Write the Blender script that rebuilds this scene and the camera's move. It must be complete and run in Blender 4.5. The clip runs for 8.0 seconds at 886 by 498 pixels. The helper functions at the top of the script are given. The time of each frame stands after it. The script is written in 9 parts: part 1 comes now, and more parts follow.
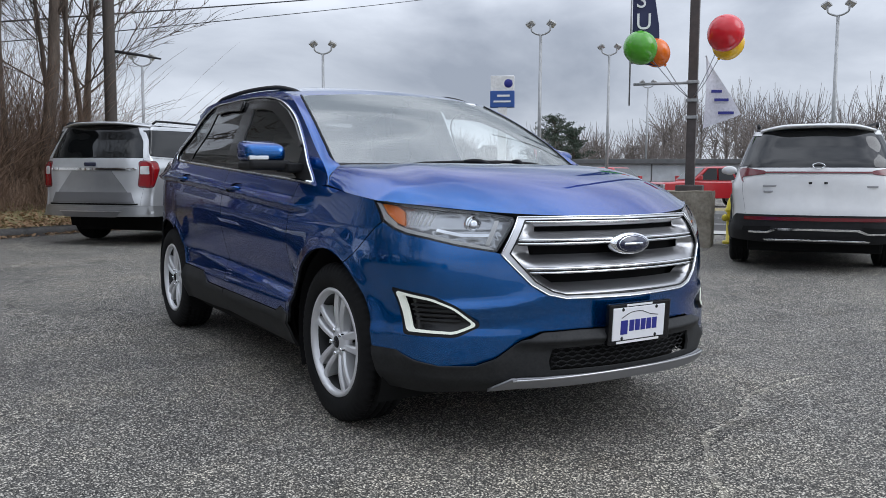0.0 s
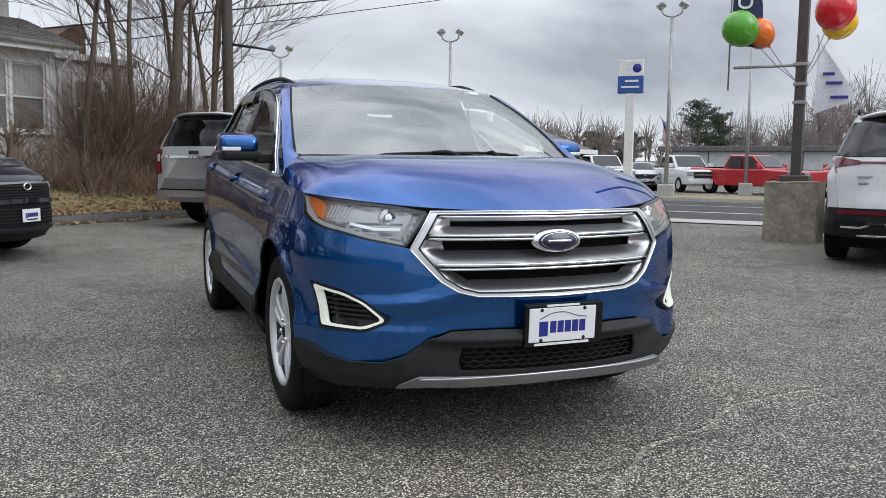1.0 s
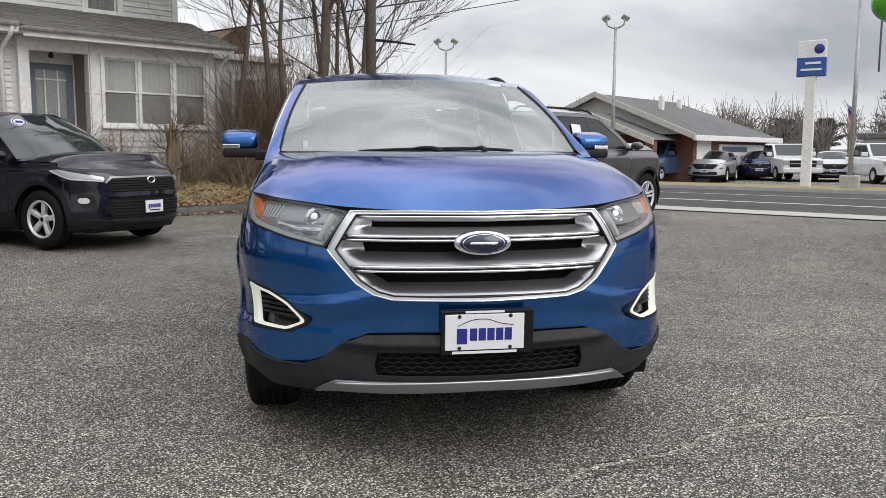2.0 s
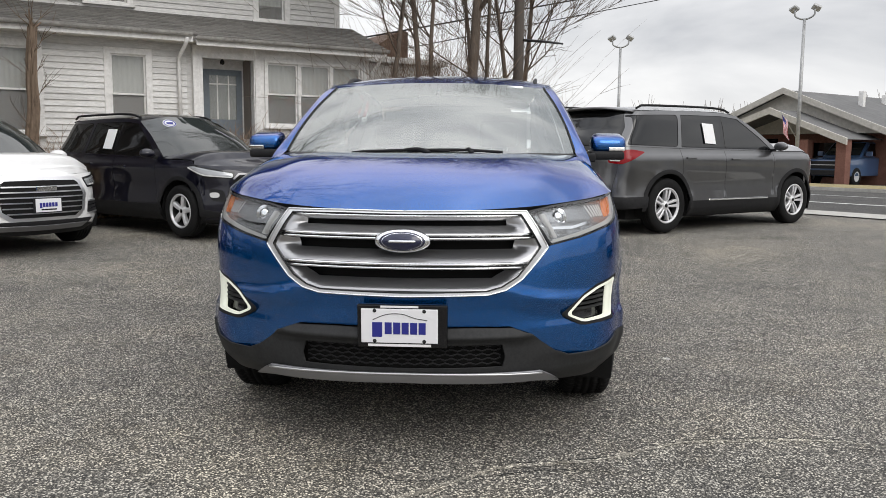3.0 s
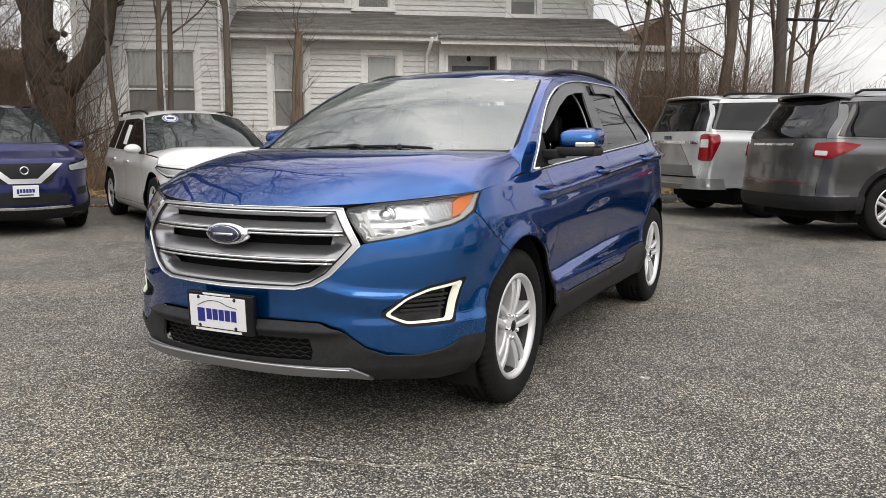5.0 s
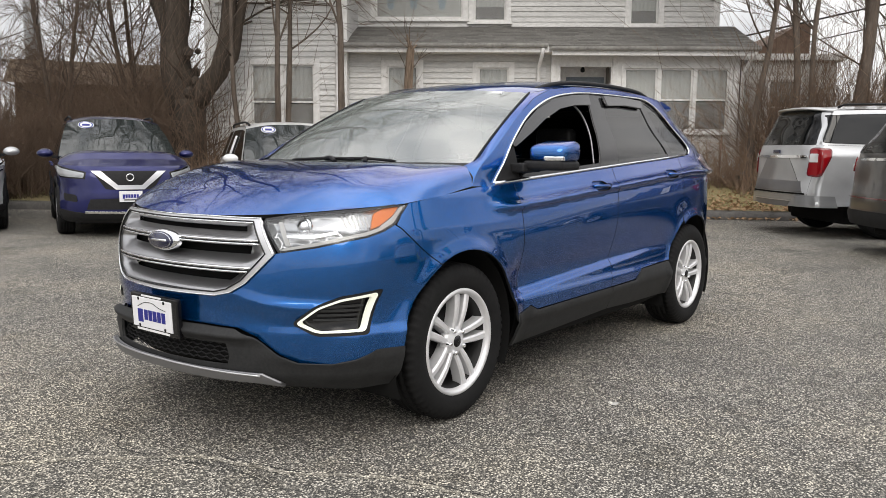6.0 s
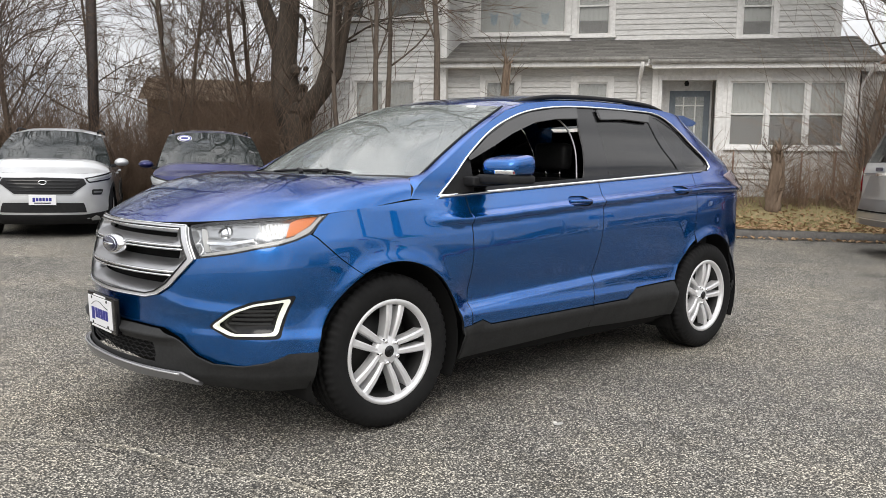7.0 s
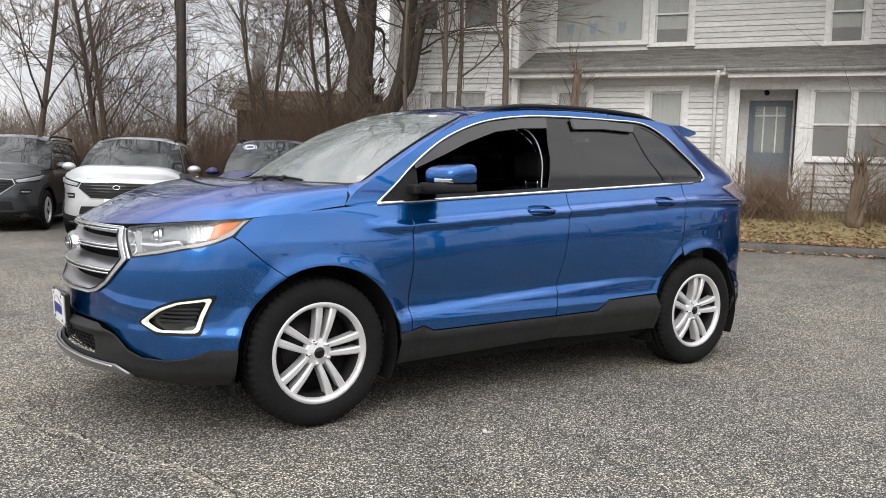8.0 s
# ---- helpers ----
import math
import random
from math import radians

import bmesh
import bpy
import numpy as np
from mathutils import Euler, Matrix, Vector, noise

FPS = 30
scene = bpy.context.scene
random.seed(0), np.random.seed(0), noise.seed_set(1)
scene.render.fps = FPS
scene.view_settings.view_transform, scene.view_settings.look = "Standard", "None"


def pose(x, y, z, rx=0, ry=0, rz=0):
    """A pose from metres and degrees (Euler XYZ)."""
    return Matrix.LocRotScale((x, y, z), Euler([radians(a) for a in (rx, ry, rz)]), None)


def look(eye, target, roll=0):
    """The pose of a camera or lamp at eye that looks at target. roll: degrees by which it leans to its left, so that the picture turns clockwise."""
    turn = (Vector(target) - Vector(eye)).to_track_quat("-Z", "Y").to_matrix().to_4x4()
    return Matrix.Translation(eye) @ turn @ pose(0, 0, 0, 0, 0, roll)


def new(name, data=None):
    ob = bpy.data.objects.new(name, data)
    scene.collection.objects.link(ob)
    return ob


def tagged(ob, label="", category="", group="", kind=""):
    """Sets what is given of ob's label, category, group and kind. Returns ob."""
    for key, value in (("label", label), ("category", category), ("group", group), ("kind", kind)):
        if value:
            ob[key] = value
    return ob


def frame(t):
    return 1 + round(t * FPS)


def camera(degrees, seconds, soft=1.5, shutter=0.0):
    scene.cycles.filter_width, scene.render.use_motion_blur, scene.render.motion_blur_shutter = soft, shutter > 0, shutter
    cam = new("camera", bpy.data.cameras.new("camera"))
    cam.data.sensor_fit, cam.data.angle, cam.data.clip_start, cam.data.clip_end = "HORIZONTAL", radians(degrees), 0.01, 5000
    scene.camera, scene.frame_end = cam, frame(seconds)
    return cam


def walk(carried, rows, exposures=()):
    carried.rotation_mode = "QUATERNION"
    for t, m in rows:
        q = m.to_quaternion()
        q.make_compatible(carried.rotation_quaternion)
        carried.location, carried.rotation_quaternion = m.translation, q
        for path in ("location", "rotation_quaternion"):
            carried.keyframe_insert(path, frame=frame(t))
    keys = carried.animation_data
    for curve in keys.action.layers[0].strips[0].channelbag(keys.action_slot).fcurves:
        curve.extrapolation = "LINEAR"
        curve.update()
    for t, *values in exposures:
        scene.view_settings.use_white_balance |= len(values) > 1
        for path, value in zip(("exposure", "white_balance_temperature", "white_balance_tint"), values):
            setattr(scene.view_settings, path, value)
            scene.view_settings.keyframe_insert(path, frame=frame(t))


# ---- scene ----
cam = camera(57.2, 8.0, 0.75)
PATH = [
    (0, (4.847, -2.538, 1.144), (3.17, -1.461, 0.968), 0.3),
    (0.5, (5.017, -2.121, 1.153), (3.262, -1.182, 0.96), 0.4),
    (1, (5.217, -1.675, 1.174), (3.379, -0.915, 0.964), 0.5),
    (1.5, (5.337, -1.186, 1.186), (3.429, -0.631, 0.96), 0.4),
    (1.7, (5.35, -0.974, 1.194), (3.419, -0.508, 0.964), 0.3),
    (2.8, (5.516, 0.164, 1.236), (3.531, 0.125, 0.993), 0.2),
    (3, (5.556, 0.372, 1.226), (3.575, 0.241, 0.985), 0.4),
    (3.5, (5.526, 0.885, 1.236), (3.571, 0.542, 0.986), 0.5),
    (4, (5.4, 1.397, 1.25), (3.492, 0.857, 0.993), 0.5),
    (4.2, (5.333, 1.601, 1.237), (3.448, 0.984, 0.977), 0.6),
    (5.3, (4.865, 2.64, 1.267), (3.153, 1.639, 1.008), 0.2),
    (5.5, (4.776, 2.814, 1.267), (3.103, 1.749, 1.015), 0.4),
    (6, (4.451, 3.203, 1.276), (2.884, 1.983, 1.035), 0.6),
    (6.5, (4.156, 3.601, 1.283), (2.704, 2.244, 1.058), 0.8),
    (7, (3.809, 3.953, 1.281), (2.473, 2.48, 1.071), 1.1),
    (7.2, (3.698, 4.078, 1.293), (2.4, 2.57, 1.088), 1.4),
    (7.5, (3.481, 4.297, 1.295), (2.256, 2.729, 1.097), 1.3),
    (8, (3.16, 4.552, 1.29), (2.032, 2.911, 1.099), 1.6),
]
walk(cam, [(t, look(eye, target, roll)) for t, eye, target, roll in PATH],
     [(0.0, -0.11, 5900, 10), (1.5, 0.06, 6350, 10), (3.0, 0.1, 6600, 10), (5.3, 0.2, 6800, 11), (7.0, 0.41, 6700, 10), (8.0, 0.40, 6650, 10)])

# ---- sky and light ----
world = bpy.data.worlds.new("overcast_sky")
scene.world = world
world.use_nodes = True
wn, wl = world.node_tree.nodes, world.node_tree.links
wn.clear()
w_out = wn.new("ShaderNodeOutputWorld")
w_bg = wn.new("ShaderNodeBackground")
w_sky = wn.new("ShaderNodeTexSky")
w_sky.sky_type, w_sky.sun_disc = "NISHITA", False
w_sky.sun_elevation, w_sky.sun_rotation = radians(34), radians(50)
w_co = wn.new("ShaderNodeTexCoord")
w_map = wn.new("ShaderNodeMapping")
w_map.inputs["Scale"].default_value = (1.0, 1.0, 2.5)
w_noise = wn.new("ShaderNodeTexNoise")
w_noise.inputs["Scale"].default_value = 2.3
w_noise.inputs["Detail"].default_value = 8
w_noise.inputs["Roughness"].default_value = 0.52
w_noise.inputs["Distortion"].default_value = 0.35
w_ramp = wn.new("ShaderNodeValToRGB")
w_ramp.color_ramp.elements[0].position, w_ramp.color_ramp.elements[0].color = 0.33, (4.1, 4.3, 4.75, 1)
w_ramp.color_ramp.elements[1].position, w_ramp.color_ramp.elements[1].color = 0.62, (9.6, 9.65, 9.8, 1)
w_mix = wn.new("ShaderNodeMixRGB")
w_mix.inputs["Fac"].default_value = 0.93
w_bg.inputs["Strength"].default_value = 0.1
w_sep = wn.new("ShaderNodeSeparateXYZ")
w_up = wn.new("ShaderNodeMapRange")
w_up.inputs["From Min"].default_value, w_up.inputs["From Max"].default_value = 0.15, 1.0
w_up.inputs["To Min"].default_value, w_up.inputs["To Max"].default_value = 1.0, 2.4
w_mul = wn.new("ShaderNodeVectorMath")
w_mul.operation = "SCALE"
for a, b in ((w_co.outputs["Generated"], w_map.inputs["Vector"]), (w_map.outputs["Vector"], w_noise.inputs["Vector"]),
             (w_noise.outputs["Fac"], w_ramp.inputs["Fac"]), (w_sky.outputs["Color"], w_mix.inputs["Color1"]),
             (w_ramp.outputs["Color"], w_mix.inputs["Color2"]), (w_mix.outputs["Color"], w_mul.inputs[0]), (w_co.outputs["Generated"], w_sep.inputs[0]), (w_sep.outputs["Z"], w_up.inputs["Value"]),
             (w_up.outputs["Result"], w_mul.inputs["Scale"]), (w_mul.outputs["Vector"], w_bg.inputs["Color"]),
             (w_bg.outputs["Background"], w_out.inputs["Surface"])):
    wl.new(a, b)
sun_data = bpy.data.lights.new("sun", "SUN")
sun_data.energy, sun_data.angle, sun_data.color = 1.05, radians(40), (1.0, 0.97, 0.92)
sun = new("sun", sun_data)
sun.matrix_world = look((40, 34, 36), (0, 0, 0))


# ---- materials ----
def mat(name, base, rough=0.6, metal=0.0, coat=0.0, coat_rough=0.03, spec=0.5):
    m = bpy.data.materials.new(name)
    m.use_nodes = True
    p = m.node_tree.nodes["Principled BSDF"]
    p.inputs["Base Color"].default_value = (*base, 1)
    p.inputs["Roughness"].default_value = rough
    p.inputs["Metallic"].default_value = metal
    p.inputs["Coat Weight"].default_value = coat
    p.inputs["Coat Roughness"].default_value = coat_rough
    p.inputs["Specular IOR Level"].default_value = spec
    return m


def nodes_of(m):
    return m.node_tree.nodes, m.node_tree.links, m.node_tree.nodes["Principled BSDF"]


def noise_node(m, scale, detail=4, rough=0.55, vec=None, stretch=None):
    n, l, p = nodes_of(m)
    tex = n.new("ShaderNodeTexNoise")
    tex.inputs["Scale"].default_value, tex.inputs["Detail"].default_value, tex.inputs["Roughness"].default_value = scale, detail, rough
    if vec is None:
        co = n.new("ShaderNodeTexCoord")
        vec = co.outputs["Object"]
    if stretch:
        mp = n.new("ShaderNodeMapping")
        mp.inputs["Scale"].default_value = stretch
        l.new(vec, mp.inputs["Vector"])
        vec = mp.outputs["Vector"]
    l.new(vec, tex.inputs["Vector"])
    return tex.outputs["Fac"]


def ramp_node(m, fac, stops):
    n, l, p = nodes_of(m)
    r = n.new("ShaderNodeValToRGB")
    e = r.color_ramp.elements
    while len(e) < len(stops):
        e.new(0.5)
    for el, (pos, col) in zip(e, stops):
        el.position, el.color = pos, (*col, 1)
    l.new(fac, r.inputs["Fac"])
    return r.outputs["Color"]


def mix_node(m, fac, a, b, mode="MIX"):
    n, l, p = nodes_of(m)
    x = n.new("ShaderNodeMixRGB")
    x.blend_type = mode
    for sock, v in zip(("Fac", "Color1", "Color2"), (fac, a, b)):
        if isinstance(v, (int, float)):
            x.inputs[sock].default_value = v
        elif isinstance(v, tuple):
            x.inputs[sock].default_value = (*v, 1)
        else:
            l.new(v, x.inputs[sock])
    return x.outputs["Color"]


def bump_node(m, height, strength=0.3, dist=0.01):
    n, l, p = nodes_of(m)
    b = n.new("ShaderNodeBump")
    b.inputs["Strength"].default_value, b.inputs["Distance"].default_value = strength, dist
    l.new(height, b.inputs["Height"])
    l.new(b.outputs["Normal"], p.inputs["Normal"])


def base_link(m, col):
    n, l, p = nodes_of(m)
    l.new(col, p.inputs["Base Color"])


def varied(name, c1, c2, scale, rough=0.8, bump=0.2, dist=0.005, fine=6.0, stretch=None, metal=0.0, coat=0.0, per_object=0.0):
    """A surface that wanders between two colours at two scales, with a fine relief."""
    m = mat(name, c1, rough, metal, coat)
    n, l, p = nodes_of(m)
    big = noise_node(m, scale, 5, 0.6, stretch=stretch)
    fin = noise_node(m, scale * fine, 4, 0.65, stretch=stretch)
    col = ramp_node(m, big, ((0.32, c1), (0.68, c2)))
    col = mix_node(m, 0.35, col, ramp_node(m, fin, ((0.3, tuple(v * 0.6 for v in c1)), (0.7, tuple(min(1, v * 1.25) for v in c2)))))
    if per_object:
        info = n.new("ShaderNodeObjectInfo")
        g = ramp_node(m, info.outputs["Random"], ((0.0, (1 - per_object,) * 3), (1.0, (1.0, 1.0, 1.0))))
        col = mix_node(m, 1.0, col, g, "MULTIPLY")
    base_link(m, col)
    bump_node(m, fin, bump, dist)
    return m


def paint(name, base, metal=0.0, rough=0.3, flake=0.0, coat_ior=1.45):
    """Car paint: a coloured base under a clear coat, with a faint film of dust."""
    m = mat(name, base, rough, metal, 1.0, 0.015)
    m.node_tree.nodes["Principled BSDF"].inputs["Coat IOR"].default_value = coat_ior
    pale_film = noise_node(m, 3.0, 6, 0.6)
    col = ramp_node(m, pale_film, ((0.35, tuple(v * 0.92 for v in base)), (0.7, tuple(v * 1.06 + 0.001 for v in base))))
    if flake:
        n, l, p = nodes_of(m)
        fl = noise_node(m, 900.0, 1)
        col = mix_node(m, flake, col, ramp_node(m, fl, ((0.45, tuple(v * 0.6 for v in base)), (0.62, tuple(min(1, v * 1.7) for v in base)))))
    base_link(m, col)
    return m


def glass(name, tint, ior=1.5, haze=0.0, film=(0.75, 0.8, 0.78)):
    m = bpy.data.materials.new(name)
    m.use_nodes = True
    n, l = m.node_tree.nodes, m.node_tree.links
    n.clear()
    out = n.new("ShaderNodeOutputMaterial")
    mix = n.new("ShaderNodeMixShader")
    tr = n.new("ShaderNodeBsdfTransparent")
    tr.inputs["Color"].default_value = (*tint, 1)
    gl = n.new("ShaderNodeBsdfGlossy")
    gl.inputs["Roughness"].default_value = 0.015
    fr = n.new("ShaderNodeFresnel")
    fr.inputs["IOR"].default_value = ior
    l.new(fr.outputs["Fac"], mix.inputs["Fac"])
    l.new(tr.outputs["BSDF"], mix.inputs[1])
    l.new(gl.outputs["BSDF"], mix.inputs[2])
    if haze:
        # a pale diffuse film: thin dust, and reflected sky put into the colour
        pale_film = n.new("ShaderNodeBsdfDiffuse")
        pale_film.inputs["Color"].default_value = (*film, 1)
        mx = n.new("ShaderNodeMixShader")
        mx.inputs["Fac"].default_value = haze
        l.new(mix.outputs["Shader"], mx.inputs[1])
        l.new(pale_film.outputs["BSDF"], mx.inputs[2])
        mix = mx
    l.new(mix.outputs["Shader"], out.inputs["Surface"])
    return m


def glow(name, col, strength):
    m = mat(name, col, 0.4)
    n, l, p = nodes_of(m)
    p.inputs["Emission Color"].default_value = (*col, 1)
    p.inputs["Emission Strength"].default_value = strength
    return m


def asphalt_material(name, dark, light, stone=95.0, show=0.55):
    """Dark binder with pale chips of stone, each of its own tone, worn unevenly."""
    m = mat(name, dark, 0.85, spec=0.3)
    n, l, p = nodes_of(m)
    co = n.new("ShaderNodeTexCoord")
    cells = []
    for sc in (stone, stone * 2.1):
        vo = n.new("ShaderNodeTexVoronoi")
        vo.inputs["Scale"].default_value = sc
        l.new(co.outputs["Object"], vo.inputs["Vector"])
        bw = n.new("ShaderNodeSeparateColor")
        l.new(vo.outputs["Color"], bw.inputs["Color"])
        tone = ramp_node(m, bw.outputs["Red"], ((0.40, tuple(v * 1.3 for v in dark)), (0.68, tuple(0.34 * b for b in light)), (0.93, light)))
        body = ramp_node(m, vo.outputs["Distance"], ((show - 0.22, (1, 1, 1)), (show, (0, 0, 0))))
        cells.append((mix_node(m, body, dark, tone), vo))
    col = mix_node(m, 0.26, cells[0][0], cells[1][0])
    warm = noise_node(m, 7.0, 4, 0.7)
    col = mix_node(m, 1.0, col, ramp_node(m, warm, ((0.3, (0.86, 0.85, 0.83)), (0.7, (1.12, 1.10, 1.05)))), "MULTIPLY")
    big = noise_node(m, 0.55, 6, 0.62)
    col = mix_node(m, 1.0, col, ramp_node(m, big, ((0.28, (0.70, 0.70, 0.71)), (0.5, (0.98, 0.97, 0.95)), (0.72, (1.28, 1.23, 1.13)))), "MULTIPLY")
    stain = noise_node(m, 1.9, 5, 0.7)
    col = mix_node(m, 1.0, col, ramp_node(m, stain, ((0.30, (0.72, 0.70, 0.66)), (0.46, (1.0, 1.0, 1.0)), (0.70, (1.10, 1.08, 1.03)))), "MULTIPLY")
    base_link(m, col)
    bump_node(m, cells[0][1].outputs["Distance"], 0.7, 0.008)
    return m


M_ASPHALT = asphalt_material("asphalt_worn_aggregate", (0.034, 0.034, 0.034), (0.86, 0.83, 0.77), 132.0, 0.70)
M_WORN = asphalt_material("asphalt_worn_edge", (0.12, 0.115, 0.105), (0.95, 0.92, 0.84), 120.0, 0.75)
M_CRACK = varied("crack_shadow", (0.012, 0.012, 0.012), (0.03, 0.03, 0.03), 9.0, 0.95, 0.2)
M_ROAD = asphalt_material("asphalt_road", (0.055, 0.055, 0.057), (0.13, 0.13, 0.128), 60.0)
M_CONCRETE = varied("concrete_pale", (0.34, 0.33, 0.31), (0.45, 0.44, 0.41), 1.6, 0.85, 0.3)
M_KERB = varied("kerb_asphalt", (0.06, 0.058, 0.055), (0.14, 0.13, 0.12), 3.0, 0.9, 0.5, 0.01)
M_LINE = varied("worn_white_line", (0.42, 0.42, 0.41), (0.66, 0.66, 0.64), 4.0, 0.8, 0.1)
M_GRASS = varied("winter_grass", (0.19, 0.17, 0.07), (0.34, 0.275, 0.15), 2.2, 0.95, 0.8, 0.03, 18.0)
M_LEAF = varied("dead_leaf", (0.32, 0.19, 0.10), (0.60, 0.41, 0.24), 2.0, 0.9, 0.1, per_object=0.4)
M_BLADE = varied("grass_blade", (0.20, 0.21, 0.065), (0.44, 0.37, 0.18), 0.7, 0.9, 0.1)
M_STUMP = varied("tan_brown_bark", (0.10, 0.070, 0.048), (0.25, 0.185, 0.135), 7.0, 0.95, 0.8, 0.02, 5.0, (1, 1, 0.25))
M_BARK = varied("grey_brown_bark", (0.068, 0.053, 0.042), (0.17, 0.135, 0.108), 6.0, 0.95, 0.8, 0.02, 5.0, (1, 1, 0.25))
M_BARKOLD = varied("dark_furrowed_bark", (0.036, 0.028, 0.021), (0.10, 0.078, 0.06), 5.0, 0.95, 1.0, 0.05, 4.0, (1, 1, 0.22))
M_CANE = varied("brown_cane", (0.19, 0.125, 0.085), (0.37, 0.262, 0.185), 3.0, 0.95, 0.2)
M_CANEDARK = varied("dark_brown_cane", (0.11, 0.074, 0.052), (0.21, 0.145, 0.102), 3.0, 0.95, 0.2)
M_TWIG = varied("brown_twig", (0.085, 0.06, 0.045), (0.16, 0.115, 0.085), 3.0, 0.95, 0.2)
M_SIDING = varied("white_clapboard_paint", (0.64, 0.635, 0.62), (0.79, 0.785, 0.77), 1.2, 0.75, 0.15, 0.003, 7.0, (1, 1, 5), per_object=0.12)
M_PEELED = varied("peeling_white_paint", (0.36, 0.34, 0.31), (0.78, 0.77, 0.745), 3.5, 0.85, 0.4, 0.004, 5.0, (1, 1, 6), per_object=0.2)
M_TRIM = varied("white_trim_paint", (0.74, 0.73, 0.71), (0.84, 0.83, 0.81), 2.0, 0.6, 0.1)
M_GUTTER = varied("weathered_gutter", (0.20, 0.195, 0.185), (0.42, 0.41, 0.39), 2.5, 0.7, 0.1)
M_SHINGLE = varied("grey_roof_shingle", (0.16, 0.155, 0.145), (0.28, 0.27, 0.25), 2.5, 0.95, 0.5, 0.01, 8.0, per_object=0.35)
M_ROOFDARK = varied("dark_grey_roof", (0.10, 0.10, 0.10), (0.15, 0.15, 0.15), 0.4, 0.9, 0.2)
M_CURTAIN = varied("pale_curtain", (0.76, 0.755, 0.73), (0.88, 0.875, 0.85), 5.0, 0.9, 0.3, 0.01, 4.0, (6, 6, 0.3))
M_ROOMDARK = mat("dim_room", (0.19, 0.165, 0.145), 0.9)
# the film puts reflected daylight into the panes' colour
M_HOUSEGLASS = glass("house_window_glass", (0.78, 0.80, 0.80), 1.5, 0.20, (0.68, 0.67, 0.65))
M_DOORBLUE = varied("grey_blue_door_paint", (0.13, 0.16, 0.19), (0.17, 0.20, 0.23), 3.0, 0.5, 0.1)
M_METALGREY = varied("galvanised_grey", (0.30, 0.31, 0.31), (0.42, 0.42, 0.42), 2.0, 0.5, 0.1, metal=0.6)
M_POLEBROWN = varied("brown_painted_pole", (0.055, 0.045, 0.042), (0.085, 0.07, 0.065), 2.0, 0.5, 0.15)
M_POLEWOOD = varied("weathered_pole_wood", (0.05, 0.04, 0.034), (0.095, 0.08, 0.068), 3.0, 0.9, 0.5, 0.01, 6.0, (1, 1, 0.1))
M_WIRE = mat("black_cable", (0.02, 0.02, 0.022), 0.6)
M_TYRE = varied("tyre_rubber", (0.005, 0.005, 0.0055), (0.011, 0.011, 0.011), 8.0, 0.8, 0.3, 0.002)
M_ALLOY = mat("silver_alloy", (0.70, 0.70, 0.71), 0.34, 0.4)
M_ALLOYDARK = mat("dark_alloy_and_well_shade", (0.03, 0.03, 0.03), 0.55, 0.5)
M_CHROME = mat("chrome", (0.86, 0.87, 0.88), 0.07, 1.0)
M_SATIN = mat("satin_silver", (0.40, 0.40, 0.41), 0.32, 0.9)
M_BLACK = varied("black_textured_plastic", (0.010, 0.010, 0.011), (0.018, 0.018, 0.019), 20.0, 0.62, 0.25, 0.001)
M_CLAD = varied("charcoal_cladding", (0.017, 0.0175, 0.018), (0.028, 0.0285, 0.029), 14.0, 0.55, 0.2, 0.001)
M_GLOSSBLACK = mat("gloss_black", (0.006, 0.006, 0.007), 0.12, spec=0.5)
M_DEEP = mat("deep_black_recess", (0.008, 0.008, 0.008), 0.9)
# its greenish film carries part of the sky's reflection as colour
M_GLASSCLEAR = glass("windscreen_glass", (0.80, 0.86, 0.84), 3.3, 0.10, (0.84, 0.94, 0.90))
M_GLASSTINT = glass("tinted_glass", (0.07, 0.08, 0.08), 1.6, 0.008)
M_GLASSLIGHT = glass("light_tinted_glass", (0.42, 0.45, 0.44), 1.6, 0.01)
M_LENS = glass("clear_lens", (0.93, 0.94, 0.95), 1.45)
M_AMBER = mat("amber_reflector", (0.85, 0.22, 0.03), 0.25, 0.0, 0.6)
M_LAMPIN = mat("lamp_reflector", (0.43, 0.44, 0.45), 0.27, 0.65)
M_REDLENS = mat("red_tail_lens", (0.22, 0.002, 0.005), 0.2, 0.0, 0.0, spec=0.35)
M_REDDARK = mat("dark_red_tail_lens", (0.13, 0.006, 0.012), 0.18, 0.0, 0.8)
M_LAMPWHITE = mat("milky_light_guide", (0.58, 0.58, 0.57), 0.25, 0.0, 0.5)
M_VISOR = mat("smoked_visor", (0.014, 0.014, 0.015), 0.1, spec=0.9)
M_TAILCLEAR = mat("clear_pink_tail_lens", (0.52, 0.42, 0.42), 0.18, 0.2, 0.6)
M_SATINBRIGHT = mat("bright_satin", (0.62, 0.62, 0.63), 0.28, 0.85)
M_SATINDARK = mat("grey_satin", (0.25, 0.25, 0.26), 0.36, 0.8)
M_BADGE = mat("dark_blue_badge", (0.010, 0.014, 0.05), 0.25, 0.0, 0.8)
# darker copy of the body blue: shade inside the handle cups as colour
M_BLUESHADE = paint("shaded_blue_cup", (0.001, 0.080, 0.315), 0.85, 0.3)
M_LED = glow("white_led_strip", (0.70, 0.72, 0.62), 0.32)
M_PLATE = mat("white_plate", (0.78, 0.78, 0.80), 0.45)
M_INK = mat("deep_blue_ink", (0.018, 0.022, 0.22), 0.5)
M_WHITE = mat("white_ink", (0.8, 0.8, 0.8), 0.5)
M_SEAT = varied("black_leather", (0.014, 0.014, 0.015), (0.025, 0.025, 0.026), 12.0, 0.45, 0.25, 0.002)
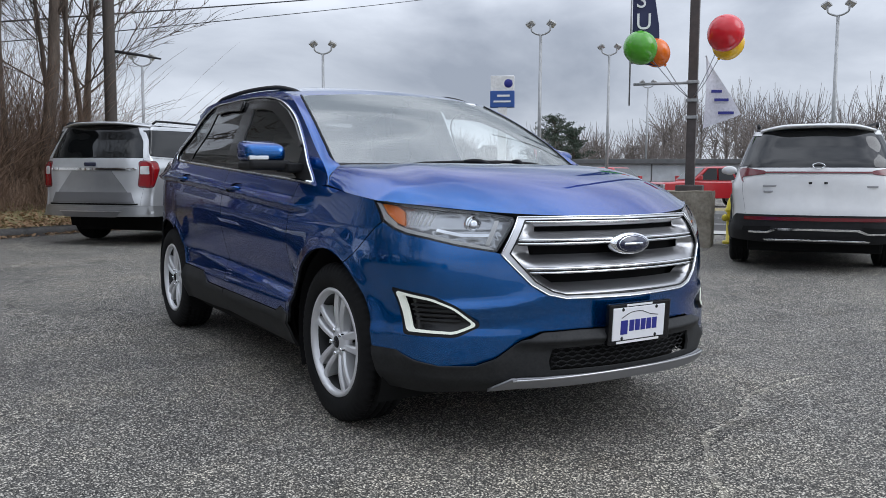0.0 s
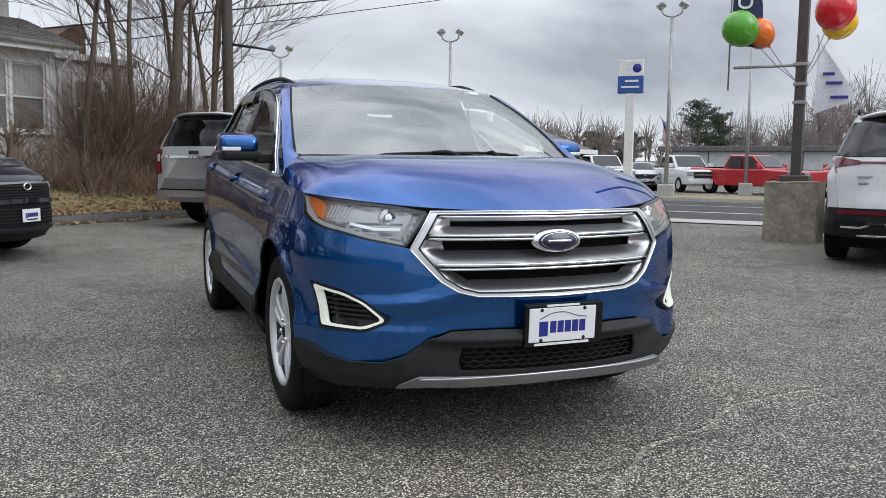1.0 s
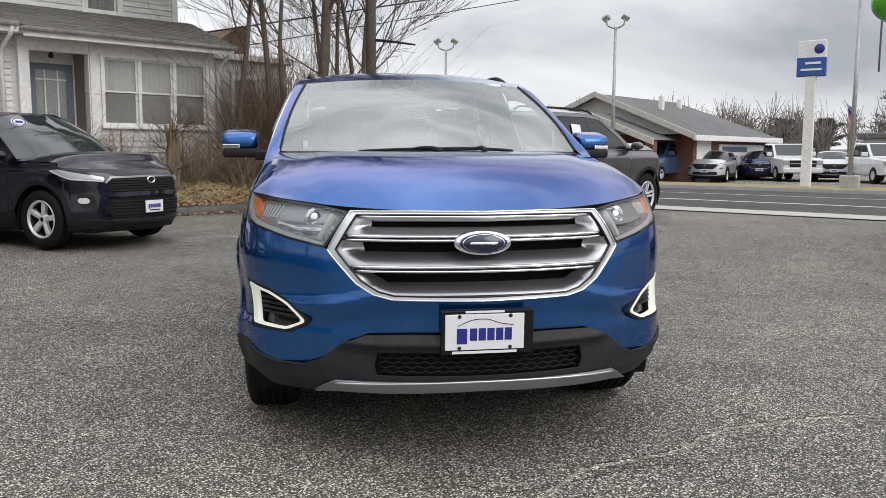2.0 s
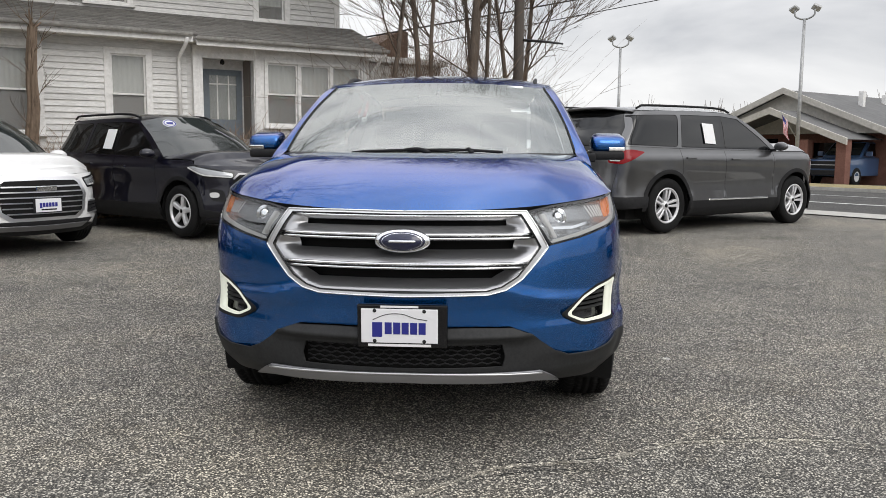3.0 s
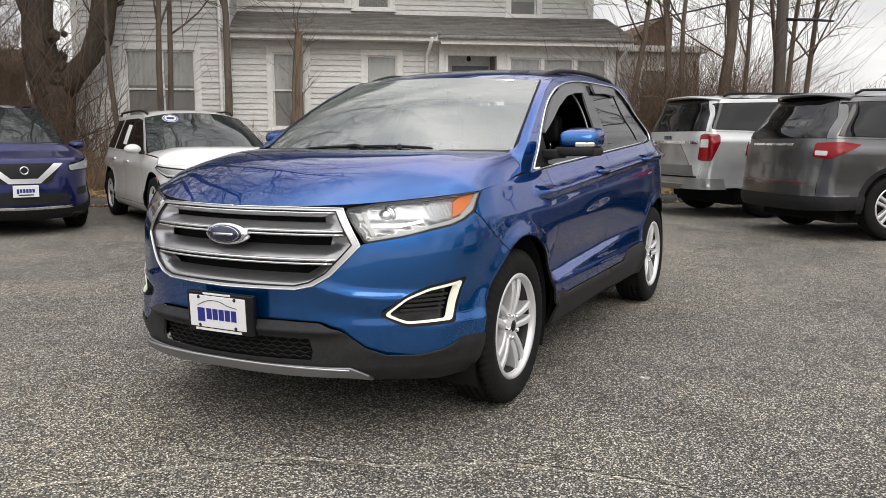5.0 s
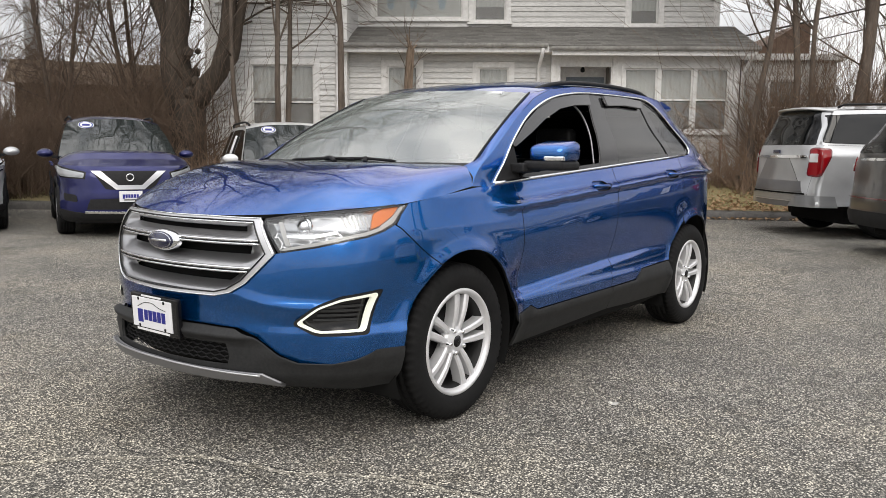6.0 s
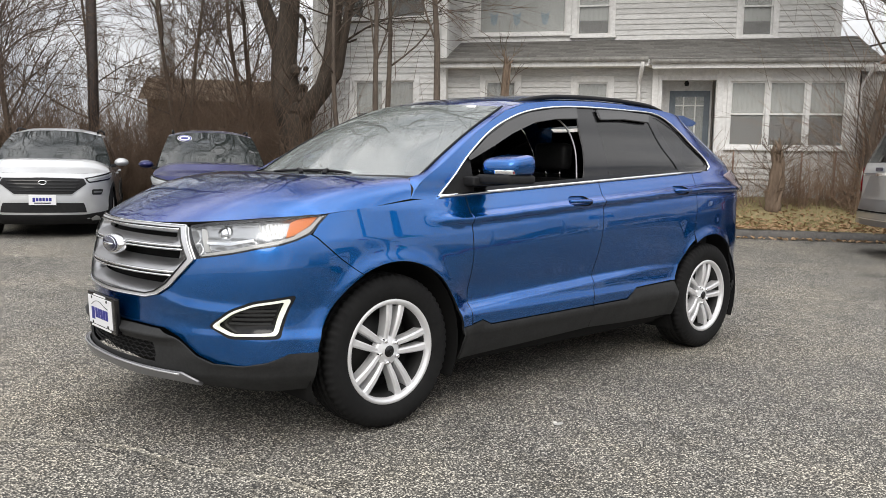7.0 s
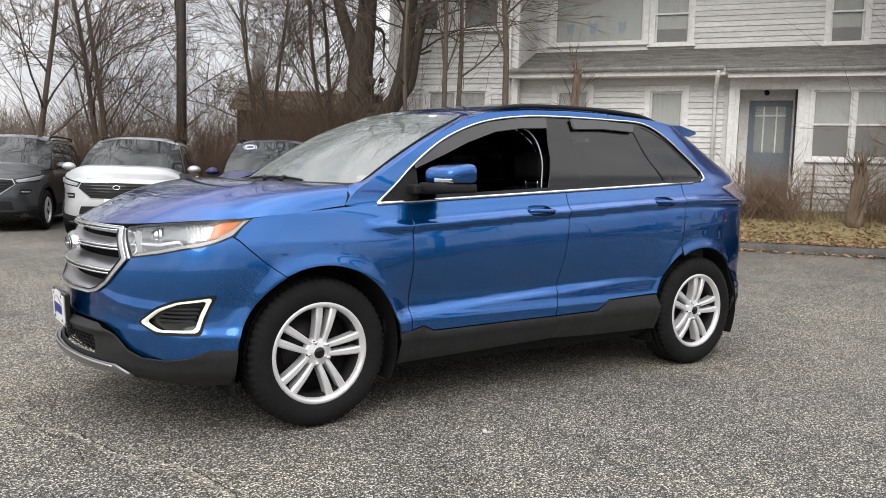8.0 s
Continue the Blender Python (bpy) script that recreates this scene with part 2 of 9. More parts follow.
M_DASH = varied("dark_dash_plastic", (0.03, 0.03, 0.03), (0.045, 0.045, 0.044), 20.0, 0.6, 0.2, 0.001)
M_HEADLINER = varied("pale_grey_headliner", (0.42, 0.42, 0.40), (0.5, 0.5, 0.48), 8.0, 0.9, 0.1)
M_BLUE = paint("metallic_blue_paint", (0.001, 0.098, 0.345), 0.88, 0.25, 0.2, 1.62)


for m_dull in (M_TYRE, M_CLAD, M_BLACK, M_DEEP, M_SEAT, M_DASH):
    m_dull.node_tree.nodes["Principled BSDF"].inputs["Specular IOR Level"].default_value = 0.22
for m_car in (M_BLUE, M_BLUESHADE):
    m_car.node_tree.nodes["Principled BSDF"].inputs["Specular Tint"].default_value = (0.002, 0.22, 0.40, 1)


# ---- mesh helpers ----
def box(bm, x0, x1, y0, y1, z0, z1, m=None):
    r = bmesh.ops.create_cube(bm, size=1.0, matrix=Matrix.Translation(((x0 + x1) / 2, (y0 + y1) / 2, (z0 + z1) / 2)) @ Matrix.Diagonal((x1 - x0, y1 - y0, z1 - z0, 1)))
    if m is not None:
        bmesh.ops.transform(bm, matrix=m, verts=r["verts"])
    return r["verts"]


def bevel_all(bm, width, segs=2):
    bmesh.ops.bevel(bm, geom=bm.edges[:], offset=width, segments=segs, affect="EDGES", profile=0.6, clamp_overlap=True)


def rbox(x0, x1, y0, y1, z0, z1, b=0.01, segs=2):
    bm = bmesh.new()
    box(bm, x0, x1, y0, y1, z0, z1)
    bevel_all(bm, b, segs)
    return bm


def tube(bm, pts, radii, sides=8, cap=True):
    """A round bar along pts; radii: one number or one per point."""
    pts = [Vector(p) for p in pts]
    if isinstance(radii, (int, float)):
        radii = [radii] * len(pts)
    rings = []
    ref = None
    for i, p in enumerate(pts):
        d = (pts[min(i + 1, len(pts) - 1)] - pts[max(i - 1, 0)]).normalized()
        if ref is None:
            ref = d.orthogonal().normalized()
        ref = (ref - d * ref.dot(d))
        ref = ref.normalized() if ref.length > 1e-6 else d.orthogonal().normalized()
        o = d.cross(ref)
        rings.append([bm.verts.new(p + (ref * math.cos(2 * math.pi * k / sides) + o * math.sin(2 * math.pi * k / sides)) * radii[i]) for k in range(sides)])
    for a, b in zip(rings, rings[1:]):
        for k in range(sides):
            f = bm.faces.new((a[k], a[(k + 1) % sides], b[(k + 1) % sides], b[k]))
            f.smooth = True
    if cap and sides > 2:
        bm.faces.new(rings[0][::-1])
        bm.faces.new(rings[-1])


def lathe(bm, prof, sides=48, axis="Y"):
    """Turns a profile of (radius, offset) round an axis."""
    rings = []
    for r, o in prof:
        ring = []
        for k in range(sides):
            a = 2 * math.pi * k / sides
            c, s = r * math.cos(a), r * math.sin(a)
            ring.append(bm.verts.new((c, o, s) if axis == "Y" else ((c, s, o) if axis == "Z" else (o, c, s))))
        rings.append(ring)
    for a, b in zip(rings, rings[1:]):
        for k in range(sides):
            f = bm.faces.new((a[k], a[(k + 1) % sides], b[(k + 1) % sides], b[k]))
            f.smooth = True


def mesh_of(bm, name, material, smooth=None):
    if smooth is not None:
        for f in bm.faces:
            f.smooth = smooth
    me = bpy.data.meshes.new(name)
    bm.normal_update()
    lay = bm.verts.layers.float_vector.get("skin_normal")
    skin = [tuple(v[lay]) for v in bm.verts] if lay else None
    if lay:
        bm.verts.layers.float_vector.remove(lay)
    bm.to_mesh(me)
    bm.free()
    if skin:
        me.normals_split_custom_set_from_vertices(skin)
    me.materials.append(material)
    if any(f.material_index for f in me.polygons):
        # turned-in edges of painted panels go black: the shut lines' shade as colour
        me.materials.append(M_DEEP if material.name.endswith("_paint") else material)
    return me


def part(name, bm, material, parent=None, label="", smooth=None, m=None):
    """Links a bmesh as one mesh object under a thing or under a part."""
    ob = new(name, mesh_of(bm, name, material, smooth))
    if parent is not None:
        ob.parent = parent
    if m is not None:
        ob.matrix_local = m
    if label:
        tagged(ob, label)
    return ob


def thing(name, label, category, m=None, group="", kind=""):
    ob = new(name)
    if m is not None:
        ob.matrix_world = m
    return tagged(ob, label, category, group, kind)


def solo(name, bm, material, label, category, group="", kind="", smooth=None, m=None):
    ob = part(name, bm, material, None, label, smooth, m)
    return tagged(ob, "", category, group, kind)


# ---- car bodies ----
from mathutils.geometry import delaunay_2d_cdt


def smooth01(a, b, v):
    t = np.clip((v - a) / (b - a), 0, 1)
    return t * t * (3 - 2 * t)


class Curve1:
    """A smooth function through (x, value) pairs, without overshoot."""

    def __init__(self, pts):
        self.x = np.array([p[0] for p in pts], float)
        self.y = np.array([p[1] for p in pts], float)
        h, d = np.diff(self.x), np.diff(self.y) / np.diff(self.x)
        m = np.zeros(len(self.x))
        for i in range(1, len(m) - 1):
            if d[i - 1] * d[i] > 0:
                w1, w2 = 2 * h[i] + h[i - 1], h[i] + 2 * h[i - 1]
                m[i] = (w1 + w2) / (w1 / d[i - 1] + w2 / d[i])
        m[0], m[-1] = d[0], d[-1]
        self.h, self.m = h, m

    def __call__(self, v):
        v = np.clip(np.asarray(v, float), self.x[0], self.x[-1])
        i = np.clip(np.searchsorted(self.x, v) - 1, 0, len(self.h) - 1)
        t = (v - self.x[i]) / self.h[i]
        a, b = 2 * t ** 3 - 3 * t ** 2 + 1, t ** 3 - 2 * t ** 2 + t
        c, e = -2 * t ** 3 + 3 * t ** 2, t ** 3 - t ** 2
        return a * self.y[i] + b * self.h[i] * self.m[i] + c * self.y[i + 1] + e * self.h[i] * self.m[i + 1]


def spline(pts, n):
    """Points along a smooth curve through pts, evenly spread."""
    p = np.array(pts, float)
    if len(p) > 2:
        q = np.vstack([2 * p[0] - p[1], p, 2 * p[-1] - p[-2]])
        out = []
        for i in range(1, len(q) - 2):
            for t in np.linspace(0, 1, 16, endpoint=False):
                a, b, c, d = q[i - 1], q[i], q[i + 1], q[i + 2]
                out.append(0.5 * (2 * b + (c - a) * t + (2 * a - 5 * b + 4 * c - d) * t * t + (3 * b - a - 3 * c + d) * t ** 3))
        out.append(p[-1])
        p = np.array(out)
    seg = np.r_[0, np.cumsum(np.linalg.norm(np.diff(p, axis=0), axis=1))]
    return np.array([[np.interp(v, seg, p[:, k]) for k in range(p.shape[1])] for v in np.linspace(0, seg[-1], n)])


def inside(poly, pts):
    x, y = pts[:, 0], pts[:, 1]
    res = np.zeros(len(pts), bool)
    j = len(poly) - 1
    for i in range(len(poly)):
        xi, yi = poly[i]
        xj, yj = poly[j]
        hit = (yi > y) != (yj > y)
        if yi != yj:
            res ^= hit & (x < (xj - xi) * (y - yi) / (yj - yi) + xi)
        j = i
    return res


def soften(poly, amount, times=2):
    """Rounds a polygon's corners."""
    p = [np.array(q, float) for q in poly]
    for _ in range(times):
        out = []
        for a, b in zip(p, p[1:] + p[:1]):
            d = np.linalg.norm(b - a)
            k = min(0.25, amount / max(d, 1e-6))
            out += [a + (b - a) * k, b + (a - b) * k]
        p, amount = out, amount * 0.4
    return [tuple(q) for q in p]


def shrink(poly, gap):
    """A polygon drawn in by gap."""
    p = np.array(poly, float)
    area = 0.5 * np.sum(p[:, 0] * np.roll(p[:, 1], -1) - np.roll(p[:, 0], -1) * p[:, 1])
    out = []
    for i in range(len(p)):
        a, b, c = p[i - 1], p[i], p[(i + 1) % len(p)]
        n1 = np.array([-(b - a)[1], (b - a)[0]])
        n2 = np.array([-(c - b)[1], (c - b)[0]])
        n1, n2 = n1 / (np.linalg.norm(n1) + 1e-9), n2 / (np.linalg.norm(n2) + 1e-9)
        m = n1 + n2
        m = m / max(np.dot(m, m) / 2, 0.35)
        out.append(tuple(b + m * gap * (1 if area > 0 else -1)))
    return out


class Shell:
    """The outside of a car: a plan curve from the middle of the nose round its left side to the middle of the tail,
    drawn in at each height by the profiles of nose, side and tail. s runs along the plan (negative: right side)."""

    def __init__(self, plan, nose, side, tail, nose_from, tail_from, extra=None, zmap=None):
        full = [(x, -y) for x, y in plan[1:4]][::-1] + list(plan) + [(x, -y) for x, y in plan[-4:-1]][::-1]
        pts = spline(full, 2400)
        k0 = int(np.argmin(np.abs(pts[:1200, 1])))
        k1 = 1200 + int(np.argmin(np.abs(pts[1200:, 1])))
        pts = pts[k0:k1 + 1]
        pts[0, 1] = pts[-1, 1] = 0
        self.px, self.py = pts[:, 0], pts[:, 1]
        self.ps = np.r_[0, np.cumsum(np.hypot(np.diff(self.px), np.diff(self.py)))]
        tx, ty = np.gradient(self.px), np.gradient(self.py)
        ln = np.hypot(tx, ty)
        self.nx, self.ny = ty / ln, -tx / ln
        self.end = self.ps[-1]
        self.half = self.py.max()
        self.nose, self.side, self.tail = Curve1(nose), Curve1(side), Curve1(tail)
        self.xf, self.xr, self.nf, self.tf = plan[0][0], plan[-1][0], nose_from, tail_from
        self.extra, self.zmap = extra, zmap
        self.lines = np.zeros((0, 2))

    def at(self, s, z, out=0.0):
        s, z = np.asarray(s, float), np.asarray(z, float)
        a, sg = np.abs(s), np.where(s < 0, -1.0, 1.0)
        x, y = np.interp(a, self.ps, self.px), np.interp(a, self.ps, self.py)
        nx, ny = np.interp(a, self.ps, self.nx), np.interp(a, self.ps, self.ny)
        e = self.extra(x, z) if self.extra else 0.0
        wf, wr = smooth01(self.nf, self.xf, x), smooth01(self.tf, self.xr, x)
        x2 = x - self.nose(z) * wf + self.tail(z) * wr + nx * out
        y2 = y - (self.side(self.zmap(x, z) if self.zmap else z) + e) * (y / self.half) + ny * out
        return np.stack([x2, y2 * sg, z + 0 * x2], -1)

    def _solve(self, f, lo, hi):
        for _ in range(40):
            mid = (lo + hi) / 2
            if f(mid) > 0:
                hi = mid
            else:
                lo = mid
        return (lo + hi) / 2

    def fx(self, x, z):
        """The (s, z) at which the left side lies x ahead."""
        return (self._solve(lambda s: x - self.at(s, z)[0], 0.0, self.end), z)

    def fy(self, y, z):
        """The (s, z) at which the nose lies y to the left."""
        top = self.ps[int(np.argmax(self.py))]
        sg = -1 if y < 0 else 1
        return (sg * self._solve(lambda s: self.at(s, z)[1] - abs(y), 0.0, top), z)

    def fr(self, y, z):
        """The same on the tail, counted past the left side."""
        top = self.ps[int(np.argmax(self.py))]
        return (self._solve(lambda s: abs(y) - self.at(s, z)[1], top, self.end), z)

    def sheet(self, poly, holes=(), h=0.05, out=0.0, rim=0.012, mirror=False, outs=None):
        """A bmesh of the skin inside poly, with its edges turned in by rim."""
        loops = [list(poly)] + [list(q) for q in holes]
        if mirror:
            loops = [[(-s, z) for s, z in q] for q in loops]
        pts, edges = [], []
        for lp in loops:
            first = len(pts)
            for a, b in zip(lp, lp[1:] + lp[:1]):
                n = max(1, int(math.hypot(b[0] - a[0], b[1] - a[1]) / h + 0.5))
                pts += [(a[0] + (b[0] - a[0]) * k / n, a[1] + (b[1] - a[1]) * k / n) for k in range(n)]
            edges += [(i, i + 1 if i + 1 < len(pts) else first) for i in range(first, len(pts))]
        lo, hi = np.min(loops[0], axis=0), np.max(loops[0], axis=0)
        gx, gz = np.meshgrid(np.arange(lo[0] + h / 2, hi[0], h), np.arange(lo[1] + h / 2, hi[1], h))
        g = np.stack([gx.ravel(), gz.ravel()], -1)
        if len(g):
            ok = inside(loops[0], g)
            for q in loops[1:]:
                ok &= ~inside(q, g)
            g = g[ok]
            rimpts = np.array(pts)
            if len(g):
                near = np.min(np.hypot(g[:, None, 0] - rimpts[None, :, 0], g[:, None, 1] - rimpts[None, :, 1]), axis=1)
                g = g[near > 0.45 * h]
            # rows of points along the creases keep them crisp
            c = self.lines * np.array([-1 if mirror else 1, 1])
            if len(c) and h < 0.025 and len(g):
                ok = inside(loops[0], c)
                for q in loops[1:]:
                    ok &= ~inside(q, c)
                c = c[ok]
                if len(c):
                    near = np.min(np.hypot(c[:, None, 0] - rimpts[None, :, 0], c[:, None, 1] - rimpts[None, :, 1]), axis=1)
                    c = c[near > 0.004]
                if len(c):
                    near = np.min(np.hypot(g[:, None, 0] - c[None, :, 0], g[:, None, 1] - c[None, :, 1]), axis=1)
                    g = np.vstack([g[near > 0.35 * h], c])
        allp = [Vector(p) for p in pts] + [Vector(p) for p in g]
        v2, _, f2, _, _, _ = delaunay_2d_cdt(allp, edges, [], 0, 1e-6)
        cen = np.array([np.mean([v2[i] for i in f], axis=0) for f in f2])
        keep = inside(loops[0], cen)
        for q in loops[1:]:
            keep &= ~inside(q, cen)
        uv = np.array([tuple(v) for v in v2])
        o = out if outs is None else out + outs(uv[:, 0], uv[:, 1])
        p3 = self.at(uv[:, 0], uv[:, 1], o)
        # normals of the true surface, so that reflections don't show the triangles
        e = 0.004

        def spot(ds, dz):
            a, b = uv[:, 0] + ds, uv[:, 1] + dz
            return self.at(a, b, out if outs is None else out + outs(a, b))
        nrm = np.cross(spot(e, 0) - spot(-e, 0), spot(0, e) - spot(0, -e))
        nrm /= np.linalg.norm(nrm, axis=1)[:, None] + 1e-12
        bm = bmesh.new()
        lay = bm.verts.layers.float_vector.new("skin_normal")
        vs = [bm.verts.new(p) for p in p3]
        for v, q in zip(vs, nrm):
            v[lay] = q
        for f, k in zip(f2, keep):
            if k and len(set(f)) == len(f):
                try:
                    face = bm.faces.new([vs[i] for i in (f if not mirror else f)])
                    face.smooth = True
                except ValueError:
                    pass
        bmesh.ops.delete(bm, geom=[v for v in bm.verts if not v.link_faces], context="VERTS")
        # every face looks outwards: the plan turns left round the car, so (s, z) keeps its hand
        bm.normal_update()
        tot = sum(f.calc_area() * (f.normal.dot(Vector((f.calc_center_median().x * 0.35, f.calc_center_median().y, 0)))) for f in bm.faces)
        if tot < 0:
            bmesh.ops.reverse_faces(bm, faces=bm.faces[:])
        if rim:
            self._rim(bm, rim)
        return bm

    @staticmethod
    def _rim(bm, depth):
        bm.normal_update()
        edge = [e for e in bm.edges if e.is_boundary]
        norm = {v: v.normal.copy() for e in edge for v in e.verts}
        made = bmesh.ops.extrude_edge_only(bm, edges=edge)["geom"]
        lay = bm.verts.layers.float_vector.get("skin_normal")
        for q in made:
            if isinstance(q, bmesh.types.BMFace):
                q.material_index = 1
        for e in edge:
            e.smooth = False
        for v in [g for g in made if isinstance(g, bmesh.types.BMVert)]:
            near = [e.other_vert(v) for e in v.link_edges if e.other_vert(v) in norm]
            if near:
                v.co = v.co - norm[near[0]] * depth
                if lay:
                    v[lay] = (0, 0, 0)


def coons(c0, c1, d0, d1, bulge=None):
    """A bmesh between four rows of points: c0 and c1 across, d0 and d1 along."""
    nu, nv = len(c0), len(d0)
    u, v = np.linspace(0, 1, nu)[:, None, None], np.linspace(0, 1, nv)[None, :, None]
    c0, c1, d0, d1 = (np.array(a, float) for a in (c0, c1, d0, d1))
    S = (1 - v) * c0[:, None] + v * c1[:, None] + (1 - u) * d0[None] + u * d1[None]
    S = S - ((1 - u) * (1 - v) * c0[0] + u * (1 - v) * c0[-1] + (1 - u) * v * c1[0] + u * v * c1[-1])
    if bulge is not None:
        S = S + bulge(u * 2 - 1, v)
    bm = bmesh.new()
    vs = [[bm.verts.new(S[i, j]) for j in range(nv)] for i in range(nu)]
    for i in range(nu - 1):
        for j in range(nv - 1):
            f = bm.faces.new((vs[i][j], vs[i + 1][j], vs[i + 1][j + 1], vs[i][j + 1]))
            f.smooth = True
    return bm


def flip_to(bm, way):
    bm.normal_update()
    if sum(f.calc_area() * f.normal.dot(Vector(way)) for f in bm.faces) < 0:
        bmesh.ops.reverse_faces(bm, faces=bm.faces[:])
    return bm


def mirrored(pts):
    return np.array(pts) * np.array([1, -1, 1])


def arc(cx, cz, r, a0, a1, n=20):
    return [(cx + r * math.cos(radians(a)), cz + r * math.sin(radians(a))) for a in np.linspace(a0, a1, n)]


def spoke_mesh(inner, outer, half_in, half_out, face_in, face_out, depth, twist=0.0, bend=0.0):
    """One wheel spoke, from radius inner to outer along +x, face towards +y."""
    bm = bmesh.new()
    rows = []
    n = 7
    for k in range(n):
        t = k / (n - 1)
        r = inner + (outer - inner) * t
        hw = half_in + (half_out - half_in) * t
        f = face_in + (face_out - face_in) * t + 0.012 * math.sin(math.pi * t)
        off = twist * t + bend * math.sin(math.pi * t)
        rows.append([bm.verts.new((r, f - depth, off - hw)), bm.verts.new((r, f - 0.008, off - hw)), bm.verts.new((r, f, off - hw * 0.55)),
                     bm.verts.new((r, f, off + hw * 0.55)), bm.verts.new((r, f - 0.008, off + hw)), bm.verts.new((r, f - depth, off + hw))])
    for a, b in zip(rows, rows[1:]):
        for i in range(5):
            bm.faces.new((a[i], a[i + 1], b[i + 1], b[i]))
    return bm


def wheel(parent, x, y, z, R, rim_r, width, spokes=5, paired=True, side=1, fine=True, spoke_mat=None):
    """A tyre on an alloy rim; the face looks to side (1: left)."""
    alloy = spoke_mat or M_ALLOY
    m = pose(x, y, z, 0, 0, 0 if side > 0 else 180)
    bm = bmesh.new()
    w = width / 2
    prof = [(rim_r - 0.004, w - 0.03), (rim_r + 0.012, w - 0.006), (rim_r + 0.035, w - 0.001), ((R + rim_r) / 2, w + 0.006), (R - 0.045, w), (R - 0.022, w - 0.008), (R - 0.006, w - 0.026)]
    for g in (0.055, 0.018):
        prof += [(R - 0.002, g + 0.009), (R - 0.012, g + 0.007), (R - 0.012, g - 0.007), (R - 0.001, g - 0.009)]
    full = prof + [(r, -o) for r, o in prof[::-1]]
    sides = 180 if fine else 40
    lathe(bm, full, sides)
    if fine:
        # sipes cut into the shoulders of the tread
        bm.verts.ensure_lookup_table()
        for i, v in enumerate(bm.verts):
            r = math.hypot(v.co.x, v.co.z)
            if r > R - 0.03 and abs(v.co.y) > 0.04 and (i % sides) % 3 == 0:
                v.co.x *= 1 - 0.009 / r
                v.co.z *= 1 - 0.009 / r
    bm.normal_update()
    tyre = part("tyre", bm, M_TYRE, parent, m=m)
    bm = bmesh.new()
    lathe(bm, [(rim_r + 0.010, w - 0.012), (rim_r + 0.004, w - 0.004), (rim_r - 0.010, w - 0.006), (rim_r - 0.018, w - 0.022), (rim_r - 0.021, w - 0.034)], 64 if fine else 36)
    rim = part("rim", bm, alloy, parent, m=m)
    # dark barrel: the shade behind the spokes is put into its colour
    bm = bmesh.new()
    lathe(bm, [(rim_r - 0.020, w - 0.033), (rim_r - 0.03, w - 0.06), (rim_r - 0.035, -w + 0.02), (rim_r, -w + 0.01)], 40)
    part("barrel", bm, M_ALLOYDARK, rim)
    bm = bmesh.new()
    lathe(bm, [(0.001, -0.01), (rim_r * 0.62, -0.012), (rim_r * 0.64, -0.035), (rim_r * 0.9, -0.05)], 40)
    part("brake_disc", bm, M_ALLOYDARK, rim)
    face = w - 0.022
    per = 360 / spokes
    for k in range(spokes):
        for j in ((-1, 1) if paired else (0,)):
            if paired:
                bm = spoke_mesh(0.045, rim_r - 0.004, 0.013, 0.021, face - 0.016, face - 0.004, 0.06, j * 0.020, 0.0)
                for v in bm.verts:
                    v.co.z += j * 0.021
            else:
                bm = spoke_mesh(0.04, rim_r - 0.008, 0.028, 0.036, face - 0.012, face - 0.006, 0.05)
            sp = part("spoke", bm, alloy, rim, smooth=False)
            sp.matrix_local = Matrix.Rotation(radians(116 + per * k), 4, "Y")
    bm = bmesh.new()
    lathe(bm, [(0.001, face - 0.004), (0.03, face - 0.004), (0.036, face - 0.008), (0.062, face - 0.014), (0.072, face - 0.02), (0.078, face - 0.05)], 32)
    part("hub", bm, alloy, rim)
    bm = bmesh.new()
    lathe(bm, [(0.001, face + 0.004), (0.022, face + 0.003), (0.029, face - 0.003)], 24)
    part("centre_cap", bm, M_GLOSSBLACK, rim)
    if fine:
        for k in range(5):
            bm = bmesh.new()
            a = radians(-114 + 72 * k + 36)
            lathe(bm, [(0.001, face + 0.006), (0.009, face + 0.005), (0.0115, face - 0.002), (0.0115, face - 0.03)], 8)
            bmesh.ops.translate(bm, verts=bm.verts, vec=(0.057 * math.cos(a), 0, 0.057 * math.sin(a)))
            part("lug_nut", bm, M_CHROME, rim)
    return tyre


AXLE_F, AXLE_R = 1.392, -1.497


def body_extra(x, z):
    """Swage of the lower doors and the lips of the wheel arches."""
    dz = z - (0.515 + 0.055 * np.clip(0.85 - x, 0, 1.6))
    door = smooth01(1.0, 0.85, x) * smooth01(-1.15, -0.95, x)
    taper = smooth01(-1.1, 0.1, x)
    e = 0.030 * door * (0.25 + 0.75 * taper) * smooth01(0.0, 0.045, dz) * (1 - smooth01(0.06, 0.34, dz))
    for cx in (AXLE_F, AXLE_R):
        r = np.hypot(x - cx, z - 0.367)
        e = e - 0.018 * np.exp(-((r - 0.44) / 0.05) ** 2) * (z < 0.95)
    # the shoulder crease runs out on the front fender
    fade = smooth01(0.92, 1.20, x) * (z > 0.93) * (z < 1.07)
    return e + fade * (0.020 + (z - 0.93) / 0.14 * 0.046 - SIDE_CURVE(z))


def body_zmap(x, z):
    """The shoulder crease climbs towards the tail."""
    return z - 0.062 * np.clip(0.86 - x, 0, 2.3) * smooth01(0.72, 0.98, z) * (1 - smooth01(1.22, 1.5, z))


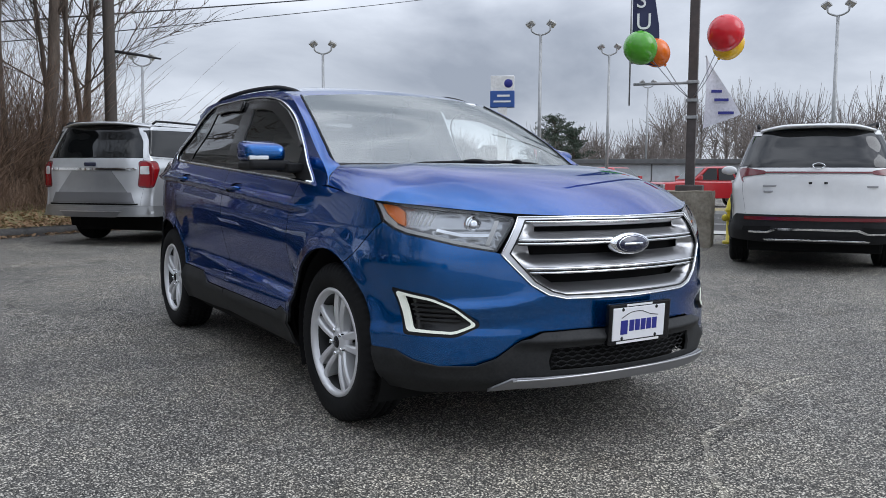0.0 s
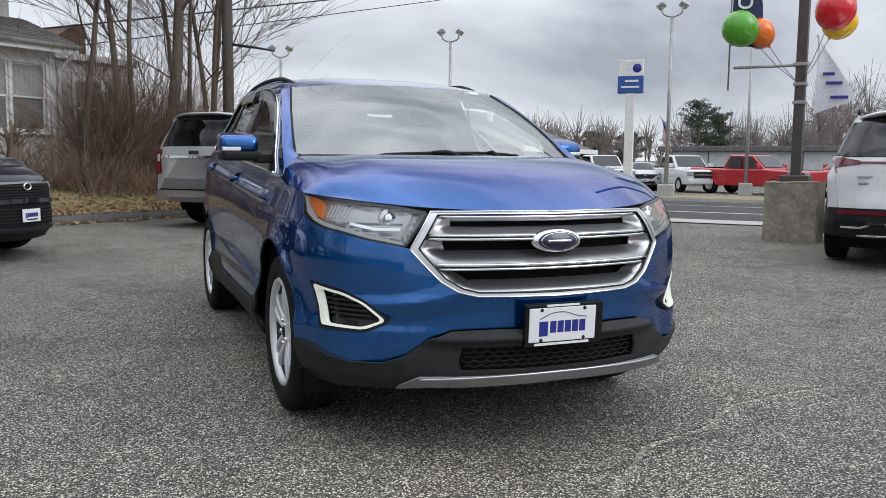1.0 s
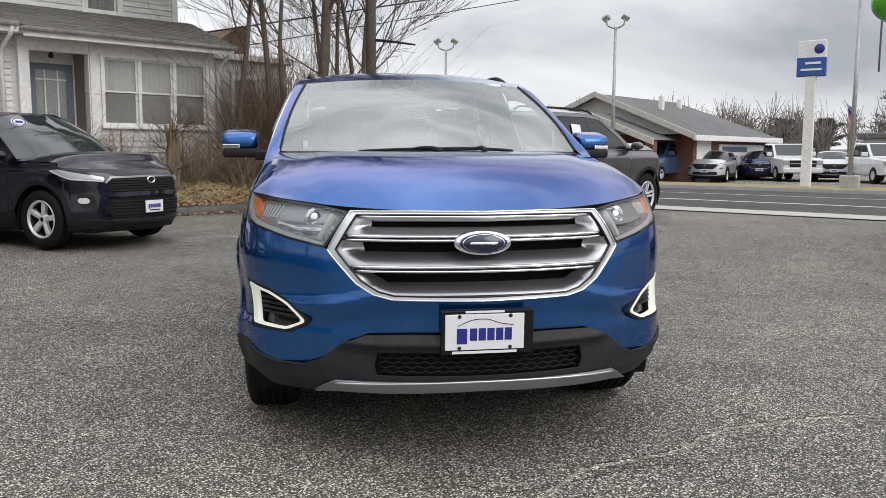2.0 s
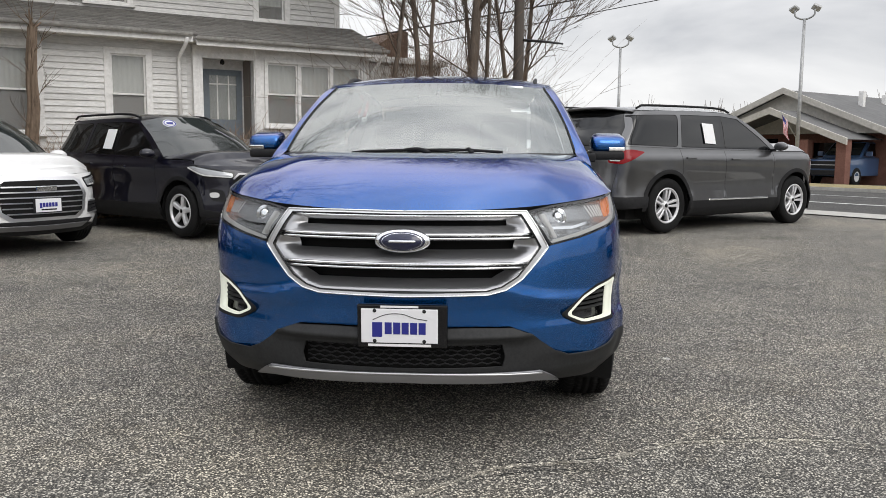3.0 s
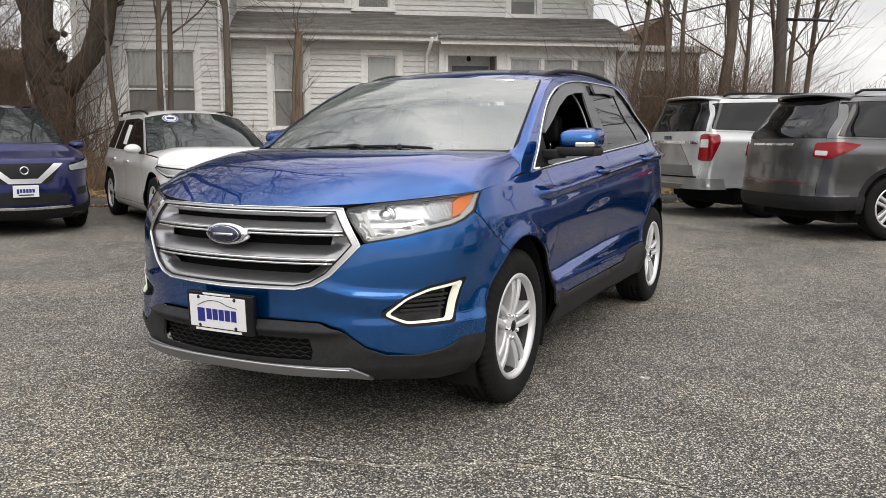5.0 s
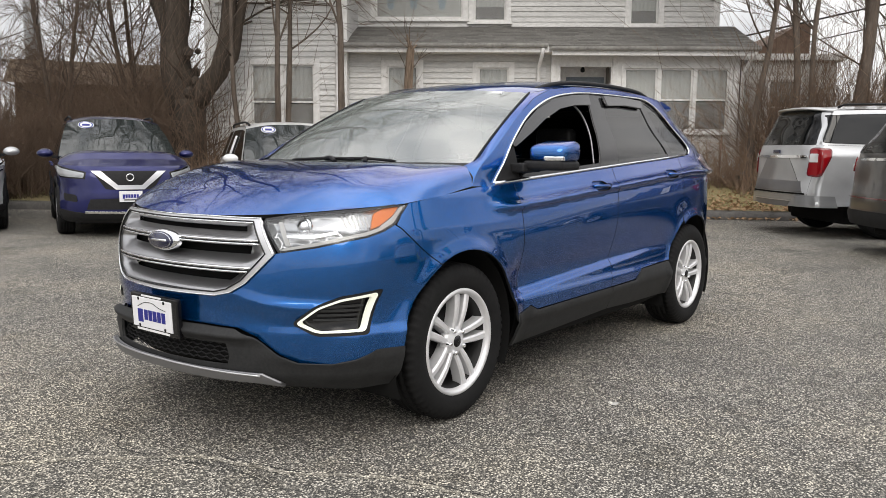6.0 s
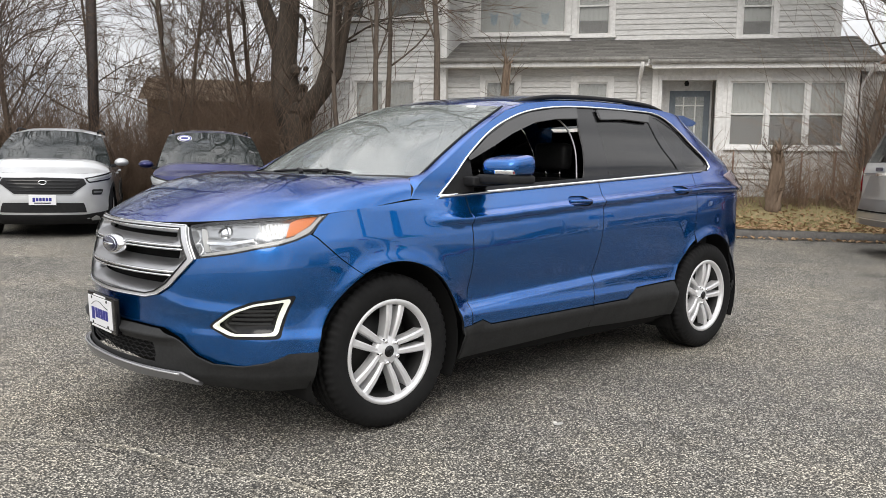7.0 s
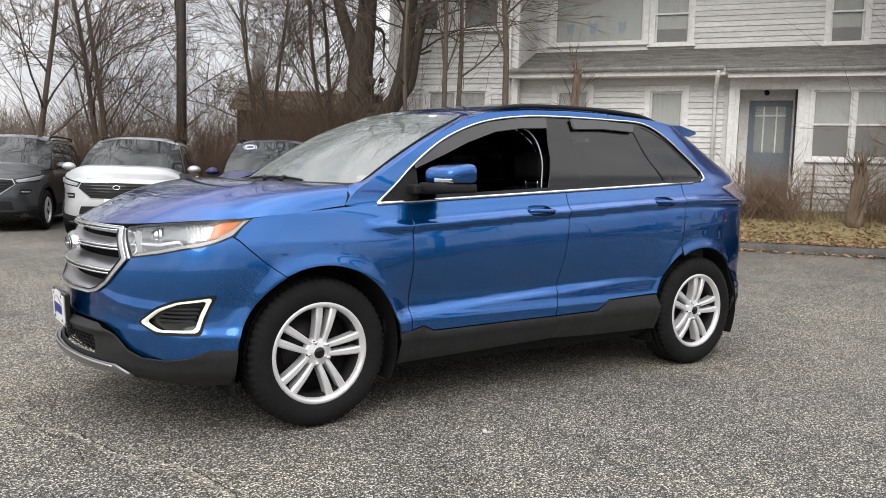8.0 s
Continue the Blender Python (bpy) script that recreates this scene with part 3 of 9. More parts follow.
BODY_PLAN = [(2.400, 0.0), (2.388, 0.20), (2.345, 0.40), (2.275, 0.56), (2.19, 0.69), (2.07, 0.832), (1.93, 0.914), (1.72, 0.957), (1.425, 0.966), (0.8, 0.960),
             (-0.6, 0.957), (-1.425, 0.955), (-1.8, 0.925), (-2.1, 0.83), (-2.27, 0.62), (-2.345, 0.3), (-2.36, 0.0)]
BODY_NOSE = [(0.16, 0.16), (0.22, 0.08), (0.28, 0.015), (0.34, 0.0), (0.60, 0.0), (0.66, 0.015), (0.75, 0.025), (0.85, 0.038), (0.92, 0.055), (0.965, 0.078), (0.995, 0.10), (1.03, 0.14), (1.12, 0.28)]
BODY_SIDE = [(0.16, 0.16), (0.22, 0.09), (0.28, 0.045), (0.34, 0.018), (0.42, 0.0), (0.49, 0.0), (0.54, 0.016), (0.62, 0.022), (0.70, 0.010), (0.79, 0.005), (0.87, 0.011), (0.93, 0.020), (0.966, 0.027), (0.984, 0.013), (1.002, 0.009),
             (1.012, 0.021), (1.032, 0.046), (1.07, 0.066), (1.10, 0.082), (1.14, 0.096), (1.2, 0.108), (1.3, 0.138), (1.45, 0.19), (1.6, 0.247), (1.66, 0.275), (1.74, 0.33)]
SIDE_CURVE = Curve1(BODY_SIDE)
BODY_TAIL = [(0.16, 0.2), (0.3, 0.04), (0.45, 0.0), (0.8, 0.02), (1.0, 0.03), (1.07, 0.0), (1.16, 0.0), (1.29, 0.06), (1.43, 0.25), (1.54, 0.43), (1.6, 0.53), (1.74, 0.72)]


def blue_suv():
    car = thing("suv", "metallic blue SUV with satin silver grille, standing on worn asphalt", "car")
    S = Shell(BODY_PLAN, BODY_NOSE, BODY_SIDE, BODY_TAIL, 1.55, -1.1, body_extra, body_zmap)
    fx, fy, fr = S.fx, S.fy, S.fr
    crease = [fx(x, z + 0.062 * min(max(0.86 - x, 0), 2.3)) for x in np.arange(-2.0, 1.1, 0.02) for z in (0.966, 0.975, 0.984, 1.002, 1.012, 1.022, 1.032)]
    crease += [fx(x, 0.515 + 0.055 * min(max(0.85 - x, 0), 1.6) + dz) for x in np.arange(-1.1, 0.95, 0.02) for dz in (0.0, 0.015, 0.03, 0.045, 0.06)]
    S.lines = np.array(crease)
    hub_z, arch = 0.367, 0.445

    def both(name, poly, material, parent=car, holes=(), h=0.05, out=0.0, rim=0.012, label="", soft=0.0, outs=None):
        if soft:
            poly = soften(poly, soft)
        made = []
        for mir in (False, True):
            made.append(part(name, S.sheet(poly, holes, h, out, rim, mir, outs), material, parent, label))
        return made

    def arch_pts(cx, a0, a1, r=arch, n=22):
        return [fx(x, z) for x, z in arc(cx, hub_z, r, a0, a1, n)]

    # inner dark body behind the shut lines
    low = [fy(0.0, 0.315)] + [fx(2.0, 0.27)] + arch_pts(AXLE_F, -14, 194, arch + 0.02)[0:22] + [fx(0.9, 0.22), fx(-0.9, 0.22)] + arch_pts(AXLE_R, -14, 194, arch + 0.02) + [fr(0.6, 0.25), (S.end, 0.25), (S.end, 1.1), fr(0.6, 1.1), fx(-1.6, 1.24), fx(-0.3, 1.17), fx(1.0, 1.09), fx(1.6, 1.03), fy(0.5, 0.97), fy(0.0, 0.97)]
    both("inner_body", low, M_DEEP, h=0.08, out=-0.035, rim=0, outs=lambda s, z: -0.075 * smooth01(1.35, 1.1, np.abs(s)))
    # wheel houses
    for cx in (AXLE_F, AXLE_R):
        for sg in (1, -1):
            bm = bmesh.new()
            ring = arc(cx, hub_z, arch + 0.012, -25, 205, 24)
            a = [bm.verts.new((x, sg * 0.915, z)) for x, z in ring]
            b = [bm.verts.new((x, sg * 0.56, z)) for x, z in ring]
            for i in range(len(ring) - 1):
                bm.faces.new((a[i], a[i + 1], b[i + 1], b[i])).smooth = True
            bm.faces.new(b)
            part("wheel_house", bm, M_DEEP, car)
    # front fender: behind the bumper, below the hood's shut line
    g = 0.0028
    fender = [fx(1.735, 1.047), fx(1.79, 1.002), fx(1.832, 0.955), fx(1.812, 0.943), fx(1.70, 0.84)] + arch_pts(AXLE_F, 63, 176, arch, 22) + [fx(0.952, 0.44), fx(0.876, 0.44), fx(0.872, 0.70), fx(0.868, 0.95), fx(0.864, 1.120), fx(1.055, 1.1115), fx(1.24, 1.0985)]
    both("fender", shrink(fender, g), M_BLUE, h=0.022)
    # doors
    belt = lambda x: 1.112 + (1.06 - x) * 0.0585
    fdoor = [fx(0.864, belt(0.864)), fx(0.868, 0.95), fx(0.872, 0.70), fx(0.876, 0.445), fx(0.80, 0.462), fx(0.735, 0.432), fx(-0.150, 0.442), fx(-0.20, 0.70), fx(-0.245, 1.0), fx(-0.27, belt(-0.27)), fx(0.3, belt(0.3))]
    rdoor = [fx(-0.27, belt(-0.27)), fx(-0.245, 1.0), fx(-0.20, 0.70), fx(-0.150, 0.442), fx(-0.50, 0.447), fx(-0.60, 0.508), fx(-1.045, 0.522)] + [fx(x, z) for x, z in arc(AXLE_R, hub_z, arch + 0.03, 26, 62, 8)] + [fx(-1.27, 0.84), fx(-1.30, 1.0), fx(-1.31, 1.12), fx(-1.33, belt(-1.33)), fx(-0.8, belt(-0.8))]
    def cup_outline(x0, x1, z):
        return soften([fx(x1 + 0.002, z - 0.026), fx(x0 + 0.03, z - 0.030), fx(x0 - 0.004, z - 0.006), fx(x0 + 0.03, z + 0.03), fx(x1 - 0.02, z + 0.030), fx(x1 + 0.004, z + 0.006)], 0.02)
    HANDLES = ((-0.125, 0.068, 1.073), (-1.198, -1.015, 1.128))
    fd = both("front_door", shrink(fdoor, g), M_BLUE, h=0.018, holes=[cup_outline(*HANDLES[0])])
    rd = both("rear_door", shrink(rdoor, g), M_BLUE, h=0.018, holes=[cup_outline(*HANDLES[1])])
    # quarter panel and tail corner, up to the roof
    quarter = [fx(-1.33, belt(-1.33)), fx(-1.31, 1.12), fx(-1.30, 1.0), fx(-1.27, 0.84)] + arch_pts(AXLE_R, 62, 172, arch, 20) + [fx(-1.97, 0.45), fr(0.72, 0.45), fr(0.74, 1.0), fr(0.72, 1.13), fr(0.68, 1.29), fr(0.66, 1.43), fx(-1.70, 1.53), fx(-1.52, 1.64), fx(-1.14, 1.685), fx(-0.8, 1.695), fx(-0.8, 1.661), fx(-1.12, 1.651), fx(-1.336, 1.555), fx(-1.526, 1.399), fx(-1.601, 1.30), fx(-1.55, 1.264), fx(-1.45, belt(-1.45))]
    both("quarter_panel", shrink(quarter, g), M_BLUE, h=0.022)
    rear_low = [fx(-1.93, 0.44), fr(0.72, 0.44), (S.end, 0.44), (S.end, 0.26), fr(0.6, 0.26), fx(-1.95, 0.28), fx(-1.925, 0.36)]
    both("rear_bumper", rear_low, M_CLAD, h=0.06)
    hatch = [fr(0.71, 0.45), (S.end, 0.45), (S.end, 1.15), fr(0.70, 1.15), fr(0.715, 1.0)]
    both("tailgate", hatch, M_BLUE, h=0.06)
    rear_glass = [fr(0.66, 1.17), (S.end, 1.17), (S.end, 1.62), fr(0.46, 1.62), fr(0.62, 1.35)]
    both("rear_window", rear_glass, M_GLASSTINT, h=0.08, rim=0)
    lamp_poly = soften([fx(-1.80, 1.235), fx(-2.03, 1.275), fr(0.62, 1.25), fr(0.66, 1.10), fx(-2.08, 1.112), fx(-1.97, 1.148)], 0.015)
    for mir in (False, True):
        swell = lambda s, z: 0.012 * smooth01(4.75, 5.1, np.abs(s))
        tl = part("tail_lamp", S.sheet(lamp_poly, [], 0.03, 0.004, 0.01, mir, swell), M_TAILCLEAR, car, "clear wrap-round tail lamp")
        part("lens", S.sheet(lamp_poly, [], 0.03, 0.014, 0.008, mir, swell), M_LENS, tl)
    # roof side and A-pillar skin, with the window opening
    a_line = [(1.241, 1.1035), (1.20, 1.150), (1.13, 1.205), (0.98, 1.286), (0.80, 1.392), (0.62, 1.490), (0.42, 1.585), (0.2, 1.645), (-0.1, 1.675), (-0.45, 1.692), (-0.8, 1.695)]
    w_line = [(1.06, belt(1.06)), (0.93, 1.215), (0.80, 1.325), (0.62, 1.445), (0.45, 1.525), (0.25, 1.588), (0.0, 1.628), (-0.3, 1.648), (-0.8, 1.655)]
    pillar = [fx(x, z) for x, z in a_line] + [fx(x, z + 0.006) for x, z in w_line[::-1]] + [fx(1.065, 1.1075), fx(1.15, 1.1015)]
    both("roof_side", pillar, M_BLUE, h=0.03)
    # daylight opening: chrome line round it, glass, pillars
    dlo = [(1.06, belt(1.06)), (0.93, 1.215), (0.80, 1.325), (0.62, 1.445), (0.45, 1.525), (0.25, 1.588), (0.0, 1.628), (-0.3, 1.648), (-0.8, 1.655), (-1.12, 1.645), (-1.33, 1.55), (-1.52, 1.395), (-1.595, 1.30), (-1.55, 1.268)]
    bel = [(x, belt(x)) for x in np.linspace(-1.45, 0.95, 9)]
    frame_poly = [fx(x, z) for x, z in dlo + bel]
    both("window_frame", shrink(frame_poly, -0.003), M_GLOSSBLACK, holes=[shrink(frame_poly, 0.026)], out=-0.006, rim=0, h=0.03)
    for mir in (1, -1):
        top = [S.at(*fx(x, z), out=0.004) * np.array([1, mir, 1]) for x, z in spline(dlo, 60)]
        bot = [S.at(*fx(x, z), out=0.006) * np.array([1, mir, 1]) for x, z in bel + [(1.06, belt(1.06))]]
        bm = bmesh.new()
        tube(bm, top, 0.0062, 8)
        part("window_chrome", bm, M_CHROME, car)
        bm = bmesh.new()
        tube(bm, bot, 0.010, 6)
        part("belt_chrome", bm, M_CHROME, car)
    # pillars in gloss black, glass panes
    zi = lambda pts: [fx(x, z) for x, z in pts]
    quarterlight = zi([(1.02, belt(1.02) + 0.004), (0.93, 1.205), (0.80, 1.318), (0.785, 1.318), (0.79, belt(0.79) + 0.004)])
    both("corner_panel", quarterlight, M_BLACK, out=-0.004, h=0.03)
    bpill = zi([(-0.13, belt(-0.13)), (-0.205, 1.40), (-0.235, 1.635), (-0.42, 1.645), (-0.41, 1.4), (-0.385, belt(-0.385))])
    both("door_pillar", bpill, M_GLOSSBLACK, out=-0.003, h=0.03)
    cpill = zi([(-1.19, belt(-1.19)), (-1.085, 1.40), (-0.98, 1.645), (-1.06, 1.645), (-1.17, 1.4), (-1.275, belt(-1.275))])
    both("rear_pillar", cpill, M_GLOSSBLACK, out=-0.004, h=0.03)
    rwin = zi([(-0.385, belt(-0.385)), (-0.41, 1.4), (-0.42, 1.64), (-0.7, 1.648), (-0.98, 1.645), (-1.085, 1.40), (-1.19, belt(-1.19))])
    both("rear_side_window", rwin, M_GLASSTINT, out=-0.010, rim=0, h=0.03, label="dark tinted side window")
    qwin = zi([(-1.275, belt(-1.275)), (-1.17, 1.4), (-1.06, 1.64), (-1.12, 1.638), (-1.33, 1.545), (-1.52, 1.39), (-1.58, 1.30), (-1.54, 1.272)])
    both("quarter_window", qwin, M_GLASSTINT, out=-0.010, rim=0, h=0.03, label="dark tinted quarter window")
    fwin = zi([(0.79, belt(0.79)), (0.785, 1.33), (0.62, 1.438), (0.45, 1.518), (0.25, 1.58), (0.0, 1.62), (-0.235, 1.638), (-0.205, 1.40), (-0.13, belt(-0.13))])
    part("front_side_window", S.sheet(fwin, h=0.03, out=-0.010, rim=0, mirror=True), M_GLASSLIGHT, car, "lightly tinted side window")
    # rain visors over the doors
    vis_f = zi([(0.80, 1.302), (0.80, 1.322), (0.62, 1.438), (0.45, 1.518), (0.25, 1.581), (0.0, 1.62), (-0.22, 1.636), (-0.205, 1.572), (0.0, 1.560), (0.2, 1.530), (0.42, 1.458), (0.6, 1.382)])
    both("rain_visor", vis_f, M_VISOR, out=0.021, rim=0.018, h=0.025, label="smoked black rain visor")
    vis_r = zi([(-0.43, 1.640), (-0.7, 1.645), (-1.0, 1.636), (-0.975, 1.585), (-0.7, 1.592), (-0.44, 1.578)])
    both("rain_visor", vis_r, M_VISOR, out=0.021, rim=0.018, h=0.025, label="smoked black rain visor")
    # hood
    lip = [(0.0, 0.985), (0.25, 0.987), (0.50, 0.998), (0.66, 1.012), (0.78, 1.026)]
    lipL = spline([tuple(S.at(*fy(y, z))) for y, z in lip], 22)
    lipall = np.vstack([mirrored(lipL)[::-1], lipL[1:]])
    edge = spline([tuple(S.at(*fy(0.78, 1.026)))] + [tuple(S.at(*fx(x, z))) for x, z in ((1.80, 1.041), (1.715, 1.049), (1.5, 1.070), (1.35, 1.090), (1.245, 1.1035))], 34)
    cowl = spline([tuple(edge[-1]), (1.228, 0.866, 1.140), (1.208, 0.832, 1.178), (1.190, 0.790, 1.201), (1.215, 0.70, 1.206), (1.265, 0.5, 1.207), (1.31, 0.25, 1.205), (1.335, 0.0, 1.205)], 22)
    cowlall = np.vstack([mirrored(cowl), cowl[::-1][1:]])

    def hood_lift(u, v):
        a = np.abs(u)
        ease = (1 - (1 - v) ** 2.4 - v) * 0.165
        crown = 0.030 * np.sin(np.pi * np.clip(v, 0, 1)) * (1 - a ** 4)
        dome = 0.012 * smooth01(0.74, 0.58, a) * smooth01(0.05, 0.55, v) * smooth01(1.0, 0.70, v)
        z = (ease * (1 - a ** 4) + crown + dome)
        return np.concatenate([0 * z, 0 * z, z], -1)
    hood = coons(lipall, cowlall, mirrored(edge), edge, hood_lift)
    flip_to(hood, (0, 0, 1))
    Shell._rim(hood, 0.02)
    part("hood", hood, M_BLUE, car)
    # windscreen
    base = spline([(1.105, 0.788, 1.216), (1.195, 0.60, 1.204), (1.275, 0.28, 1.20), (1.30, 0.0, 1.20)], 18)
    head = spline([(0.375, 0.652, 1.612), (0.46, 0.42, 1.626), (0.515, 0.2, 1.632), (0.53, 0.0, 1.634)], 18)
    ws_side = spline([(1.105, 0.788, 1.216), (0.895, 0.757, 1.352), (0.655, 0.712, 1.484), (0.375, 0.652, 1.612)], 20)
    ball = np.vstack([mirrored(base), base[::-1][1:]])
    hall = np.vstack([mirrored(head), head[::-1][1:]])

    def ws_bulge(u, v):
        z = 0.024 * np.sin(np.pi * v) * (1 - u ** 2)
        return np.concatenate([z, 0 * z, z], -1)
    ws = coons(ball, hall, mirrored(ws_side), ws_side, ws_bulge)
    part("windscreen", flip_to(ws, (1, 0, 1)), M_GLASSCLEAR, car, "clear windscreen reflecting the sky")
    # black frit round the screen
    for mir in (1, -1):
        ws_in = [(p[0] - 0.012, (p[1] - 0.035) * mir, p[2] - 0.006) for p in ws_side]
        bm = bmesh.new()
        a = [bm.verts.new((p[0] - 0.004, p[1] * mir, p[2] - 0.004)) for p in ws_side]
        b = [bm.verts.new(p) for p in ws_in]
        for i in range(len(a) - 1):
            bm.faces.new((a[i], a[i + 1], b[i + 1], b[i]))
        part("screen_edge", bm, M_GLOSSBLACK, car)
        # rubber seal between glass and pillar
        bm = bmesh.new()
        tube(bm, [(p[0] + 0.002, p[1] * mir, p[2] + 0.002) for p in ws_side], 0.006, 6)
        part("screen_seal", bm, M_BLACK, car)
        # screen pillar, from the glass to the side skin
        outer = spline([tuple(S.at(*fx(x, z)) * np.array([1, mir, 1])) for x, z in a_line[:8]], 24)
        inner = spline([(1.187, 0.790 * mir, 1.202)] + [tuple(p) for p in (ws_side * np.array([1, mir, 1]))[1::3]] + [tuple(ws_side[-1] * np.array([1, mir, 1])), tuple(S.at(*fx(0.2, 1.645), out=-0.001) * np.array([1, mir, 1]))], 24)
        bm = bmesh.new()
        mid = (outer + inner) / 2 + np.array([0.003, 0.008 * mir, 0.003])
        # its foot meets the rear edge of the hood
        foot = np.array([1.207, 0.831 * mir, 1.178]) - mid[0]
        mid += np.exp(-np.arange(24) / 2.5)[:, None] * foot
        rows = [[bm.verts.new(p) for p in q] for q in (outer, mid, inner)]
        for r0, r1 in zip(rows, rows[1:]):
            for i in range(23):
                bm.faces.new((r0[i], r0[i + 1], r1[i + 1], r1[i])).smooth = True
        part("screen_pillar", flip_to(bm, (0.6, 0.6 * mir, 1)), M_BLUE, car)
    # roof
    rl = spline([tuple(ws_side[-1])] + [tuple(S.at(*fx(x, z))) for x, z in ((0.2, 1.645), (-0.1, 1.675), (-0.45, 1.692), (-0.8, 1.695), (-1.14, 1.685), (-1.52, 1.64))], 30)
    back = spline([tuple(rl[-1]), (-1.66, 0.45, 1.672), (-1.72, 0.2, 1.69), (-1.74, 0.0, 1.692)], 18)
    backall = np.vstack([mirrored(back), back[::-1][1:]])

    def roof_bulge(u, v):
        z = 0.028 * np.sin(np.pi * v) * (1 - u ** 4)
        return np.concatenate([0 * z, 0 * z, z], -1)
    roof = coons(hall, backall, mirrored(rl), rl, roof_bulge)
    part("roof", flip_to(roof, (0, 0, 1)), M_BLUE, car)
    # spoiler over the tail window
    bm = bmesh.new()
    sp = [(-1.40, 1.676), (-1.64, 1.686), (-1.815, 1.650), (-1.82, 1.632), (-1.75, 1.612), (-1.45, 1.605)]
    l = [[bm.verts.new((x + 0.05 * (y / 0.62) ** 4, y, z - 0.022 * (y / 0.62) ** 2)) for x, z in sp] for y in np.linspace(-0.62, 0.62, 13)]
    for a, b in zip(l, l[1:]):
        for i in range(6):
            bm.faces.new((a[i], a[(i + 1) % 6], b[(i + 1) % 6], b[i]))
    bm.faces.new(l[0])
    bm.faces.new(l[-1][::-1])
    bmesh.ops.recalc_face_normals(bm, faces=bm.faces[:])
    part("roof_spoiler", bm, M_BLUE, car, smooth=False)
    # roof rails
    for mir in (1, -1):
        bm = bmesh.new()
        pts = spline([(0.27, 0.600 * mir, 1.630), (0.13, 0.607 * mir, 1.668), (-0.12, 0.620 * mir, 1.704), (-0.6, 0.632 * mir, 1.720), (-1.05, 0.635 * mir, 1.710), (-1.22, 0.63 * mir, 1.69), (-1.32, 0.625 * mir, 1.665)], 26)
        tube(bm, pts, 0.014, 8)
        part("roof_rail", bm, M_BLACK, car)
    # lower door cladding, in a front and a rear length
    both("sill_cladding", shrink([fx(0.952, 0.44), fx(0.876, 0.443), fx(0.80, 0.460), fx(0.735, 0.430), fx(-0.150, 0.440), fx(-0.14, 0.30), fx(0.5, 0.275), fx(0.94, 0.26)], 0.002), M_CLAD, h=0.05, out=0.006, outs=lambda s, z: 0.012 * np.exp(-((z - 0.40) / 0.03) ** 2))
    both("sill_cladding", shrink([fx(-0.150, 0.440), fx(-0.50, 0.445), fx(-0.60, 0.506), fx(-1.03, 0.518), fx(-1.055, 0.44), fx(-1.05, 0.28), fx(-0.5, 0.285), fx(-0.14, 0.30)], 0.002), M_CLAD, h=0.05, out=0.006, outs=lambda s, z: 0.012 * np.exp(-((z - 0.42) / 0.03) ** 2))
    # ---- nose ----
    def across(half):
        return list(half) + [(-s, z) for s, z in half[::-1] if s > 1e-4]

    def mid(name, half, material, parent=car, holes=(), h=0.04, out=0.0, rim=0.012, label="", soft=0.0, outs=None):
        poly = across(half)
        if soft:
            poly = soften(poly, soft)
        hs = []
        for q in holes:
            hs += [list(q), [(-s, z) for s, z in q]]
        return part(name, S.sheet(poly, hs, h, out, rim, False, outs), material, parent, label)
    fog_out = soften([fy(0.655, 0.547), fy(0.735, 0.626), fy(0.808, 0.664), fx(1.908, 0.692), fx(1.98, 0.500), fy(0.742, 0.496)], 0.012)
    fog_ring = soften([fy(0.668, 0.548), fy(0.742, 0.617), fy(0.81, 0.652), fx(1.928, 0.676), fx(1.989, 0.515), fy(0.745, 0.510)], 0.012)
    fog_in = soften([fy(0.682, 0.550), fy(0.747, 0.611), fy(0.812, 0.643), fx(1.950, 0.662), fx(2.003, 0.527), fy(0.748, 0.520)], 0.012)
    clad_top = [(0.0, 0.520), fy(0.28, 0.524), fy(0.44, 0.519), fy(0.522, 0.484), fy(0.613, 0.412), fy(0.68, 0.378), fy(0.79, 0.374), fx(2.03, 0.392), fx(1.95, 0.432), fx(1.83, 0.434)]
    grille_low = [(0.0, 0.648), fy(0.34, 0.655), fy(0.41, 0.672), fy(0.472, 0.713), fy(0.576, 0.836)]
    lamp_low = [fy(0.594, 0.841), fy(0.722, 0.865), fx(2.045, 0.892), fx(1.97, 0.908), fx(1.90, 0.930), fx(1.838, 0.956)]
    bumper = clad_top + arch_pts(AXLE_F, 8, 62.8, arch, 10) + [fx(1.70, 0.8375), fx(1.812, 0.938)] + lamp_low[::-1] + grille_low[::-1][:-1] + [(0.0, 0.648)]
    poly = list(bumper) + [(-s, z) for s, z in bumper[::-1] if s > 1e-4]
    inner_holes = [fog_out, [(-s, z) for s, z in fog_out]]

    def bumper_form(s, z):
        """A horizontal break under the lamps and a dished pocket round the fog lamps."""
        a = np.abs(s)
        brk = 0.66 - 0.06 * smooth01(0.3, 0.75, a)
        return -0.022 * smooth01(brk + 0.02, brk - 0.07, z) * smooth01(0.9, 0.7, a) + 0.003 * np.exp(-((z - brk - 0.015) / 0.022) ** 2) * smooth01(1.2, 0.9, a)
    part("front_bumper", S.sheet(poly, inner_holes, 0.018, 0.0, 0.012, False, bumper_form), M_BLUE, car)
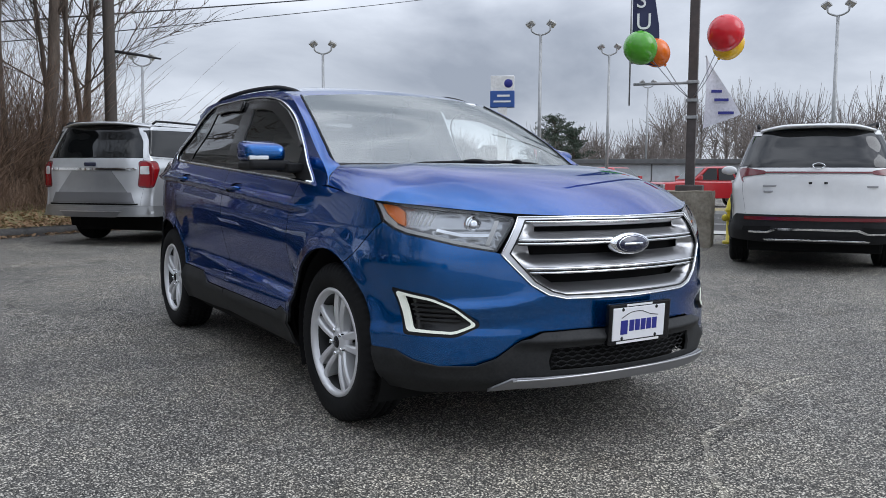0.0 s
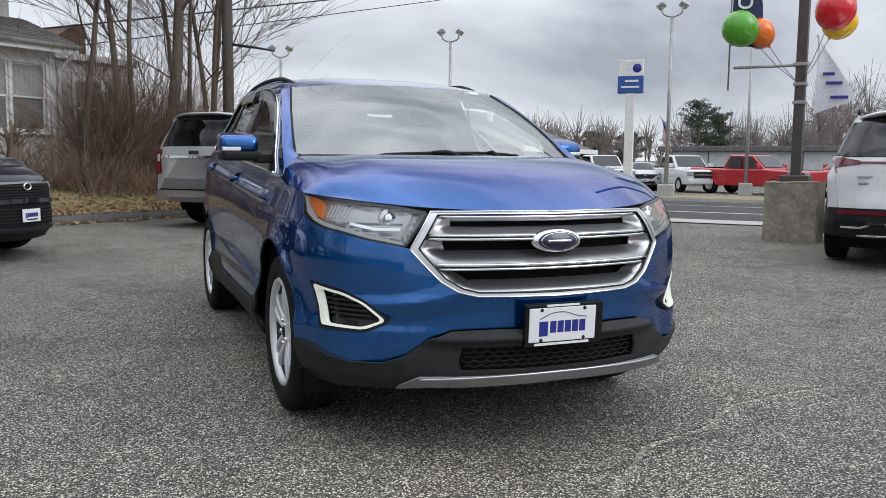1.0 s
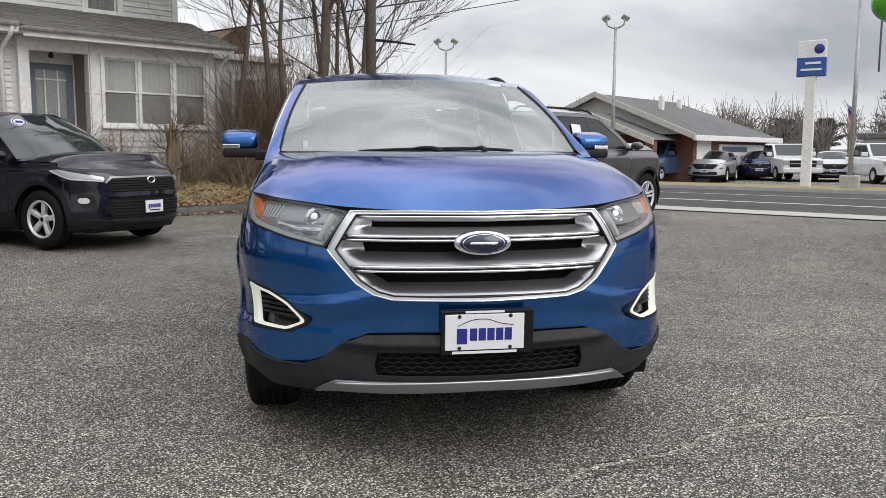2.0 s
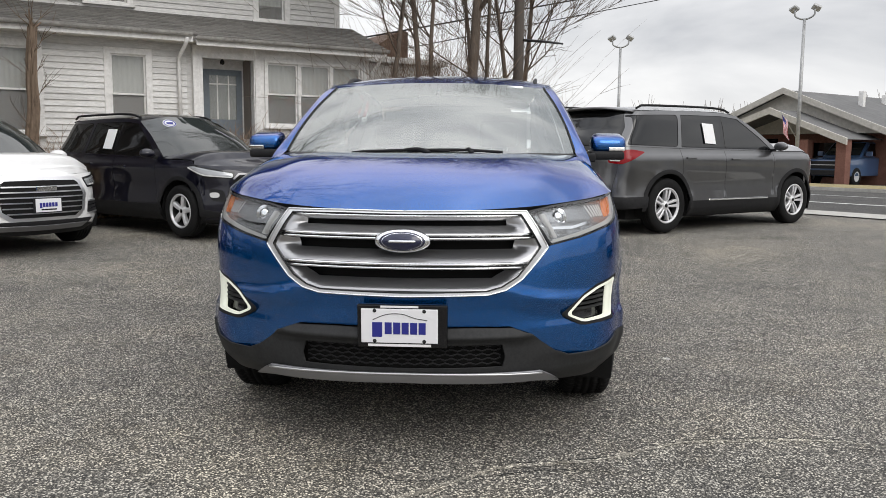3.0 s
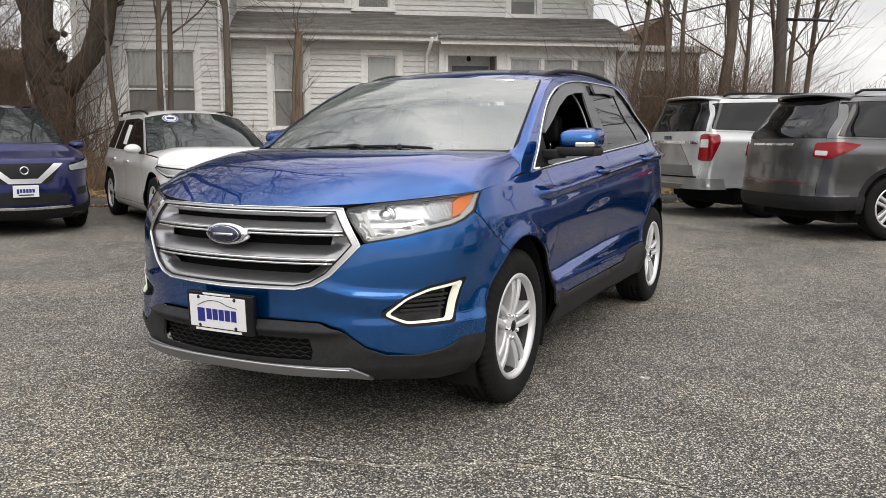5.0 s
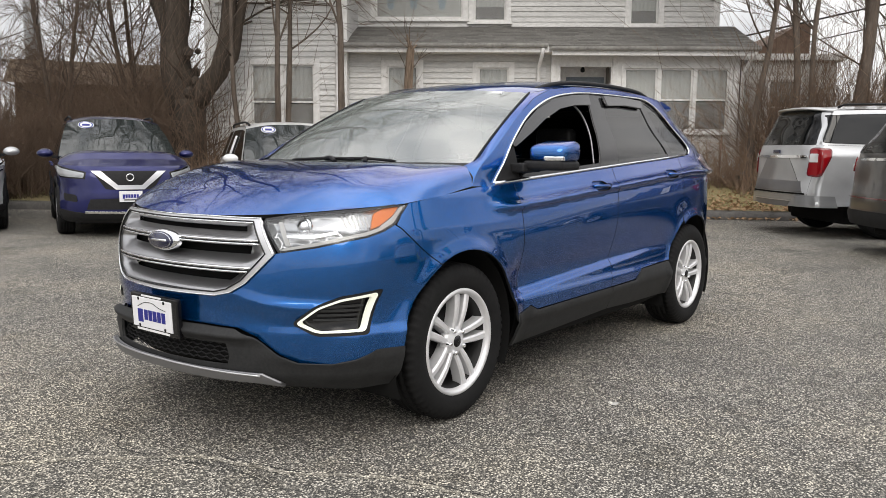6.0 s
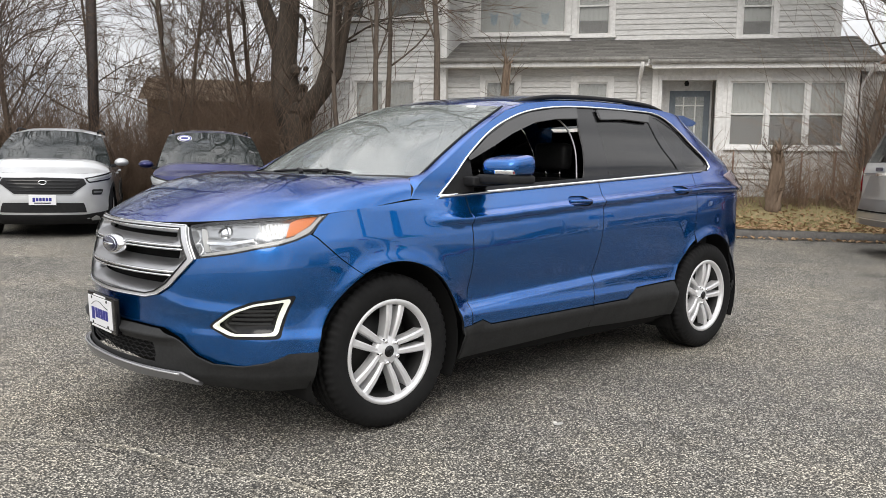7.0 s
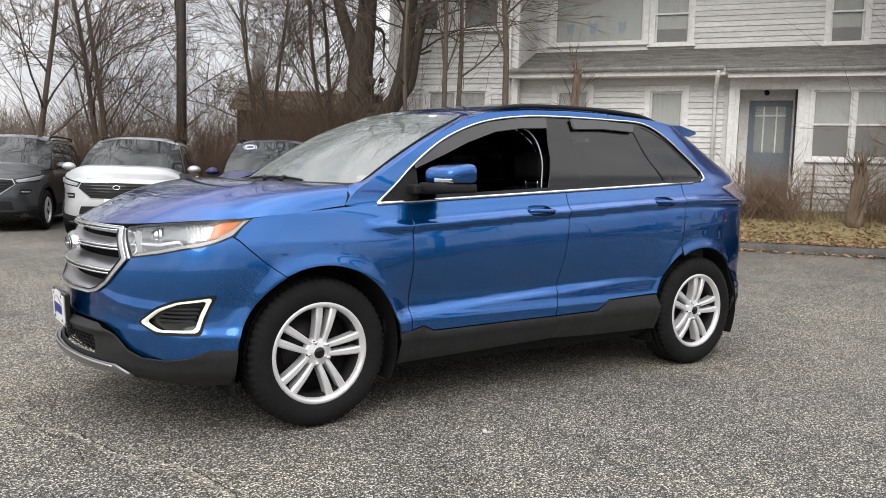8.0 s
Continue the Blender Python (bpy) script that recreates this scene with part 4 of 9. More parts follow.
    for mir in (False, True):
        fr_ob = part("fog_lamp", S.sheet(fog_out, [fog_ring], 0.02, -0.002, 0.05, mir), M_BLACK, car, "fog lamp with a glowing white frame")
        part("light_frame", S.sheet(fog_ring, [fog_in], 0.02, 0.002, 0.03, mir), M_LED, fr_ob, "glowing white light frame")
        part("pocket", S.sheet(fog_ring, [], 0.03, -0.05, 0, mir), M_GLOSSBLACK, fr_ob)
        for k in range(4):
            z = 0.557 + 0.019 * k
            part("slat", S.sheet([fy(0.725 + 0.012 * k, z), fy(0.725 + 0.012 * k, z + 0.008), fx(2.01 - 0.008 * k, z + 0.010), fx(2.01 - 0.008 * k, z + 0.002)], [], 0.05, -0.022, 0.02, mir), M_CLAD, fr_ob)
    # lower cladding with the intake and the skid strip
    low_in = [(0.0, 0.455), fy(0.40, 0.452), fy(0.415, 0.40), fy(0.405, 0.36), (0.0, 0.358)]
    low_hole = across(low_in)
    clad = clad_top + [fx(1.830, 0.40), fx(1.83, 0.30), fx(1.82, 0.25), fx(1.98, 0.245), fy(0.62, 0.268), fy(0.5, 0.285), (0.0, 0.298)]
    cpoly = list(clad) + [(-s, z) for s, z in clad[::-1] if s > 1e-4]

    def clad_form(s, z):
        a = np.abs(s)
        lip = 0.03 * np.exp(-((z - 0.487) / 0.022) ** 2) * smooth01(0.62, 0.45, a)
        ridge = 0.010 * np.exp(-((z - 0.40) / 0.035) ** 2) * smooth01(0.5, 0.75, a) * smooth01(1.15, 0.95, a)
        return lip + ridge - 0.02 * smooth01(0.33, 0.25, z) * smooth01(0.5, 0.7, a)
    part("lower_cladding", S.sheet(cpoly, [low_hole], 0.02, 0.004, 0.012, False, clad_form), M_CLAD, car, "charcoal plastic lower bumper")
    mid("intake", [(0.0, 0.47), fy(0.43, 0.467), fy(0.43, 0.35), (0.0, 0.345)], M_DEEP, out=-0.06, rim=0, h=0.1)
    for r in range(5):
        z = 0.372 + r * 0.0185
        bm = bmesh.new()
        pts = [S.at(*fy(y, z + 0.005 * math.sin(k * math.pi)), out=-0.018) + np.array([0, 0, 0.0045 * (1 if (k + r) % 2 else -1)]) for k, y in enumerate(np.linspace(-0.40, 0.40, 33))]
        tube(bm, pts, 0.0035, 5)
        part("mesh_bar", bm, M_BLACK, car)
    mid("skid_strip", [(0.0, 0.344), fy(0.40, 0.338), fy(0.553, 0.331), fy(0.622, 0.280), fy(0.53, 0.293), (0.0, 0.306)], M_SATINDARK, h=0.014, out=0.032, rim=0.02)
    bm = bmesh.new()
    tube(bm, [S.at(*fy(y, 0.3435 - 0.0085 * (abs(y) / 0.40) ** 2), out=0.033) for y in np.linspace(-0.55, 0.55, 41)], 0.0045, 6)
    part("skid_edge", bm, M_SATINBRIGHT, car)
    # grille: deep backing, satin wings that slope out to chrome edges, frame, badge
    hexo = [(0.0, 0.983), fy(0.25, 0.985), fy(0.488, 0.983), fy(0.578, 0.836), fy(0.474, 0.712), fy(0.41, 0.671), fy(0.34, 0.654), (0.0, 0.648)]
    hexi = [(0.0, 0.970), fy(0.25, 0.972), fy(0.466, 0.970), fy(0.547, 0.839), fy(0.455, 0.723), fy(0.392, 0.684), fy(0.334, 0.669), (0.0, 0.664)]
    mid("grille_back", hexo, M_DEEP, out=-0.085, rim=0, h=0.08)
    part("grille_frame", S.sheet(across(hexo), [across(hexi)], 0.010, 0.010, 0.05), M_SATINBRIGHT, car, "bright satin grille surround")
    for q, r, edge_mat in ((hexo, 0.0035, M_CHROME), (hexi, 0.0035, M_GLOSSBLACK)):
        bm = bmesh.new()
        ring = across(q)
        dense = [tuple(np.array(a) + (np.array(b) - np.array(a)) * k / 10) for a, b in zip(ring, ring[1:] + ring[:1]) for k in range(10)]
        tube(bm, [S.at(s, z, 0.012) for s, z in dense + dense[:1]], r, 6)
        part("grille_edge", bm, edge_mat, car)
    half_at = lambda z: 0.464 + (0.970 - z) / (0.970 - 0.839) * 0.082 if z > 0.839 else 0.546 - (0.839 - z) / (0.839 - 0.723) * 0.092 if z > 0.723 else 0.454 - (0.723 - z) / 0.04 * 0.06
    for z1, z0, sl, hole_in in ((0.966, 0.893, 0.922, 0.045), (0.872, 0.778, 0.828, 0.058), (0.757, 0.671, 0.712, 0.048)):
        rim_pts = [fy(max(half_at(z) - 0.001, 0.02), z) for z in np.linspace(z0, z1, 7)]
        wing = [(0.0, z0)] + rim_pts + [(0.0, z1)]
        slot = [fy(half_at(sl) - hole_in - 0.02, sl), fy(half_at(z1) - hole_in, z1 - 0.006)]
        slot = [(-a, b) for a, b in slot][::-1] + [(0.0, sl - 0.004)][:0] + slot
        slot = [slot[1], slot[2], slot[3], slot[0]]

        def dish(s, z, z0=z0, sl=sl):
            """Deepest along the slot, rising to the front edge below and at both ends."""
            end = np.array([half_at(v) for v in z]) + 0.03 - np.abs(s)
            return 0.004 - 0.060 * np.clip((z - z0) / (sl - z0), 0, 1) ** 1.2 * smooth01(0.0, 0.10, end)
        part("grille_wing", S.sheet(across(wing), [slot], 0.016, 0.0, 0.004, False, dish), M_SATIN, car)
    for zt, zl in ((0.893, 0.872), (0.778, 0.757)):
        hw = half_at((zt + zl) / 2) - 0.004
        mid("grille_bar", [(0.0, zl), fy(hw, zl), fy(hw, zt), (0.0, zt)], M_GLOSSBLACK, out=0.003, rim=0.03)
    for z, r in ((0.964, 0.0045), (0.891, 0.006), (0.877, 0.0045), (0.776, 0.0065), (0.760, 0.0045)):
        bm = bmesh.new()
        hw = half_at(z) - 0.002
        tube(bm, [S.at(*fy(y, z), out=0.008) if abs(y) > 0.001 else S.at(0, z, 0.008) for y in np.linspace(-hw, hw, 25)], r, 6)
        part("chrome_strip", bm, M_CHROME, car)
    bx = S.at(0, 0.868, 0.012)[0]
    for nm, mt, r0, dx in (("badge_rim", M_CHROME, 1.0, 0.010), ("badge_field", M_BADGE, 0.86, 0.016), ("badge_line", M_CHROME, 0.80, 0.0175), ("badge_inner", M_BADGE, 0.77, 0.019)):
        bm = bmesh.new()
        lathe(bm, [(0.001, dx + 0.004), (r0 * 0.9, dx + 0.003), (r0, dx - 0.008), (r0, -0.02)], 40, "X")
        for v in bm.verts:
            v.co.y *= 0.112
            v.co.z *= 0.047
        part(nm, bm, mt, car, m=Matrix.Translation((bx, 0, 0.868)))
    bm = bmesh.new()
    tube(bm, [(0, -0.055, -0.002), (0, -0.05, 0.0), (0, 0.05, 0.0), (0, 0.055, 0.002)], [0.002, 0.006, 0.006, 0.002], 8)
    part("badge_mark", bm, M_CHROME, car, m=Matrix.Translation((bx + 0.023, 0, 0.868)))
    # sign plate in a black frame
    px = S.at(0, 0.54, 0.03)[0]
    pm = pose(px, -0.004, 0.538, 0, 3, 0)
    holder = part("plate_frame", rbox(-0.02, 0.006, -0.168, 0.190, -0.088, 0.086, 0.006), M_GLOSSBLACK, car, "black plate frame", m=pm)
    plate = part("plate", rbox(0.004, 0.010, -0.152, 0.152, -0.068, 0.070, 0.003), M_PLATE, holder, "white dealer plate with dark blue bars")
    part("frame_bar", rbox(0.005, 0.0085, -0.125, 0.125, -0.083, -0.073, 0.001), M_WHITE, holder)
    part("frame_bar", rbox(0.005, 0.0085, -0.075, 0.075, 0.074, 0.082, 0.001), M_WHITE, holder)
    part("plate_bar", rbox(0.009, 0.0115, -0.108, -0.068, -0.044, 0.016, 0.001), M_INK, plate)
    for k in range(5):
        part("plate_bar", rbox(0.009, 0.0115, -0.058 + 0.0335 * k, -0.030 + 0.0335 * k, -0.032, 0.016, 0.001), M_INK, plate)
    bm = bmesh.new()
    tube(bm, spline([(0.0105, -0.105, 0.026), (0.0105, -0.05, 0.048), (0.0105, 0.01, 0.050), (0.0105, 0.06, 0.034), (0.0105, 0.11, 0.026)], 20), 0.0016, 5)
    part("plate_line", bm, M_BLACK, plate)
    for y in (-0.098, 0.098):
        for z in (0.062, -0.060):
            bm = bmesh.new()
            lathe(bm, [(0.001, 0.0135), (0.007, 0.012), (0.008, 0.009)], 10, "X")
            part("plate_screw", bm, M_BLACK, plate, m=Matrix.Translation((0, y, z)))
    # head lamps
    lens = soften([fy(0.503, 0.976), fy(0.597, 0.845), fy(0.722, 0.869), fx(2.045, 0.896), fx(1.97, 0.912), fx(1.90, 0.934), fx(1.835, 0.962), fx(1.79, 1.005), fx(1.74, 1.043), fx(1.85, 1.033), fy(0.712, 1.008), fy(0.60, 0.995)], 0.008, 1)
    ring = np.array(lens)

    def bowl(s, z):
        """The reflector falls away from the edge of the lens and carries a step across the middle."""
        a, b = ring, np.roll(ring, -1, axis=0)
        p = np.stack([np.abs(s), z], -1)[:, None, :]
        t = np.clip(np.sum((p - a) * (b - a), -1) / (np.sum((b - a) ** 2, -1) + 1e-9), 0, 1)[..., None]
        d = np.min(np.linalg.norm(p - (a + (b - a) * t), axis=-1), axis=1)
        return -0.034 * smooth01(0.0, 0.022, d) + 0.010 * smooth01(0.935, 0.915, z) * smooth01(0.012, 0.03, d)
    for mir in (False, True):
        lamp = part("head_lamp", S.sheet(shrink(lens, -0.006), [shrink(lens, 0.004)], 0.03, -0.002, 0.008, mir), M_GLOSSBLACK, car, "clear head lamp with an amber corner")
        part("lens", S.sheet(lens, [], 0.035, 0.0, 0, mir), M_LENS, lamp).visible_shadow = False
        part("reflector", S.sheet(shrink(lens, 0.003), [], 0.014, -0.004, 0, mir, bowl), M_LAMPIN, lamp)
        part("light_guide", S.sheet([fy(0.60, 0.855), fy(0.61, 0.848), fy(0.72, 0.873), fx(2.04, 0.900), fx(1.965, 0.916), fx(1.90, 0.937), fx(1.90, 0.950), fx(1.97, 0.930), fx(2.04, 0.914), fy(0.72, 0.887), fy(0.62, 0.864)], [], 0.03, -0.008, 0.02, mir), M_LAMPWHITE, lamp)
        part("light_guide", S.sheet([fx(1.90, 0.940), fx(1.84, 0.964), fx(1.795, 1.003), fx(1.755, 1.036), fx(1.775, 1.034), fx(1.83, 0.992), fx(1.90, 0.956)], [], 0.03, -0.008, 0.02, mir), M_LAMPWHITE, lamp)
        part("amber_reflector", S.sheet([fx(1.94, 0.944), fx(1.90, 0.956), fx(1.83, 0.994), fx(1.785, 1.030), fx(1.86, 1.026), fx(1.91, 1.005)], [], 0.03, -0.016, 0.03, mir), M_AMBER, lamp, "amber corner reflector")
        part("fin", S.sheet([fy(0.56, 0.968), fy(0.575, 0.968), fy(0.63, 0.872), fy(0.615, 0.870)], [], 0.03, -0.012, 0.04, mir), M_LAMPWHITE, lamp)
        part("fin", S.sheet([fy(0.60, 0.905), fy(0.60, 0.915), fy(0.70, 0.915), fx(2.06, 0.935), fx(2.06, 0.925), fy(0.70, 0.903)], [], 0.03, -0.014, 0.04, mir), M_CHROME, lamp)
        for k in range(6):
            x = 2.03 - 0.016 * k
            part("flute", S.sheet([fx(x, 0.945), fx(x - 0.006, 0.947), fx(x - 0.006, 0.995), fx(x, 0.993)], [], 0.05, -0.034, 0.01, mir), M_LAMPWHITE, lamp)
        for y, z, r in ((0.655, 0.945, 0.036), (0.575, 0.925, 0.0)):
            if r:
                c = S.at(*fy(y, z), out=-0.055)
                bm = bmesh.new()
                lathe(bm, [(0.001, 0.03), (r * 0.6, 0.026), (r * 0.9, 0.012), (r, 0.0), (r * 1.2, 0.01), (r * 1.25, -0.01)], 24, "X")
                part("projector", bm, M_CHROME, lamp, m=Matrix.Translation((c[0], c[1] * (-1 if mir else 1), c[2])))
    # mirrors
    for sg in (1, -1):
        bm = rbox(0.62, 0.805, 0.915, 1.115, 1.222, 1.334, 0.045, 4)
        for v in bm.verts:
            k = (v.co.x - 0.62) / 0.185
            v.co.z = 1.222 + (v.co.z - 1.222) * (1.0 - 0.30 * k * k) 
            v.co.x -= 0.05 * ((v.co.y - 0.915) / 0.2) ** 2
            v.co.y *= sg
        if sg < 0:
            bmesh.ops.reverse_faces(bm, faces=bm.faces[:])
        cap = part("mirror", bm, M_BLUE, car, "blue door mirror on a black base", smooth=True)
        bm = rbox(0.625, 0.825, 0.90, 1.105, 1.178, 1.228, 0.02, 3)
        for v in bm.verts:
            v.co.x -= 0.05 * ((v.co.y - 0.9) / 0.2) ** 2
            v.co.y *= sg
        if sg < 0:
            bmesh.ops.reverse_faces(bm, faces=bm.faces[:])
        part("mirror_base", bm, M_BLACK, cap, smooth=True)
        part("mirror_arm", rbox(0.68, 0.86, min(sg * 0.84, sg * 0.93), max(sg * 0.84, sg * 0.93), 1.165, 1.215, 0.015, 3), M_BLACK, cap)
        bm = rbox(0.738, 0.766, 1.01, 1.106, 1.228, 1.252, 0.006)
        for v in bm.verts:
            v.co.x += 0.03 - 0.35 * (v.co.y - 1.01)
            v.co.y *= sg
        if sg < 0:
            bmesh.ops.reverse_faces(bm, faces=bm.faces[:])
        part("indicator", bm, M_CHROME, cap)
        part("mirror_glass", rbox(0.612, 0.624, min(sg * 0.93, sg * 1.095), max(sg * 0.93, sg * 1.095), 1.235, 1.32, 0.004), M_CHROME, cap)
    # door handles, each over a dished cup
    for x0, x1, z in HANDLES:
        for sg in (1, -1):
            xm = (x0 + x1) / 2
            q = S.at(*fx(xm, z), out=0.0)
            bm = bmesh.new()
            pts = []
            for t in np.linspace(0, 1, 9):
                x = x0 + (x1 - x0) * t
                p = S.at(*fx(x, z), out=0.002 + 0.014 * math.sin(math.pi * t) ** 0.5)
                pts.append((p[0], p[1] * sg, z))
            tube(bm, pts, [0.008] + [0.014] * 7 + [0.008], 10)
            for v in bm.verts:
                v.co.z = z + (v.co.z - z) * 0.85
            hnd = part("door_handle", bm, M_BLUE, car)
            part("handle_cup", S.sheet(shrink(cup_outline(x0, x1, z), -0.004), [], 0.012, -0.002, 0, sg < 0, lambda s, q: -0.020 + 0.012 * np.clip(np.abs(q - z) / 0.03, 0, 1) ** 2), M_BLUESHADE, hnd)
    # fuel flap ring
    bm = bmesh.new()
    ring = [S.at(*fx(-1.55 + 0.085 * math.cos(a), 1.035 + 0.040 * math.sin(a)), out=0.0) for a in np.linspace(0, 2 * math.pi, 29)]
    tube(bm, ring, 0.0014, 5)
    part("fuel_flap", bm, M_DEEP, car)
    # wipers and cowl
    bm = bmesh.new()
    cw = [(x + 0.02, y, z - 0.002) for x, y, z in cowlall]
    cu = [(x - 0.10, y * 0.985, z + 0.012) for x, y, z in cowlall]
    a, b = [bm.verts.new(p) for p in cw], [bm.verts.new(p) for p in cu]
    for i in range(len(a) - 1):
        bm.faces.new((a[i], a[i + 1], b[i + 1], b[i]))
    part("cowl_panel", flip_to(bm, (0, 0, 1)), M_BLACK, car)
    for tip, heel, pivot in (((1.255, -0.40, 1.214), (1.280, 0.12, 1.224), (1.325, 0.02, 1.210)), ((1.282, -0.03, 1.227), (1.258, 0.40, 1.219), (1.322, 0.24, 1.210))):
        tip, heel, pivot = np.array(tip), np.array(heel), np.array(pivot)
        bow = np.array([0.0, 0.0, 0.006])
        bm = bmesh.new()
        tube(bm, spline([tuple(tip), tuple((tip + heel) / 2 + bow), tuple(heel)], 12), [0.004] + [0.008] * 10 + [0.005], 6)
        wiper = part("wiper", bm, M_BLACK, car)
        bm = bmesh.new()
        mid_w = tip * 0.45 + heel * 0.55 + np.array([0.004, 0.0, 0.010])
        tube(bm, spline([tuple(pivot), tuple(pivot * 0.6 + mid_w * 0.4 + bow * 2), tuple(mid_w)], 8), [0.013, 0.013, 0.013, 0.012, 0.012, 0.011, 0.009, 0.007], 6)
        part("wiper_arm", bm, M_BLACK, wiper)
    part("screen_label", rbox(-0.003, 0.003, -0.05, 0.05, -0.012, 0.012, 0.001), M_WHITE, car, "small white paper label", m=pose(0.47, 0.47, 1.612, 0, -58, 8))
    # cabin
    part("floor_pan", rbox(-1.9, 1.7, -0.80, 0.80, 0.20, 0.42, 0.03), M_DEEP, car)
    part("dashboard", rbox(0.72, 1.12, -0.74, 0.74, 0.72, 1.115, 0.06, 3), M_DASH, car)
    bm = bmesh.new()
    ringp = [(0.62 + 0.06 * math.cos(a), 0.38 + 0.185 * math.sin(a), 1.03 + 0.175 * math.cos(a)) for a in np.linspace(0, 2 * math.pi, 33)]
    tube(bm, ringp, 0.016, 8)
    box(bm, 0.60, 0.66, 0.24, 0.52, 1.00, 1.06)
    part("steering_wheel", bm, M_SEAT, car)
    for sg in (1, -1):
        bm = rbox(-0.32, -0.14, sg * 0.38 - 0.25, sg * 0.38 + 0.25, 0.62, 1.20, 0.06, 3)
        for v in bm.verts:
            v.co.x -= 0.28 * (v.co.z - 0.62)
            v.co.y = sg * 0.38 + (v.co.y - sg * 0.38) * (1 - 0.25 * max(0, v.co.z - 0.9) / 0.3)
        seat = part("front_seat", bm, M_SEAT, car, "black leather seat", smooth=True)
        part("cushion", rbox(-0.30, 0.28, sg * 0.38 - 0.26, sg * 0.38 + 0.26, 0.50, 0.66, 0.05, 3), M_SEAT, seat, smooth=True)
        part("head_rest", rbox(-0.46, -0.36, sg * 0.38 - 0.14, sg * 0.38 + 0.14, 1.25, 1.43, 0.045, 3), M_SEAT, seat, smooth=True)
        for y in (-0.06, 0.06):
            bm = bmesh.new()
            tube(bm, [(-0.42, sg * 0.38 + y, 1.16), (-0.41, sg * 0.38 + y, 1.28)], 0.007, 8)
            part("head_rest_post", bm, M_CHROME, seat)
    # added black panel that blocks daylight through gaps round the tail window
    part("cabin_blackout", rbox(-1.60, -1.56, -0.62, 0.62, 0.50, 1.56, 0.01), M_DEEP, car)
    part("rear_seat", rbox(-1.35, -1.17, -0.66, 0.66, 0.55, 1.22, 0.06, 3), M_SEAT, car, smooth=True)
    bm = coons(hall, backall, mirrored(rl), rl, roof_bulge)
    for v in bm.verts:
        v.co.z -= 0.035
        v.co.y *= 0.97
    part("headliner", flip_to(bm, (0, 0, -1)), M_HEADLINER, car)
    for sg in (1, -1):
        bm = bmesh.new()
        box(bm, -1.7, 0.95, min(sg * 0.80, sg * 0.78), max(sg * 0.80, sg * 0.78), 0.42, 1.10)
        part("door_lining", bm, M_DASH, car)
    bm = bmesh.new()
    tube(bm, [(0.46, 0, 1.60), (0.52, 0, 1.55)], 0.012, 6)
    box(bm, 0.50, 0.53, -0.12, 0.12, 1.50, 1.56)
    part("inner_mirror", bm, M_BLACK, car)
    # door frame seen through the open window
    bm = bmesh.new()
    tube(bm, spline([tuple(S.at(*fx(x, z), out=-0.03)) for x, z in ((-0.10, 1.19), (-0.15, 1.38), (-0.12, 1.52), (0.02, 1.585), (0.25, 1.555))], 24), 0.006, 6)
    part("door_seal", bm, M_SATINDARK, car)
    # wheels
    for cx in (AXLE_F, AXLE_R):
        for sg in (1, -1):
            wheel(car, cx, sg * 0.822, hub_z, 0.380, 0.250, 0.235, 5, True, sg)
    return car, S


MAIN_SUV, MAIN_SHELL = blue_suv()


# ---- ground ----
def ground_z(x, y):
    """The lot is a very shallow dish round the middle; it falls away towards the road."""
    r = math.hypot(x, y)
    t = min(1, max(0, (r - 2.6) / 5.0))
    z = -0.013 + 0.108 * t * t * (3 - 2 * t)
    f = min(1, max(0, (-x * 0.643 + y * 0.766 - 9) / 30))
    return z - 0.30 * f * f * (3 - 2 * f)


def ground():
    bm = bmesh.new()
    ticks = [-1500, -700, -300, -150, -90, -70] + list(range(-58, -27, 2)) + [v * 0.5 for v in range(-52, 53)] + list(range(28, 59, 2)) + [70, 90, 150, 300, 700, 1500]
    vs = [[bm.verts.new((x, y, ground_z(x, y))) for y in ticks] for x in ticks]
    for i in range(len(ticks) - 1):
        for j in range(len(ticks) - 1):
            bm.faces.new((vs[i][j], vs[i + 1][j], vs[i + 1][j + 1], vs[i][j + 1])).smooth = True
    return solo("ground", bm, M_ASPHALT, "worn grey asphalt with exposed pale aggregate", "asphalt", kind="structure")


LOT = ground()


def crack(pts, width, seed, material=None, jag=0.007, lift=0.002, name="crack", label="open crack in the asphalt"):
    """A jagged, thin ribbon along pts that closes at its ends: an open crack, or the worn pale edge of a patch."""
    rng = random.Random(seed)
    q = spline([(x, y, 0.0) for x, y in pts], max(12, int(60 * sum(math.dist(a, b) for a, b in zip(pts, pts[1:])))))
    bm, last = bmesh.new(), None
    for k, p in enumerate(q):
        d = q[min(k + 1, len(q) - 1)] - q[max(k - 1, 0)]
        n = Vector((-d[1], d[0], 0)).normalized()
        c = Vector(p) + n * rng.uniform(-jag, jag)
        w = width * rng.uniform(0.25, 1.0) * min(1, 8 * k / len(q), 8 * (len(q) - 1 - k) / len(q))
        row = []
        for sg in (1, -1):
            v = c + n * sg * (w / 2 + 0.0005)
            row.append(bm.verts.new((v.x, v.y, ground_z(v.x, v.y) + lift)))
        if last:
            bm.faces.new((last[0], last[1], row[1], row[0]))
        last = row
    part(name, flip_to(bm, (0, 0, 1)), material or M_CRACK, LOT, label)


